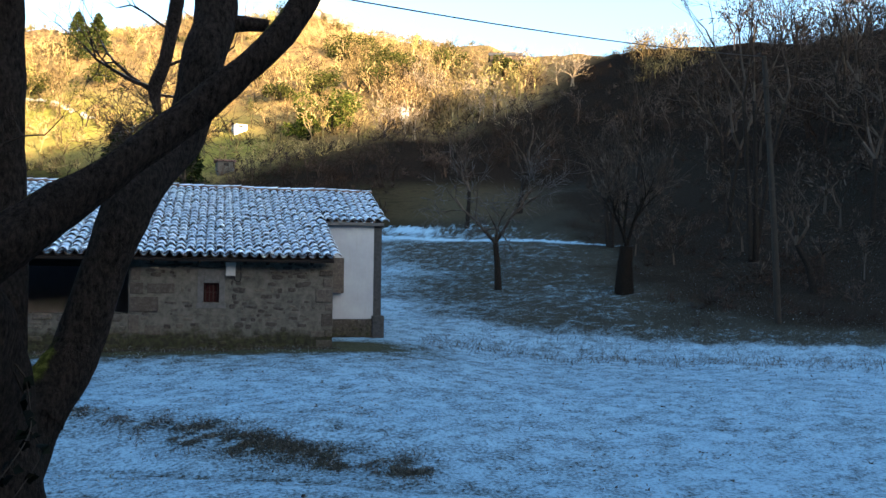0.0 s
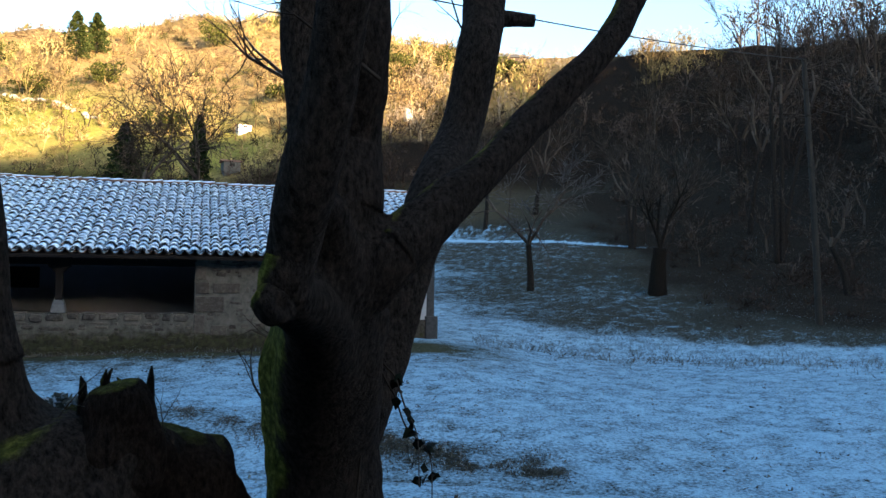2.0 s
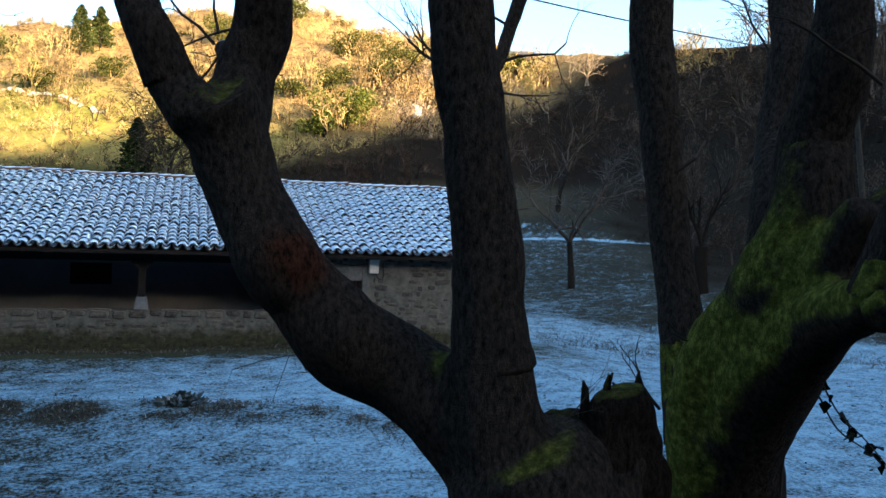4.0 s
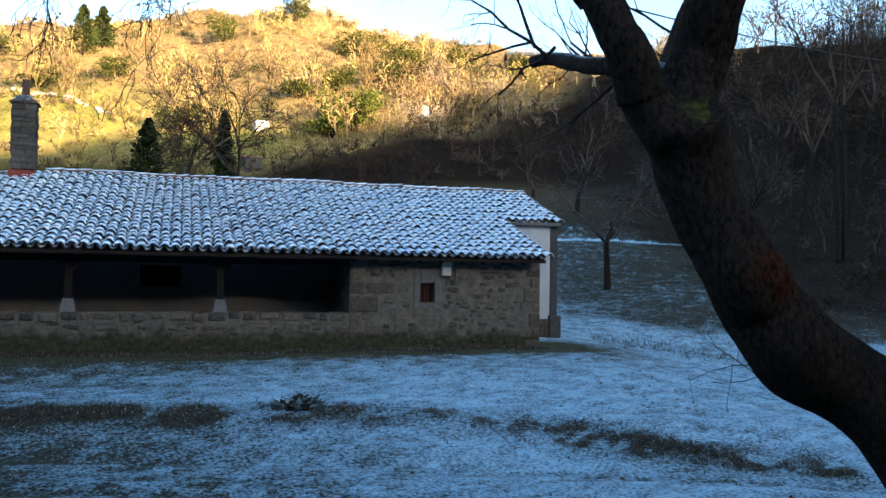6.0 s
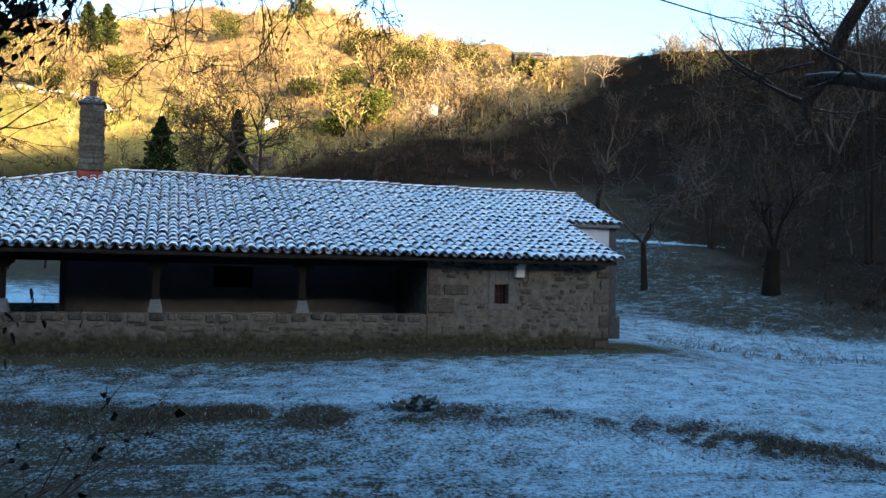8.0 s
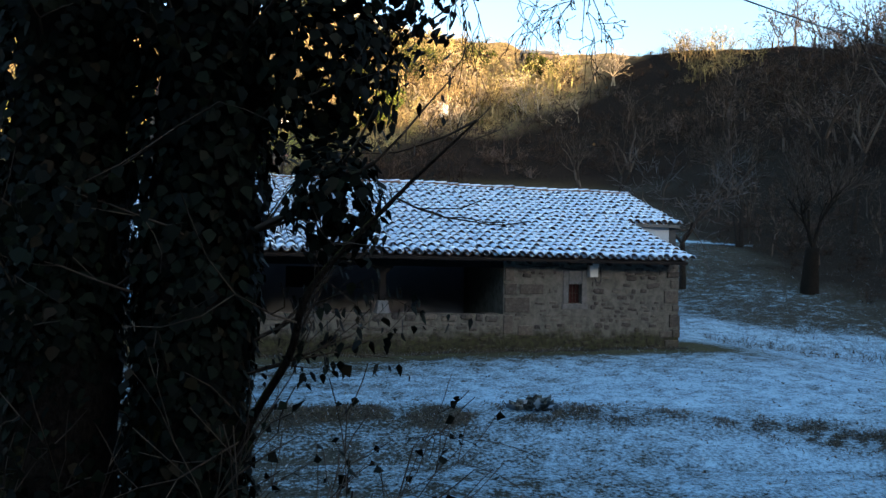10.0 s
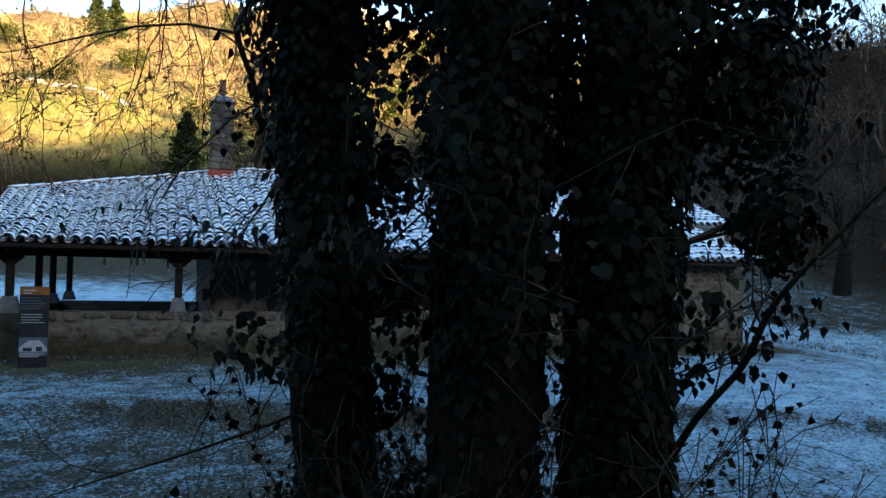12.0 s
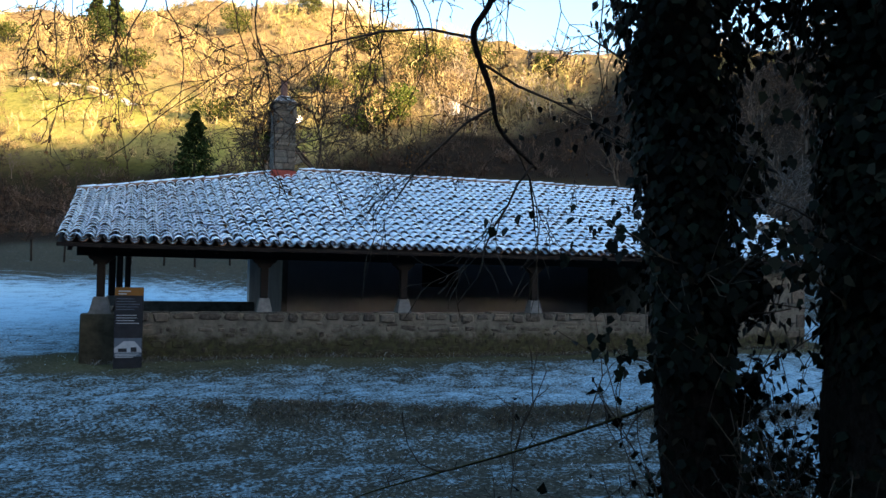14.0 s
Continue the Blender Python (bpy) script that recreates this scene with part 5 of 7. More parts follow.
def build_tree_b():
    ob = empty("forked_tree", pose(-5.45, -17.4, 0))
    tagged(ob, "forked mossy tree with a broken rotten stump at its foot", "tree")
    inv = pose(5.45, 17.4, 0)
    fused("root_crown", ((B_BASE, 0.2), (B_LEFT[:5], 0.16), (B_MID[:4], 0.16), (B_STUMP[:3], 0.4)), M_BARK_FORK, ob, inv, 21)
    fused("crotch", ((B_LEFT[6:], 0.16), (B_FORK_L[:3], 0.14), (B_FORK_R[:3], 0.14)), M_BARK_CROTCH, ob, inv, 25, "mossy crotch of the fork")
    for k, (name, rows) in enumerate((("limb", B_LEFT[3:]), ("fork", B_FORK_L[1:]), ("fork", B_FORK_R[1:]), ("stem", B_MID[2:]), ("branch", B_STUB))):
        me = limb_mesh(name, rows, 20 if k in (0, 3) else 14, 10, 0.17 if k < 4 else 0.3, k + 22)
        me.transform(inv)
        place(name, me, M_BARK_FROST if k == 4 else M_BARK_WORN if k == 0 else M_BARK_FORK, ob)
    fused("stump", ((B_STUMP, 0.75), (B_LOBE, 0.8)), M_BARK_STUMP, ob, inv, 40, "ragged rotten stump and root mound", 0.022)
    crown_of(ob, (B_FORK_L, B_FORK_R, B_MID), 79, inv, M_BARK_DARK)
    r = rng_of(31)
    for k in range(5):
        x, y = -5.16 + r.normal(0, 0.075), -17.55 + r.normal(0, 0.06)
        h = r.uniform(0.0, 0.09)
        v, f = tube([(x, y, 1.1, 0.028), (x + r.normal(0, 0.01), y, 1.22 + h * 0.5, 0.016), (x + r.normal(0, 0.02), y, 1.24 + h, 0.004)], 5)
        me = mesh_of("splinter", v, f)
        me.transform(inv)
        place("splinter", me, M_BARK_DARK, ob)
    segs = []
    for p, d, L, w in (((-6.79, -15.4, 3.2), (0.1, 0.6, 0.9), 0.75, 0.012), ((-6.82, -15.7, 3.05), (-0.6, 0.6, 0.9), 0.7, 0.012), ((-6.7, -15.1, 3.32), (-0.5, 0.5, -0.3), 0.45, 0.010), ((-6.60, -15.3, 3.25), (-0.7, 0.5, -0.5), 0.5, 0.012), ((-6.65, -16.4, 2.85), (-0.6, 0.4, -0.1), 0.5, 0.012), ((-7.2, -16.9, 2.95), (-0.5, 0.3, 0.6), 0.8, 0.012), ((-6.05, -17.2, 1.08), (-0.75, 0.2, 0.35), 0.6, 0.009), ((-5.45, -17.5, 1.0), (0.2, -0.1, 1.0), 0.3, 0.004), ((-5.0, -17.4, 0.9), (0.3, 0.1, 0.9), 0.3, 0.004)):
        grow(r, p, d, L, w, 2, segs, 0.5, -0.05, 3)
    v, f = seg_tubes(segs, 4)
    me = mesh_of("twigs", v, f)
    me.transform(inv)
    tagged(place("twig_spray", me, M_BARK_FROST, ob), kind="stuff")
    return ob


def build_hanging_branch():
    """A bare bough of a tree whose trunk stands out of view, drooping in."""
    ob = empty("drooping_bough", pose(-3.5, -11.8, 0))
    tagged(ob, "bare gnarled bough hanging in with frosted twigs", "branch")
    inv = pose(3.5, 11.8, 0)
    top = [(-1.2, -12.6, 7.6, 0.11), (-2.4, -12.3, 6.6, 0.10)] + HANG
    me = limb_mesh("bough", top, 12, 8, 0.25, 51)
    me.transform(inv)
    place("bough", me, M_BARK_FROST, ob)
    r = rng_of(52)
    segs = []
    for p, d, L, w in (((-3.68, -11.54, 3.97), (-0.9, 0.3, 0.35), 1.1, 0.03), ((-3.72, -11.5, 3.95), (-0.8, 0.2, 0.7), 1.2, 0.028), ((-3.58, -11.66, 4.2), (0.9, -0.2, 0.3), 0.9, 0.02), ((-3.63, -11.55, 3.75), (-0.2, 0, -1.0), 0.55, 0.02), ((-3.65, -11.55, 3.9), (0.9, -0.1, -0.2), 0.8, 0.018), ((-3.5, -11.8, 4.6), (-0.8, 0.3, 0.2), 0.8, 0.018)):
        grow(r, p, d, L, w, 3, segs, 0.55, 0.12, 3, 0.25)
    v, f = seg_tubes(segs, 4)
    me = mesh_of("twigs", v, f)
    me.transform(inv)
    tagged(place("twig_spray", me, M_BARK_FROST, ob), kind="stuff")
    return ob


def build_ivy_tree(x, y, r0, seed, lean, bulges, low=0.9, count=5200, coat=1.0):
    """A trunk sheathed in ivy: thicker aloft, thin at the foot."""
    ob = empty("ivy_clad_tree", pose(x, y, 0))
    tagged(ob, "tree trunk thickly clad in dark green ivy", "tree", group="ivy-clad trees")
    r = rng_of(seed)
    base = gz(x, y)
    rows = [(0, 0, base - 0.3, r0 * 1.35), (0.01, 0, base + 0.4, r0 * 1.05), (lean * 0.3, 0.02, 1.5, r0 * 0.95), (lean * 0.7, 0.0, 3.0, r0 * 0.85), (lean, 0.05, 4.8, r0 * 0.75), (lean * 1.5, 0.1, 6.4, r0 * 0.55), (lean * 1.2, 0.0, 8.2, r0 * 0.3)]
    place("trunk", limb_mesh("trunk", rows, 18, 8, 0.2, seed), M_BARK_DARK, ob)
    boughs = [(lean * 1.5 + x * 0, 0.1, 6.4, r0 * 0.55), (lean * 1.3, 0.05, 7.3, r0 * 0.4), (lean * 1.2, 0.0, 8.2, r0 * 0.3)]
    crown_of(ob, (boughs,), seed + 50, Matrix.Identity(4), M_BARK_DARK, 2.0)
    n = count
    z = r.uniform(low, 4.7, n)
    # ivy head above the view, added to shade the leaves below
    z = np.where(r.random(n) < 0.3, r.uniform(4.4, 7.4, n), z)
    z = np.where(r.random(n) < 0.05, r.uniform(base, low, n), z)
    ang = r.uniform(0, 6.283, n)
    thick = np.interp(z, [-0.2, low, low + 0.3, 1.9, 2.5, 3.2, 4.7, 6.0, 7.4], [0.012, 0.03, 0.06, 0.08, 0.16, 0.36, 0.55, 0.7, 0.4])
    lump = 0.55 + 0.9 * np.array([noise.noise(Vector((math.cos(a) * 1.3 + seed, math.sin(a) * 1.3, zz * 1.7))) + 0.5 for a, zz in zip(ang, z)])
    rad = r0 * 0.9 + coat * thick * np.clip(lump, 0.4, 2.0) * np.sqrt(r.uniform(0.1, 1.0, n))
    c = np.stack([np.cos(ang) * rad + lean * z / 4.8, np.sin(ang) * rad, z], -1)
    d = np.stack([np.cos(ang), np.sin(ang), np.zeros(n)], -1)
    for bx, by, bz, br, m in bulges:
        g = r.normal(0, 1, (m, 3))
        g /= np.linalg.norm(g, axis=1)[:, None]
        q = np.array([bx - x, by - y, bz]) + g * (br * r.uniform(0.2, 1.0, m) ** 0.5)[:, None] * np.array([1, 0.8, 1.25])
        c, d = np.vstack([c, q]), np.vstack([d, g])
    segs = []
    for k in range(34):
        a, zz = r.uniform(0, 6.28), r.uniform(1.0, 4.6)
        grow(r, (math.cos(a) * r0, math.sin(a) * r0, zz), (math.cos(a), math.sin(a), 0.5), r.uniform(0.4, 0.8), 0.008, 1, segs, 0.5, 0.1, 3)
    for bx, by, bz, br, m in bulges:
        grow(r, (lean * bz / 4.8, 0, bz - 0.3), (bx - x, by - y, 0.35), math.hypot(bx - x, by - y) + br, 0.022, 1, segs, 0.3, 0.05, 3, 0.08)
    tips = np.repeat(np.array([q[1] for q in segs]), 3, axis=0)
    tips = tips + r.normal(0, 0.05, tips.shape)
    away = tips * np.array([1, 1, 0])
    away /= np.linalg.norm(away, axis=1)[:, None] + 1e-9
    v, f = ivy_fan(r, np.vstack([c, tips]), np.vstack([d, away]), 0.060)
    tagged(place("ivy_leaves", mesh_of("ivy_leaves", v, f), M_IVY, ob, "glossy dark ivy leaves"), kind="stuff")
    v, f = seg_tubes(segs, 4)
    tagged(place("ivy_stem_net", mesh_of("ivy_stem_net", v, f), M_TWIG_DARK, ob), kind="stuff")
    return ob


def build_overhang():
    """Thin pendulous twigs with buds and a few withered leaves, let down from boughs above the picture."""
    r = rng_of(63)
    starts = [(-17.6, -10.6), (-16.9, -9.8), (-16.3, -10.9), (-15.7, -9.6), (-15.0, -10.8), (-14.6, -9.9), (-13.8, -10.6), (-13.0, -11.2), (-12.4, -11.8), (-11.6, -12.0), (-10.8, -11.6), (-10.2, -12.0), (-9.6, -12.3), (-11.9, -10.6)]
    for k, (x, y) in enumerate(starts):
        ob = empty("hanging_bough", pose(x, y, 5.6))
        tagged(ob, "leafless drooping bough with fine bud-tipped twigs", "branch", group="overhanging boughs")
        segs = []
        for j in range(3):
            p = np.array([r.normal(0, 0.35), r.normal(0, 0.25), 0.0])
            d = np.array([r.normal(0, 0.35), r.normal(0, 0.2), -1.0])
            long, w = (r.uniform(1.6, 3.5) if k < 8 else r.uniform(1.2, 2.2)), 0.012
            steps = int(long / 0.13)
            segs.append((np.zeros(3), p, 0.014, w))
            for q in range(steps):
                d = d * 0.75 + np.array([r.normal(0, 0.16), r.normal(0, 0.12), -0.28])
                d /= np.linalg.norm(d)
                e = p + d * 0.13
                w1 = 0.012 * (1 - 0.75 * (q + 1) / steps)
                segs.append((p, e, w, w1))
                p, w = e, w1
                if r.random() < 0.30:
                    g = d + r.normal(0, 0.75, 3) * np.array([1, 0.7, 0.6])
                    grow(r, e, g / np.linalg.norm(g), r.uniform(0.2, 0.75), w * 0.7, 1 + (r.random() < 0.5), segs, 0.55, -0.12, 4, 0.3, 0.6, 0.7)
        segs = [s for s in segs if s[1][2] > -3.5]
        v, f = seg_tubes([(a, b, max(p, 0.0035), max(q, 0.003)) for a, b, p, q in segs], 4)
        tagged(place("twig_spray", mesh_of("twig_spray", v, f), M_TWIG_DARK, ob), kind="stuff")
        ends = np.array([s[1] for s in segs if s[3] < 0.005])
        if len(ends):
            ends = ends[r.random(len(ends)) < 0.25]
            v, f = leaf_fan(r, ends, np.tile([0, 0, -1.0], (len(ends), 1)), 0.032, 0.5)
            tagged(place("budding", mesh_of("budding", v, f), M_BROWNLEAF, ob), kind="stuff")
    # the limb that the boughs hang from, reaching out from the ivy-clad trees
    ob = empty("overhanging_limb", pose(-13.96, -14.2, 0))
    tagged(ob, "long bare limb reaching out above the meadow", "branch")
    inv = pose(13.96, 14.2, 0)
    main = [(-13.96, -14.22, 4.9, 0.11), (-13.9, -13.2, 5.9, 0.10), (-13.9, -12.0, 6.2, 0.095), (-14.2, -11.2, 6.1, 0.09)]
    for name, rows in (("limb", main), ("limb", [main[-1], (-15.3, -10.6, 6.0, 0.07), (-16.6, -10.3, 5.8, 0.05), (-17.7, -10.5, 5.6, 0.03)]), ("limb", [main[-2], (-12.6, -11.6, 6.1, 0.07), (-11.2, -11.9, 5.9, 0.055), (-9.6, -12.3, 5.6, 0.03)]), ("limb", [(-13.9, -13.2, 5.9, 0.06), (-13.4, -12.6, 5.5, 0.055), (-13.2, -12.0, 5.0, 0.05)])):
        me = limb_mesh(name, rows, 9, 6, 0.15, 72)
        me.transform(inv)
        place(name, me, M_BARK_DARK, ob)
    for x, y in starts:
        j = min(range(4), key=lambda k: abs((-16.6, -15.3, -12.6, -11.2)[k] - x))
        q = ((-16.6, -10.3, 5.8), (-15.3, -10.6, 6.0), (-12.6, -11.6, 6.1), (-11.2, -11.9, 5.9))[j]
        v, f = tube(spline([(*q, 0.035), ((q[0] + x) / 2, (q[1] + y) / 2, 5.95, 0.03), (x, y, 5.6, 0.022)], 4), 6)
        me = mesh_of("side_branch", v, f)
        me.transform(inv)
        place("side_branch", me, M_BARK_DARK, ob)
    ob = empty("arching_branch", pose(-14.2, -11.7, 0))
    tagged(ob, "dark arching branch with drooping side twigs", "branch")
    inv = pose(14.2, 11.7, 0)
    me = limb_mesh("bough", [(-13.2, -12.0, 5.0, 0.04)] + ARCH, 8, 6, 0.2, 71)
    me.transform(inv)
    place("bough", me, M_BARK_DARK, ob)
    segs = []
    for p, d, L in (((-14.34, -11.64, 3.77), (-0.9, 0.2, -0.15), 1.6), ((-14.25, -11.66, 3.55), (0.8, 0.3, -0.2), 1.5), ((-14.15, -11.7, 3.2), (-0.7, 0.1, -0.6), 1.2), ((-14.1, -11.7, 3.0), (0.5, 0.1, -0.7), 1.0), ((-13.85, -11.8, 2.7), (-0.8, -0.1, -0.7), 0.9)):
        grow(r, p, d, L, 0.013, 2, segs, 0.4, -0.15, 4, 0.15)
    v, f = seg_tubes([(a, b, max(p, 0.0035), max(q, 0.003)) for a, b, p, q in segs], 4)
    me = mesh_of("twigs", v, f)
    me.transform(inv)
    tagged(place("twig_spray", me, M_TWIG_DARK, ob), kind="stuff")


def build_bramble(x, y, h, seed, count, leaves=0.25, label="leafless bramble shoots with a few dark leaves"):
    ob = empty("bramble", pose(x, y, gz(x, y)))
    tagged(ob, label, "shrub", group="brambles on the bank")
    r = rng_of(seed)
    segs = []
    for k in range(count):
        a = r.uniform(0, 6.28)
        grow(r, (r.normal(0, 0.18), r.normal(0, 0.18), 0), (math.cos(a) * 0.45, math.sin(a) * 0.45, 1), h * r.uniform(0.6, 1.1), 0.008, 2, segs, 0.45, -0.05, 4, 0.12)
    v, f = seg_tubes([(a, b, max(p, 0.003), max(q, 0.0025)) for a, b, p, q in segs], 4)
    tagged(place("shoot_tangle", mesh_of("shoot_tangle", v, f), M_TWIG_DARK, ob), kind="stuff")
    ends = np.array([s[1] for s in segs])
    ends = ends[r.random(len(ends)) < leaves]
    if len(ends):
        v, f = leaf_fan(r, ends, r.normal(0, 1, (len(ends), 3)), 0.06, 0.5)
        tagged(place("leaves", mesh_of("leaves", v, f), M_IVY, ob), kind="stuff")
    return ob


def build_sapling():
    """A bowed bare sapling right of the ivy, and a low branch that leans left."""
    for name, rows, lab in (("bowed_sapling", [(-12.85, -15.1, 0.1, 0.026), (-12.57, -15.38, 1.0, 0.021), (-12.4, -15.62, 1.4, 0.018), (-12.33, -15.77, 1.71, 0.015), (-12.0, -15.9, 2.1, 0.010), (-11.67, -16.0, 2.44, 0.004)], "bowed leafless sapling beside the ivy trunks"),
                            ("leaning_shoot", [(-14.02, -14.01, 1.06, 0.014), (-14.08, -13.87, 0.98, 0.012), (-14.72, -13.42, 0.67, 0.009), (-15.39, -12.96, 0.39, 0.006), (-15.67, -12.75, 0.25, 0.004)], "bare shoot arching from the ivy trunk")):
        x, y = rows[0][:2]
        ob = empty(name, pose(x, y, 0))
        tagged(ob, lab, "sapling")
        me = limb_mesh("stem", rows, 6, 8, 0.1, 5)
        me.transform(pose(-x, -y, 0))
        place("stem", me, M_BARK_DARK, ob)
        r = rng_of(8)
        segs = []
        pts = spline(rows, 4)
        for p in pts[4::2]:
            grow(r, p[:3], r.normal(0, 0.6, 3) + np.array([0.3, 0, 0.5]), r.uniform(0.3, 0.7), 0.006, 1, segs, 0.4, 0.05, 3)
        v, f = seg_tubes([(a, b, max(p, 0.003), max(q, 0.0025)) for a, b, p, q in segs], 4)
        me = mesh_of("twigs", v, f)
        me.transform(pose(-x, -y, 0))
        tagged(place("twig_spray", me, M_TWIG_DARK, ob), kind="stuff")


def build_bramble_spray():
    """An arching bramble shoot with leaves in pairs, hanging out beside the many-stemmed tree."""
    tip = [(-3.89, -17.23, 1.24), (-3.83, -17.33, 1.06), (-3.81, -17.49, 0.95), (-3.88, -17.81, 0.79)]
    root = (tip[0][0] - 0.22, tip[0][1] + 0.1)
    ob = empty("bramble_spray", pose(root[0], root[1], 0))
    tagged(ob, "arching bramble shoot with dark paired leaves", "shrub", group="brambles on the bank")
    inv = pose(-root[0], -root[1], 0)
    r = rng_of(209)
    base = (root[0], root[1], gz(*root) - 0.05, 0.008)
    top = (tip[0][0] - 0.1, tip[0][1] + 0.05, tip[0][2] - 0.12, 0.006)
    for off in (0.0, 0.06):
        rows = [base, top] + [(x + off * (k > 1), y, z - off * 1.4, 0.0055 - 0.001 * k) for k, (x, y, z) in enumerate(tip)]
        c = spline(rows, 8)
        v, f = tube(c, 5)
        me = mesh_of("shoot", v, f)
        me.transform(inv)
        place("shoot", me, M_TWIG_DARK, ob)
        n = c[18::3] if off == 0 else c[26::5]
        q = np.repeat(n[:, :3], 3, axis=0) + r.normal(0, 0.012, (len(n) * 3, 3))
        v, f = leaf_fan(r, q, r.normal(0, 0.8, q.shape) + np.array([0.2, 0, -0.2]), 0.055, 0.6)
        me = mesh_of("leaves", v, f)
        me.transform(inv)
        tagged(place("leaves", me, M_IVY, ob), kind="stuff")


build_tree_a()
build_tree_b()
build_bramble_spray()
build_hanging_branch()
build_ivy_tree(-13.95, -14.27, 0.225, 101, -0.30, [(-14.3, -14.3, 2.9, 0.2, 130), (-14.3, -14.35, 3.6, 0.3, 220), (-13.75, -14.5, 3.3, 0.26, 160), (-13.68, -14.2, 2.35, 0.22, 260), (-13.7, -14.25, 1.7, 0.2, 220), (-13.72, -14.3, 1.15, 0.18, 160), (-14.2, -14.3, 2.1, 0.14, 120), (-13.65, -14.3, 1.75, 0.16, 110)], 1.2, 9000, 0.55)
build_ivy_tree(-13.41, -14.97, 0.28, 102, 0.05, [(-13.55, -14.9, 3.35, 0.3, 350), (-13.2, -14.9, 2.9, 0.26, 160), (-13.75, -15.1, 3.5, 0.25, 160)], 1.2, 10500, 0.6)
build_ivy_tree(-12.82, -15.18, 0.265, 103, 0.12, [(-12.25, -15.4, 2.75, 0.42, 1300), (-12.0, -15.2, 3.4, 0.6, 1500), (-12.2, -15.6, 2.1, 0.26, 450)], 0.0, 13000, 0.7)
build_overhang()
build_sapling()
build_bramble(-13.6, -14.75, 0.95, 207, 17, 1.6, "ivy-leaved bramble at the foot of the trunks")
build_bramble(-13.75, -14.9, 0.8, 208, 14, 1.6, "ivy-leaved bramble at the foot of the trunks")
build_bramble(-13.72, -14.45, 1.1, 210, 14, 1.2, "ivy-leaved bramble at the foot of the trunks")
build_bramble(-12.6, -15.2, 1.1, 201, 9)
build_bramble(-13.2, -14.9, 0.9, 202, 6)
build_bramble(-14.1, -13.6, 0.7, 203, 5)
build_bramble(-4.7, -16.9, 0.5, 205, 2, 0.3)
build_bramble(-12.6, -16.9, 0.9, 206, 3, 0.2)


# ---- trees of the meadow and the slopes ----
def ribbons(r, segs):
    """Far twigs: flat slips, turned at random."""
    a, b = np.array([s[0] for s in segs]), np.array([s[1] for s in segs])
    ra, rb = np.array([s[2] for s in segs]), np.array([s[3] for s in segs])
    w = np.cross(b - a, r.normal(0, 1, a.shape))
    w /= np.linalg.norm(w, axis=1)[:, None] + 1e-9
    v = np.stack([a - w * ra[:, None], a + w * ra[:, None], b + w * rb[:, None], b - w * rb[:, None]], 1).reshape(-1, 3)
    f = (np.arange(len(a)) * 4)[:, None] + np.arange(4)[None]
    return v, f


def bare_tree(name, x, y, h, seed, mat, label, spread=0.55, stems=1, trunk=0.12, fork=0.3, levels=4, kids=4, lift=0.12, group="", lean=(0, 0), twig=None, least=0.009, limb=0.6):
    ob = empty(name, pose(x, y, gz(x, y)))
    tagged(ob, label, "tree", group=group)
    r = rng_of(seed)
    segs = []
    for k in range(stems):
        top = (lean[0] * h + r.normal(0, 0.05) * h, lean[1] * h + r.normal(0, 0.05) * h, h * fork)
        off = (r.normal(0, 0.12) * (stems > 1), r.normal(0, 0.12) * (stems > 1))
        rows = [(off[0], off[1], -0.3, trunk * 1.3), (off[0] + top[0] * 0.4 + r.normal(0, 0.04), off[1] + top[1] * 0.4, top[2] * 0.5, trunk), (off[0] + top[0], off[1] + top[1], top[2], trunk * 0.85)]
        place("trunk", limb_mesh("trunk", rows, 10, 6, 0.16, seed + k), mat, ob)
        for j in range(3):
            a = r.uniform(0, 6.28)
            grow(r, rows[-1][:3], (math.cos(a) * spread, math.sin(a) * spread, 1), h * (1 - fork) * r.uniform(0.42, 0.6), trunk * limb, levels - 1, segs, spread, lift, kids, 0.16, 0.66, 0.58)
    lim = [(a, b, max(p, least), max(q, least)) for a, b, p, q in segs if p > 0.012]
    fine = [(a, b, max(p, least), max(q, least * 0.8)) for a, b, p, q in segs if p <= 0.012]
    if lim:
        v, f = seg_tubes(lim, 5)
        place("crown", mesh_of("crown", v, f), M_TWIG_BROWN if mat is M_BARK_FAR else mat, ob)
    if fine:
        v, f = seg_tubes(fine, 3)
        tagged(place("twig_spray", mesh_of("twig_spray", v, f), twig or M_TWIG_BROWN, ob), kind="stuff")
    return ob


def conifer(x, y, h, w, seed, label, mat=None, group=""):
    ob = empty("conifer", pose(x, y, gz(x, y)))
    tagged(ob, label, "tree", group=group)
    r = rng_of(seed)
    v, f = tube([(0, 0, -0.3, 0.16), (0, 0, h * 0.5, 0.09), (0, 0, h, 0.02)], 7)
    place("trunk", mesh_of("trunk", v, f), M_BARK_FAR, ob)
    n = 5200
    t = r.uniform(0.03, 1, n) ** 0.8
    a = r.uniform(0, 6.283, n)
    lump = 0.75 + 0.5 * np.sin(a * 3 + t * 9 + seed) * np.sin(t * 40 + a)
    rad = w * (1 - t) ** 0.75 * np.sqrt(r.uniform(0.15, 1, n)) * lump + 0.03
    c = np.stack([np.cos(a) * rad, np.sin(a) * rad, t * h], -1)
    d = np.stack([np.cos(a), np.sin(a), np.full(n, 0.3)], -1)
    v, f = leaf_fan(r, c, d, 0.26, 0.6)
    tagged(place("needles", mesh_of("needles", v, f), mat or M_CONIFER, ob), kind="stuff")
    return ob


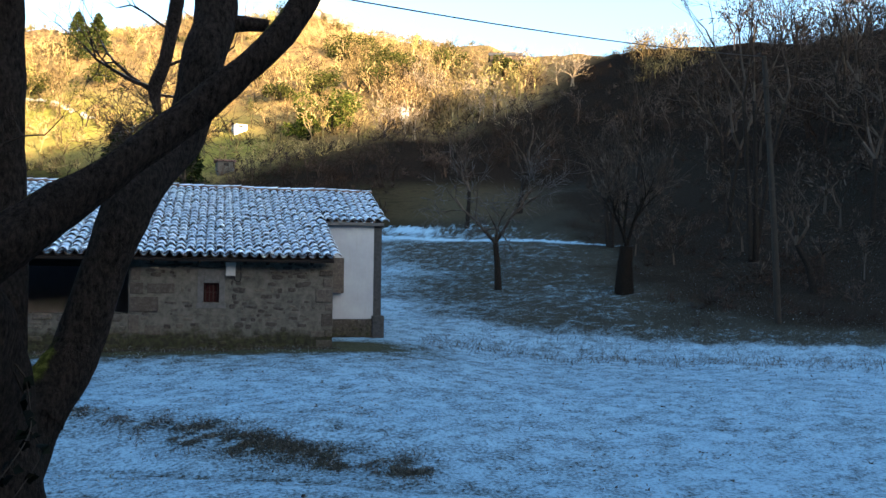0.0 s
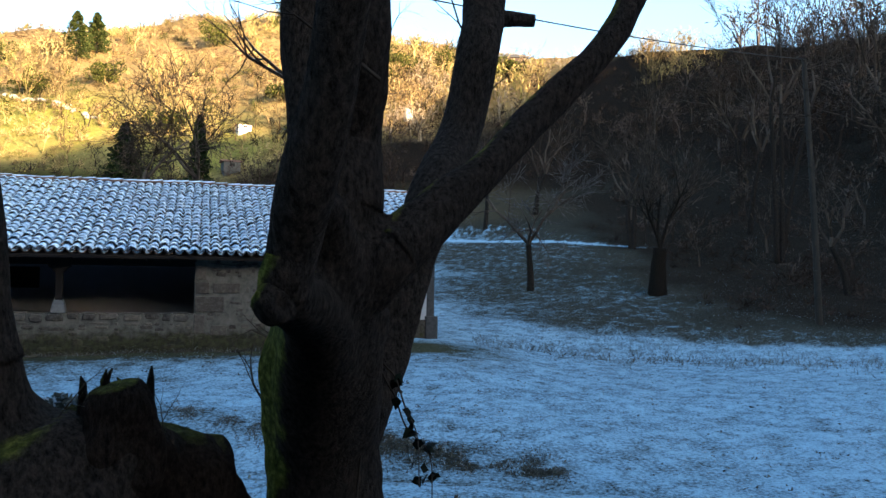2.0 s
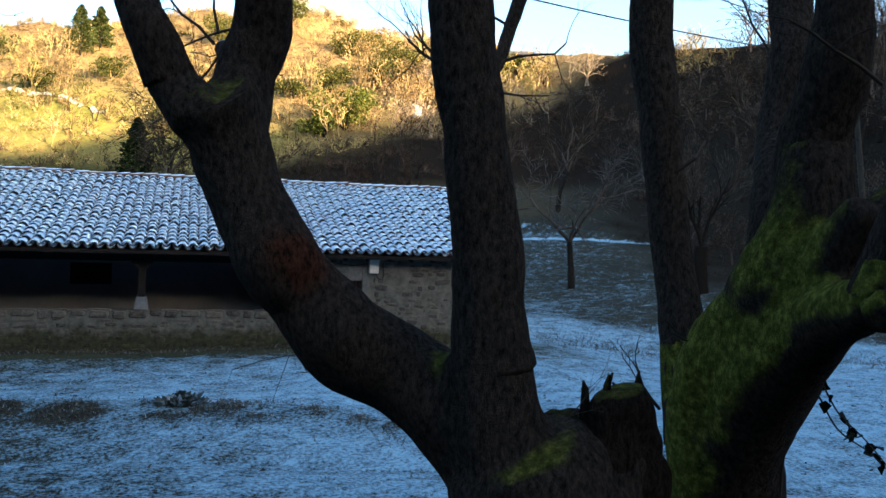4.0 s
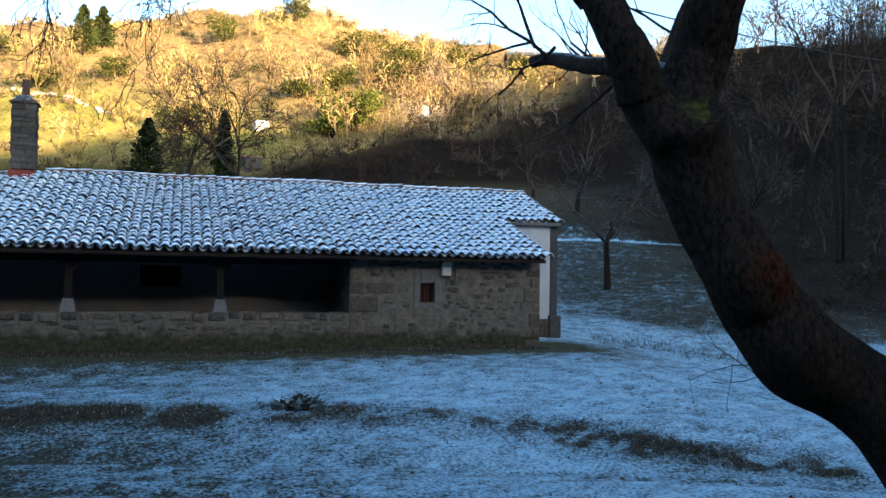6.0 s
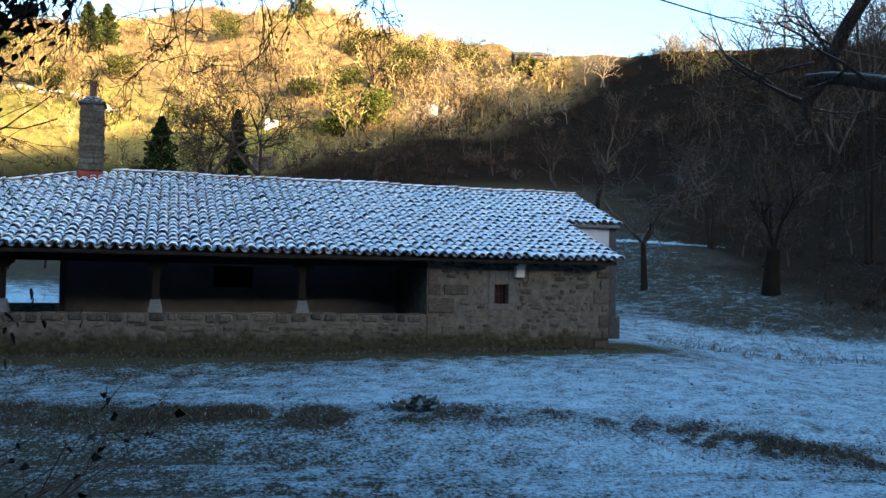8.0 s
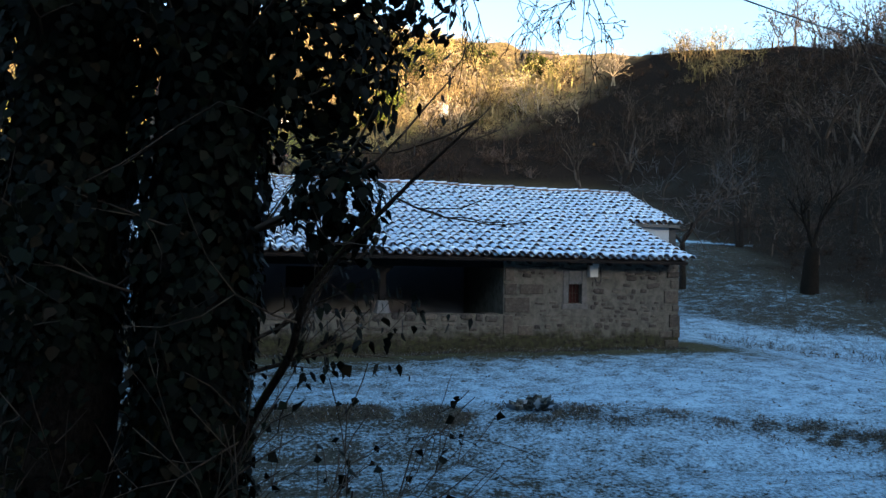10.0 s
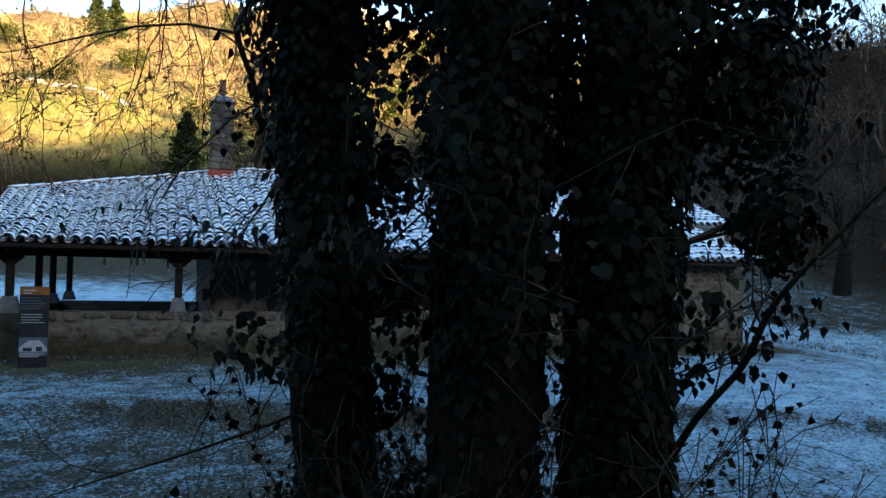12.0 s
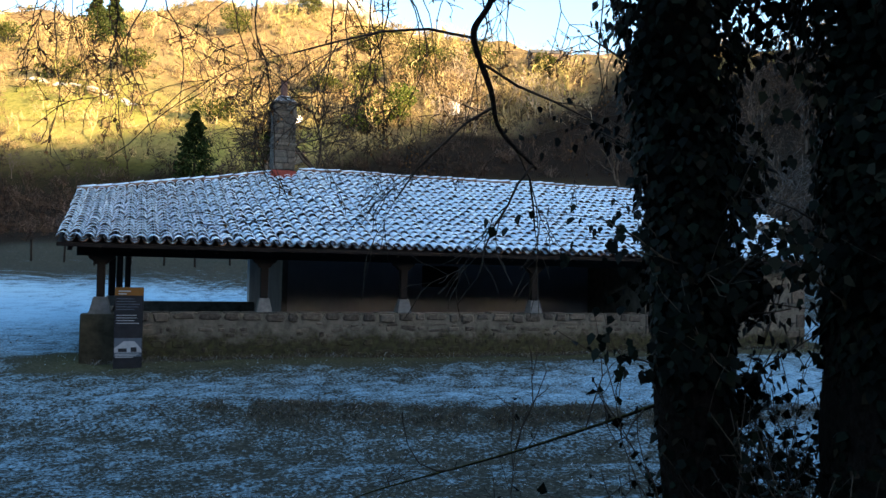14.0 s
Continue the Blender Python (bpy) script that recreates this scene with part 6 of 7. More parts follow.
def evergreen(x, y, h, w, seed, label, mat=None, n=3200):
    ob = empty("evergreen_bush", pose(x, y, gz(x, y)))
    tagged(ob, label, "bush")
    r = rng_of(seed)
    segs = []
    for k in range(6):
        grow(r, (0, 0, -0.2), (r.normal(0, 0.5), r.normal(0, 0.5), 1), h * 0.6, 0.08, 1, segs, 0.5, 0.1, 3)
    v, f = seg_tubes(segs, 5)
    tagged(place("stemwork", mesh_of("stemwork", v, f), M_BARK_FAR, ob), kind="stuff")
    cs = np.stack([r.normal(0, 0.42, 14) * w, r.normal(0, 0.3, 14) * w, r.uniform(0.25, 0.85, 14) * h], -1)
    k = r.integers(0, 14, n)
    g = r.normal(0, 1, (n, 3))
    g /= np.linalg.norm(g, axis=1)[:, None]
    c = cs[k] + g * (r.uniform(0.3, 1, n) ** 0.5 * w * 0.36)[:, None] * np.array([1, 1, 0.9])
    v, f = leaf_fan(r, c, g, 0.24, 0.1)
    tagged(place("leaves", mesh_of("leaves", v, f), mat or M_EVERGREEN, ob), kind="stuff")
    return ob


def template(seed, kind):
    """A unit-high bush or tree of flat slips."""
    r = rng_of(seed)
    segs = []
    if kind == "mound":
        for k in range(44):
            a, e = r.uniform(0, 6.28), r.uniform(0.1, 1.5)
            o = np.array([math.cos(a) * math.cos(e), math.sin(a) * math.cos(e), math.sin(e)])
            q = o * r.uniform(0.25, 0.95) * np.array([0.75, 0.75, 0.9])
            d = o + r.normal(0, 0.55, 3)
            segs.append((q - d * 0.14, q + d * 0.15, r.uniform(0.012, 0.035), 0.006))
        return ribbons(r, segs)
    if kind == "bush":
        for k in range(7):
            a = r.uniform(0, 6.28)
            grow(r, (r.normal(0, 0.14), r.normal(0, 0.14), 0), (math.cos(a) * 0.8, math.sin(a) * 0.8, 0.8), 0.5, 0.013, 2, segs, 0.7, 0.05, 3, 0.22, 0.66, 0.7)
    else:
        q = (r.normal(0, 0.03), r.normal(0, 0.03), 0.28)
        segs.append((np.zeros(3), np.array(q), 0.022, 0.017))
        for k in range(4):
            a = r.uniform(0, 6.28)
            grow(r, q, (math.cos(a) * 0.6, math.sin(a) * 0.6, 1), 0.40, 0.011, 2, segs, 0.62, 0.08, 4, 0.16, 0.62, 0.62)
    segs = [s for s in segs if s[2] > 0.0055 or r.random() < 0.38]
    return ribbons(r, [(a, b, max(p, 0.0085), max(q, 0.006)) for a, b, p, q in segs])


def scatter(name, mat, label, n, ulim, vlim, size, seed, kinds=("bush", "tree"), share=0.25, keep=None, turn=1.0):
    r = rng_of(seed)
    temps = [(k, template(seed * 10 + i, k)) for i, k in enumerate([kinds[0]] * 6 + [kinds[-1]] * 5)]
    heap = Heap()
    tones = []
    made = 0
    while made < n:
        u, v = r.uniform(*ulim), r.uniform(*vlim)
        x, y = xy_of(u, v)
        if keep is not None and not keep(u, v, r):
            made += 0.15
            continue
        tree = r.random() < share
        k = r.integers(6, 11) if tree else r.integers(0, 6)
        h = r.uniform(*size) * (1.7 if tree else 1.0)
        if 2 < u < 24 and v > 118 - 1.2 * (u - 2):
            h *= 0.5
        tv, tf = temps[k][1]
        a = r.uniform(0, 6.28)
        c, s = math.cos(a), math.sin(a)
        wide = h * r.uniform(0.75, 1.3)
        q = np.stack([(tv[:, 0] * c - tv[:, 1] * s) * wide + x, (tv[:, 0] * s + tv[:, 1] * c) * wide + y, tv[:, 2] * h + gz(x, y) - 0.1], -1)
        heap.add(q, tf)
        tones.append(np.full(len(tv), np.clip(r.uniform(0, 1) + 0.2 * math.sin(u * 0.3 + v * 0.17), 0, 1)))
        made += 1
    me = heap.mesh(name)
    at = me.attributes.new("tone", "FLOAT", "POINT")
    at.data.foreach_set("value", np.concatenate(tones).astype(np.float32))
    ob = place(name, me, mat)
    tagged(ob, label, "woodland", kind="stuff")
    return ob


def hut(name, x, y, w, d, h, turn, wall, roofmat, label, pitch=0.35, windows=1):
    ob = empty(name, pose(x, y, gz(x, y), 0, 0, turn))
    tagged(ob, label, "hut")
    part("wall", box_bm(-w / 2, w / 2, -d / 2, d / 2, -1.5, h), wall, ob)
    bm = bmesh.new()
    o = 0.2
    z1 = h + pitch * d / 2
    vs = [bm.verts.new(p) for p in ((-w / 2 - o, -d / 2 - o, h - 0.05), (w / 2 + o, -d / 2 - o, h - 0.05), (w / 2 + o, 0, z1), (-w / 2 - o, 0, z1), (-w / 2 - o, d / 2 + o, h - 0.05), (w / 2 + o, d / 2 + o, h - 0.05))]
    for f in ((0, 1, 2, 3), (3, 2, 5, 4), (0, 3, 4), (1, 5, 2), (0, 4, 5, 1)):
        bm.faces.new([vs[i] for i in f])
    part("roof", bm, roofmat, ob)
    for k in range(windows):
        x0 = -w / 2 + w * (k + 0.5) / windows
        part("window", box_bm(x0 - 0.25, x0 + 0.25, -d / 2 - 0.03, -d / 2, h * 0.4, h * 0.75), M_GLASSDARK, ob)
    return ob


bare_tree("meadow_tree", 8.95, 13.1, 6.6, 301, M_BARK_FAR, "small bare tree with a bowed stem in the frosted meadow", 0.8, 1, 0.135, 0.30, 4, 6, 0.05, lean=(-0.06, 0.03), twig=M_TWIG_RIMED)
bare_tree("pollard_tree", 13.75, 10.75, 6.5, 302, M_BARK_DARK, "stout pollarded tree with thin upright shoots", 0.38, 1, 0.33, 0.30, 4, 7, 0.22, limb=0.26)
bare_tree("tall_tree", 22.2, 13.9, 15.5, 303, M_BARK_FAR, "tall bare tree standing above the slope", 0.4, 3, 0.11, 0.5, 4, 4, 0.2, "bare trees on the slope")
for k, (px, py, ph, ps) in enumerate(((26.5, 11.0, 11, 0.5), (30.5, 13.5, 12, 0.55), (24.5, 19.5, 13, 0.45), (18.4, 21.5, 8, 0.6), (33, 19, 13, 0.5), (36, 24, 12, 0.5), (20.2, 7.0, 5.5, 0.6), (29, 27, 10, 0.5), (12.5, 30, 7, 0.5), (17.0, 33, 8, 0.4), (26, 33, 10, 0.4))):
    bare_tree("slope_tree", px, py, ph, 310 + k, M_BARK_FAR, "bare tree on the shaded slope", ps, 1 + k % 2, 0.13, 0.35, 4, 4, 0.1, "bare trees on the slope")
bare_tree("spreading_tree", -10.0, 38.6, 13.0, 330, M_BARK_FAR, "broad bare tree behind the chapel", 1.0, 1, 0.22, 0.26, 4, 7, 0.05, "broad trees behind the chapel", least=0.017)
bare_tree("spreading_tree", -5.6, 40.0, 12.6, 331, M_BARK_FAR, "broad bare tree behind the chapel", 0.95, 1, 0.2, 0.28, 4, 7, 0.05, "broad trees behind the chapel", least=0.017)
conifer(-12.1, 63.9, 7.4, 2.6, 340, "dark pointed conifer below the sunlit hill", group="pointed conifers")
conifer(-5.3, 61.0, 8.4, 1.5, 341, "slim dark conifer below the sunlit hill", group="pointed conifers")
conifer(-23.2, 112.0, 7.2, 3.0, 342, "pine on the sunlit hill", M_PINE, "hilltop pines")
conifer(-20.9, 115.5, 6.4, 2.6, 343, "pine on the sunlit hill", M_PINE, "hilltop pines")
evergreen(9.4, 74.5, 4.6, 3.4, 345, "bright evergreen bush at the foot of the hill", M_BRIGHTGREEN, 4500)
evergreen(6.8, 73.0, 3.0, 2.2, 346, "bright evergreen bush at the foot of the hill", M_BRIGHTGREEN)
for k, (u, v, h) in enumerate(((-8, 110, 4), (2, 118, 4.5), (-14, 124, 4), (-30, 96, 3), (-52, 108, 3.2), (-18, 104, 3), (-12, 128, 4), (-7, 113, 5), (-4, 115, 4), (-14, 108, 3.5), (-34, 128, 4), (-44, 112, 3), (-24, 134, 4), (10, 108, 3), (-66, 124, 3.5))):
    px, py = xy_of(u, v)
    evergreen(px, py, h, h * 0.75, 360 + k, "olive green bush on the sunlit hill", None, 1900)
scatter("hillside_scrub", M_TWIG_GOLD, "leafless golden scrub and birches on the sunlit hill", 1150, (-85, 24), (84, 150), (0.6, 2.0), 401, share=0.45, keep=lambda u, v, r: v > shade_line(u) and r.random() < 0.6 + 0.5 * (u > -25) + 0.35 * math.sin(u * 0.21 + v * 0.13))
scatter("hill_wood", M_TWIG_GOLD, "leafless golden wood of small trees on the sunlit hill", 480, (-60, 15), (90, 134), (1.7, 3.3), 411, share=0.9, keep=lambda u, v, r: shade_line(u) < v < 130 - 1.3 * max(u, 0) and r.random() < 0.12 + 0.75 * (u > -12) + 0.3 * math.sin(u * 0.4 + v * 0.2))
scatter("crest_scrub", M_TWIG_GOLD, "low leafless scrub along the crest of the hill", 420, (-30, 26), (112, 150), (0.5, 1.5), 416, share=0.4, keep=lambda u, v, r: v > 122 - 0.9 * max(u, 0))
scatter("brow_wood", M_TWIG_GOLD, "russet leafless thicket on the brow of the spur", 110, (23, 31), (86, 102), (1.1, 2.0), 412, share=0.6)
scatter("brow_trees", M_TWIG_BROWN, "thin bare trees standing along the brow of the spur", 62, (33, 72), (78, 100), (2.2, 4.6), 413, share=0.95)
scatter("hedgerows", M_EVERGREEN, "dark hedges along the terraces of the sunlit hill", 300, (-85, 8), (96, 140), (0.5, 1.5), 414, kinds=("mound", "mound"), share=0.0, keep=lambda u, v, r: abs((v + 0.12 * u + 2 * math.sin(u * 0.16)) % 11 - 5.5) < 0.7 and math.sin(u * 0.3 + v) > -0.3)
# dark shrubs that also paint shadow between the golden trees
scatter("shaded_thicket", M_TWIG_SHADED, "leafless thicket coloured dark, as shadow between the golden trees", 170, (-50, 14), (92, 132), (1.0, 2.4), 415, share=0.35, keep=lambda u, v, r: v > shade_line(u) and math.sin(u * 0.37 + 2) + math.sin(v * 0.31 + u * 0.1) > 0.5)
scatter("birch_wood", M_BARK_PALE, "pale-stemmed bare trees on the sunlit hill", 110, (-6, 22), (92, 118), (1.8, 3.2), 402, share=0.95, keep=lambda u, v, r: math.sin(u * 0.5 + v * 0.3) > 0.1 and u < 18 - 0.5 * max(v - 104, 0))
# where the hill lies in shade, the scrub takes the darker twig colour
scatter("valley_scrub", M_TWIG_SHADED, "leafless scrub at the foot of the hill, coloured dark for shade", 560, (-60, 32), (54, 106), (1.0, 2.6), 403, share=0.3, keep=lambda u, v, r: v < shade_line(u) and (v > 78 or (u < 0 and v > 68) or u < -14) and v < 100 - 1.1 * max(u - 6, 0))
scatter("slope_wood", M_TWIG_SHADED, "dark leafless wood on the shaded slope", 850, (8, 75), (44, 104), (1.2, 2.8), 404, share=0.3, keep=lambda u, v, r: u > 34 - 0.30 * (v - 30) and u < 0.62 * v + 26 and (v < 84 or u > 36))
scatter("slope_brush", M_TWIG_SHADED, "thorny brush along the foot of the slope", 280, (12, 45), (32, 56), (0.5, 1.6), 405, share=0.05, keep=lambda u, v, r: u + 0.5 * (v - 34) > 20)
scatter("bank_saplings", M_TWIG_BROWN, "thin bare saplings on the shaded bank", 110, (15, 46), (30, 56), (1.0, 2.3), 416, share=0.75, keep=lambda u, v, r: u + 0.5 * (v - 34) > 20)
scatter("heath", M_TWIG_GOLD, "low dry heath and bramble on the sunlit hill", 3000, (-85, 28), (84, 152), (0.4, 1.6), 406, kinds=("mound", "mound"), share=0.0, keep=lambda u, v, r: v > shade_line(u) - 2 and r.random() < 0.45 + 0.75 * math.sin(u * 0.17 + v * 0.21) * math.sin(v * 0.33))
scatter("olive_thicket", M_EVERGREEN, "olive green gorse on the sunlit hill", 420, (-100, 30), (84, 160), (0.6, 2.0), 407, kinds=("mound", "mound"), share=0.0, keep=lambda u, v, r: math.sin(u * 0.23 + 1) + math.sin(v * 0.19) > 0.5)
scatter("foot_scrub", M_TWIG_SHADED, "bramble at the foot of the hill, coloured dark for shade", 1500, (-80, 30), (50, 106), (0.3, 1.4), 409, kinds=("mound", "mound"), share=0.0, keep=lambda u, v, r: v < shade_line(u) + 1 and (v > 78 or (u < 0 and v > 58) or u < -13))
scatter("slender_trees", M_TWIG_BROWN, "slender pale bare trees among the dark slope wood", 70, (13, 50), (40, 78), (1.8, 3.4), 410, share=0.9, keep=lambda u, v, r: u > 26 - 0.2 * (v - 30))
scatter("bramble_bank", M_TWIG_SHADED, "dark bramble mounds on the shaded slope", 1200, (6, 60), (30, 90), (0.25, 0.9), 408, kinds=("mound", "mound"), share=0.0, keep=lambda u, v, r: u > 12 + 0.05 * v and not 47.6 < v < 50.5)
hut("white_hut", -0.6, 78.0, 1.5, 1.5, 0.65, 12, M_HUT, M_HUTROOF, "low white hut on the sunlit terrace", 0.1)
hut("small_white_shed", 18.5, 76.8, 0.9, 0.9, 1.3, 0, M_HUT, M_HUT, "tiny white shed among bare trees", 0.3, 0)
hut("stone_hut", -2.2, 68.5, 1.7, 1.7, 0.9, 8, M_GREY_STONE, M_HUTROOF, "small stone hut with one window at the hill's foot", 0.3)
hut("far_barn", 33.0, 82.0, 4.0, 3.2, 2.2, -15, M_HUTDARK, M_GREY_STONE, "barn with a pale roof among the trees", 0.5, 0)


# ---- pole, wire, rock, fence, grass ----
def build_pole():
    x, y = 16.25, 3.95
    ob = empty("utility_pole", pose(x, y, gz(x, y)))
    tagged(ob, "weathered utility pole carrying one cable", "pole")
    v, f = tube(spline([(0, 0, -0.4, 0.125), (0.03, 0.3, 4, 0.105), (0.08, 0.86, 9.75, 0.085)], 8), 12, 0.04, 3)
    place("shaft", smooth(mesh_of("shaft", v, f)), M_POLE, ob)
    for k in range(9):
        z = 0.9 + k * 0.95
        part("step_notch", box_bm(-0.12, 0.12, -0.135 + 0.086 * z, -0.03 + 0.086 * z, z, z + 0.04, 0.01), M_POLE, ob)
    part("cap", box_bm(-0.13, 0.13, 0.73, 0.99, 9.72, 9.8, 0.02), M_IRON, ob)
    w = empty("overhead_cable", pose(x, y, 0))
    tagged(w, "black overhead cable slung from the pole", "cable")
    a, b = Vector((0.08, 0.8, 10.1)), Vector((-23.19, -11.34, 7.25))
    rows = []
    for k in range(25):
        t = k / 24
        p = a.lerp(b, t)
        rows.append((p.x, p.y, p.z - 1.2 * t * (1 - t), 0.018))
    v, f = tube(rows, 5)
    place("cable", mesh_of("cable", v, f), M_CABLE, w)


def build_rock():
    u, v = -20.5, 143
    x, y = xy_of(u, v)
    ob = empty("limestone_outcrop", pose(x, y, gz(x, y) - 1.3))
    tagged(ob, "pale limestone outcrop on the hill crest", "rock")
    r = rng_of(6)
    for k, (dx, dz, s) in enumerate(((-2.5, 1.0, 2.6), (0.5, 1.4, 3.0), (3.5, 0.4, 2.4), (5.5, -0.6, 1.8))):
        bm = bmesh.new()
        bmesh.ops.create_icosphere(bm, subdivisions=3, radius=1)
        for w in bm.verts:
            c = w.co.copy()
            w.co = Vector((c.x * s * 1.2, c.y * s, c.z * s * 0.8)) * (1 + 0.45 * noise.noise(c * 1.7 + Vector((k * 5, 0, 0))) + 0.2 * noise.noise(c * 5)) + Vector((dx, 0, dz))
        part("boulder", bm, M_ROCK, ob)


def build_fence():
    r = rng_of(14)
    me = None
    for k in range(14):
        u, v = -34 + k * 1.7, 44.5 + r.normal(0, 0.2)
        x, y = xy_of(u, v)
        ob = empty("fence_post", pose(x, y, gz(x, y), r.normal(0, 3), r.normal(0, 3), 0))
        tagged(ob, "short dark wooden fence post in the frosted field", "fence post", group="field fence posts")
        if me is None:
            v2, f2 = tube([(0, 0, -0.2, 0.06), (0, 0, 0.6, 0.055), (0, 0, 1.15, 0.05)], 7)
            me = mesh_of("stake", v2, f2)
            me.materials.append(M_WOOD)
        new("stake", me).parent = ob


def blades(name, mat, label, n, seed, where, size, width=0.006):
    """Many single blades and stalks in one sheet."""
    r = rng_of(seed)
    us, vs, hs = where(r, n)
    x, y = xy_of(us, vs)
    z = ground_z(x, y)
    h = size[0] + (size[1] - size[0]) * r.random(len(x)) ** 2
    h = h * hs
    a = r.uniform(0, 6.28, len(x))
    lean = r.uniform(0.2, 1.1, len(x))
    d = np.stack([np.cos(a) * lean, np.sin(a) * lean, np.ones(len(x))], -1)
    d /= np.linalg.norm(d, axis=1)[:, None]
    b = r.uniform(0, 6.28, len(x))
    w = np.stack([np.cos(b), np.sin(b), np.zeros(len(x))], -1) * width * r.uniform(0.6, 1.6, len(x))[:, None]
    p = np.stack([x, y, z - 0.01], -1)
    m = p + d * (h * 0.55)[:, None]
    d2 = d + np.stack([np.cos(a) * 0.6, np.sin(a) * 0.6, np.full(len(x), -0.35)], -1)
    t = m + d2 * (h * 0.5)[:, None]
    v = np.stack([p - w, p + w, m + w * 0.7, m - w * 0.7, t], 1).reshape(-1, 3)
    k = (np.arange(len(x)) * 5)[:, None]
    me = bpy.data.meshes.new(name)
    q = (k + np.array([0, 1, 2, 3])[None])
    e = (k + np.array([3, 2, 4, 4])[None])[:, :3]
    me.vertices.add(len(v))
    me.vertices.foreach_set("co", v.astype(np.float32).ravel())
    loops = np.concatenate([q, e], 1).astype(np.int32)
    me.loops.add(loops.size)
    me.loops.foreach_set("vertex_index", loops.ravel())
    start = (np.arange(len(x)) * 7)[:, None] + np.array([0, 4])[None]
    me.polygons.add(2 * len(x))
    me.polygons.foreach_set("loop_start", start.ravel().astype(np.int32))
    me.update(calc_edges=True)
    ob = place(name, me, mat)
    tagged(ob, label, "grass", kind="stuff")


def on_strip(r, n):
    u = r.uniform(-12.5, 6.2, n)
    v = strip_line(u) + r.normal(0, 0.36, n)
    x, y = xy_of(u, v)
    k = waves(x, y, 1.1, 8) + 2.6 * lump(x, y) + r.normal(0, 0.08, n) > 0.03
    return u[k], v[k], 0.6 + 0.6 * r.random(k.sum())


def on_meadow(r, n):
    v = 9 + 24 * r.random(n) ** 1.5
    u = r.uniform(-19, 24, n)
    x, y = xy_of(u, v)
    ok = ~((y > -0.1) & (x < 2.0) & (x > -18)) & (np.abs(v - rut_lines(u)[0]) > 0.2) & (np.abs(v - rut_lines(u)[1]) > 0.2)
    return u[ok], v[ok], 0.4 + np.clip(waves(x, y, 1.6, 12)[ok] + 0.4, 0, 1.2)


def on_tufts(r, n):
    m = n // 9
    v = 9 + 24 * r.random(m) ** 1.3
    u = r.uniform(-18, 26, m)
    u, v = np.repeat(u, 9) + r.normal(0, 0.025, m * 9), np.repeat(v, 9) + r.normal(0, 0.025, m * 9)
    x, y = xy_of(u, v)
    ok = ~((y > -0.3) & (x < 2.4) & (x > -18.6)) & (np.abs(v - rut_lines(u)[0]) > 0.2)
    return u[ok], v[ok], 0.5 + r.random(ok.sum())


def on_weeds(r, n):
    u = r.uniform(5, 24, n)
    v = 26.3 - 0.05 * u + r.normal(0, 0.9, n)
    return u, v, np.ones(n)


def on_wall_foot(r, n):
    x = r.uniform(-17.8, 0.2, n)
    y = -0.05 - np.abs(r.normal(0, 0.10, n))
    u, v = uv_of(x, y)
    return u, v, 0.6 + 0.5 * r.random(n)


def on_bank(r, n):
    u, v = r.uniform(6, 34, n), r.uniform(28, 49, n)
    x, y = xy_of(u, v)
    ok = (waves(x, y, 0.9, 51) + 1.6 * lump(x, y) > -0.12) & (u > 6 + 0.35 * (38 - v) * (v < 38))
    return u[ok], v[ok], 0.5 + r.random(ok.sum())


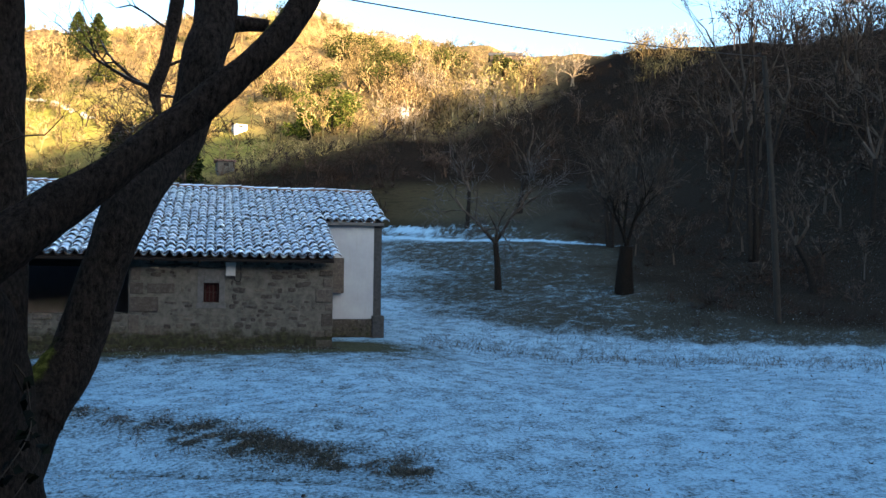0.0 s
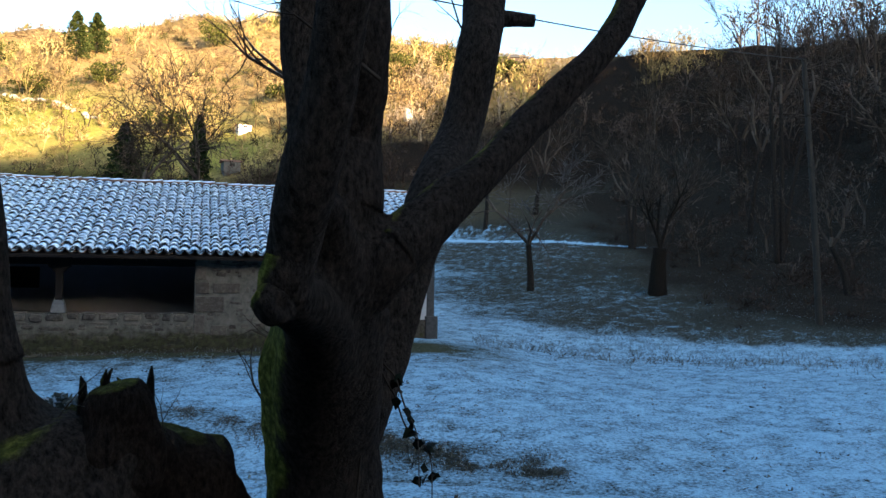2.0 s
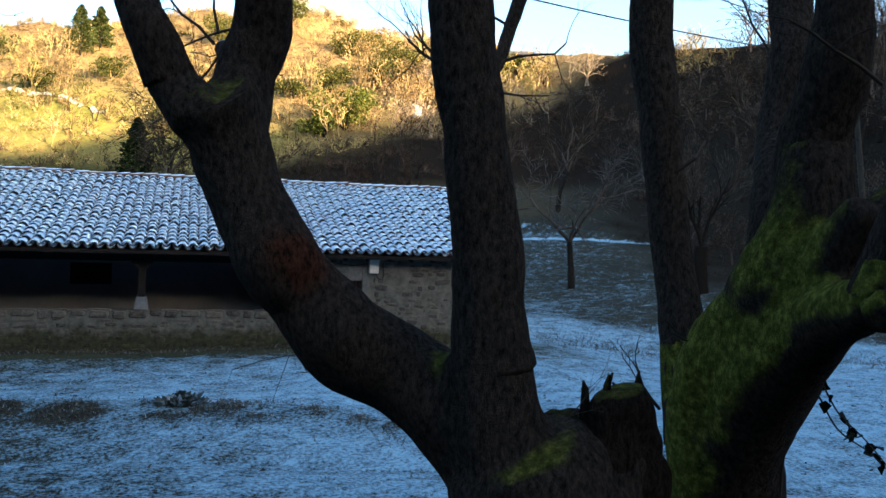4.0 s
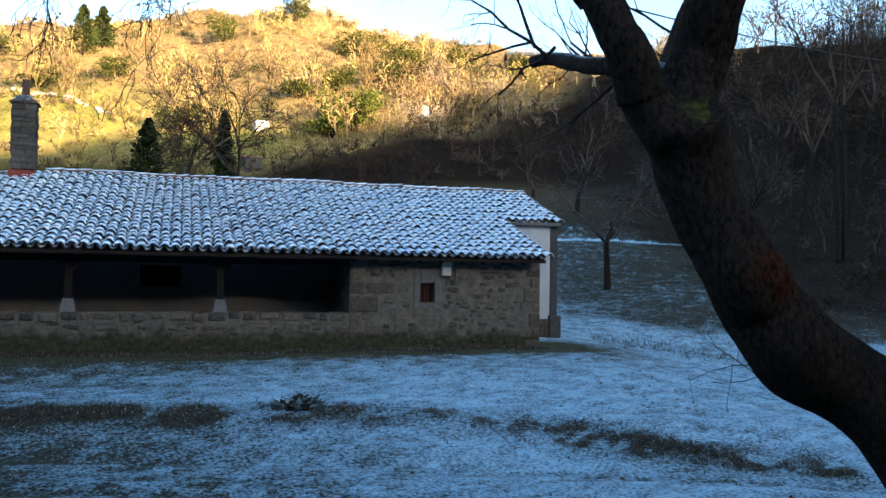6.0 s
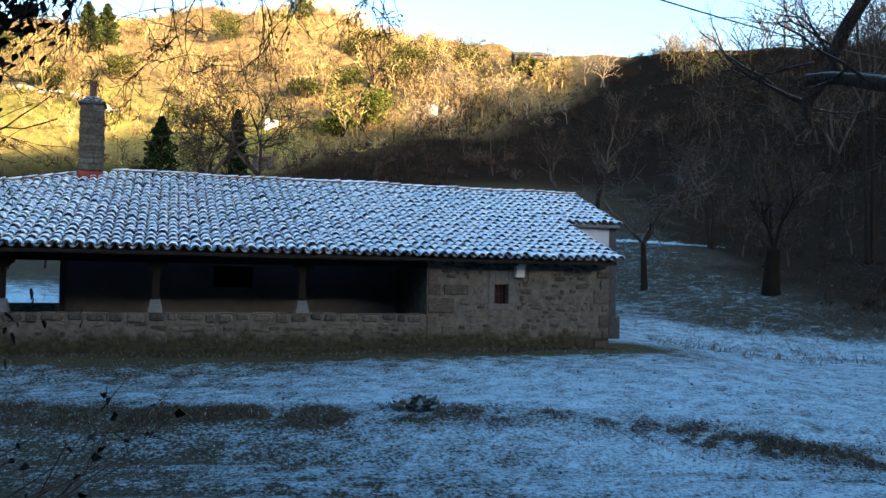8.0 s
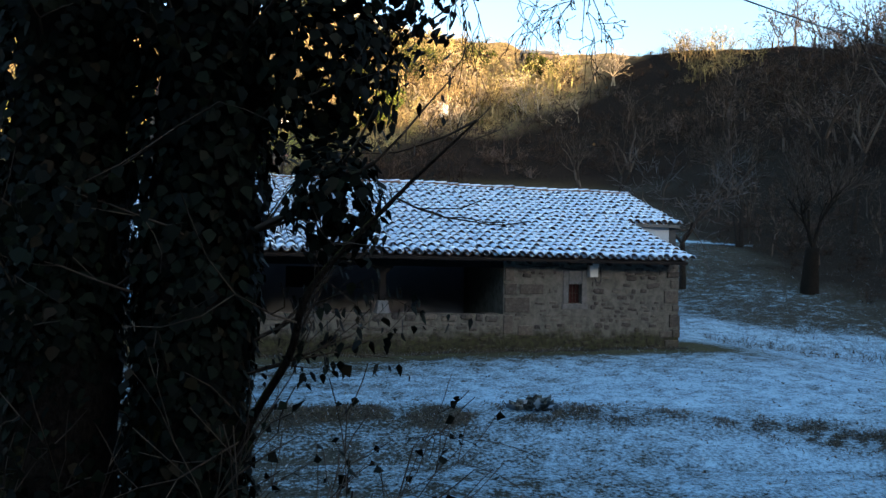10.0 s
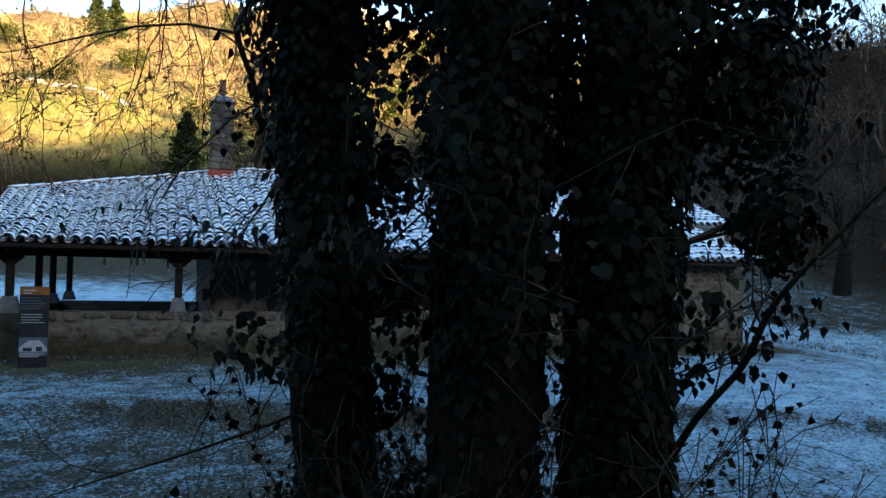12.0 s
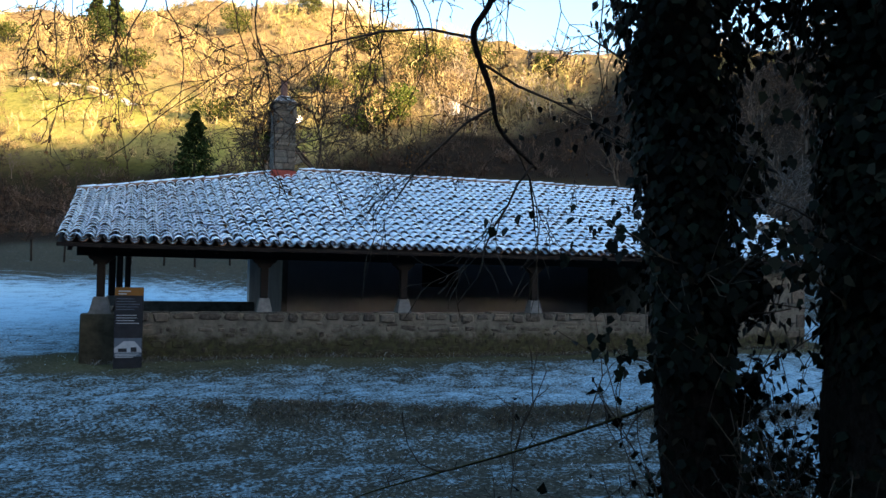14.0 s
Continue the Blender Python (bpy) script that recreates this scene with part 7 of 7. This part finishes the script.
def build_weed():
    x, y = -6.99, -6.37
    ob = empty("frosted_weed", pose(x, y, gz(x, y)))
    tagged(ob, "clump of broad frosted weed leaves on the lip", "weed")
    r = rng_of(91)
    n = 150
    a = r.uniform(0, 6.28, n)
    d = r.uniform(0, 1, n) ** 0.6
    c = np.stack([np.cos(a) * d * 0.42, np.sin(a) * d * 0.28, r.uniform(0.0, 0.16, n) * (1.1 - d)], -1)
    v, f = leaf_fan(r, c, np.stack([np.cos(a), np.sin(a), np.full(n, 0.9)], -1), 0.15, 0.5)
    tagged(place("leaves", mesh_of("leaves", v, f), M_WEED, ob, "rimed dull green leaves"), kind="stuff")


def build_terrace_wall():
    ob = empty("terrace_wall")
    tagged(ob, "tumbled pale dry-stone terrace wall on the sunlit hill", "stone wall")
    r = rng_of(92)
    meshes = []
    for k in range(6):
        v, f = stone_mesh("terrace_stone", 1, 1, 1, 700 + k)
        meshes.append(mesh_of("terrace_stone", v, f))
        meshes[-1].materials.append(M_ROCK)
    for k in range(120):
        u = -55.5 + 15.5 * k / 120 + r.normal(0, 0.2)
        if math.sin(u * 1.3) > 0.75:
            continue
        v = 107.8 - 8.0 * k / 120 + r.normal(0, 0.25)
        x, y = xy_of(u, v)
        o = new("terrace_stone", meshes[k % 6])
        o.parent = ob
        s = r.uniform(0.2, 0.48)
        o.matrix_basis = pose(x, y, gz(x, y) + s * 0.25, 0, r.normal(0, 8), r.normal(0, 12)) @ Matrix.Diagonal((s * 1.3, s * 0.5, s * 0.8, 1))


build_weed()
build_terrace_wall()
build_pole()
build_rock()
build_fence()
blades("dead_grass_strip", M_DRYGRASS, "dead brown grass along the lip of the track", 30000, 501, on_strip, (0.03, 0.10), 0.007)
blades("frosted_grass", M_FROSTGRASS, "short rime-covered grass of the meadow", 48000, 502, on_meadow, (0.015, 0.055), 0.010)
blades("dark_tussocks", M_DRYGRASS, "small dark grass tufts standing out of the rime", 10000, 505, on_tufts, (0.02, 0.06), 0.013)
blades("dry_weeds", M_DRYGRASS, "thin dry weed stalks at the edge of the meadow", 3600, 503, on_weeds, (0.06, 0.36), 0.006)
blades("bank_grass", M_BANKGRASS, "rough dead grass on the shaded bank", 42000, 506, on_bank, (0.03, 0.13), 0.008)
blades("wall_foot_grass", M_DRYGRASS, "grass and weeds at the foot of the wall", 6000, 504, on_wall_foot, (0.06, 0.22), 0.006)
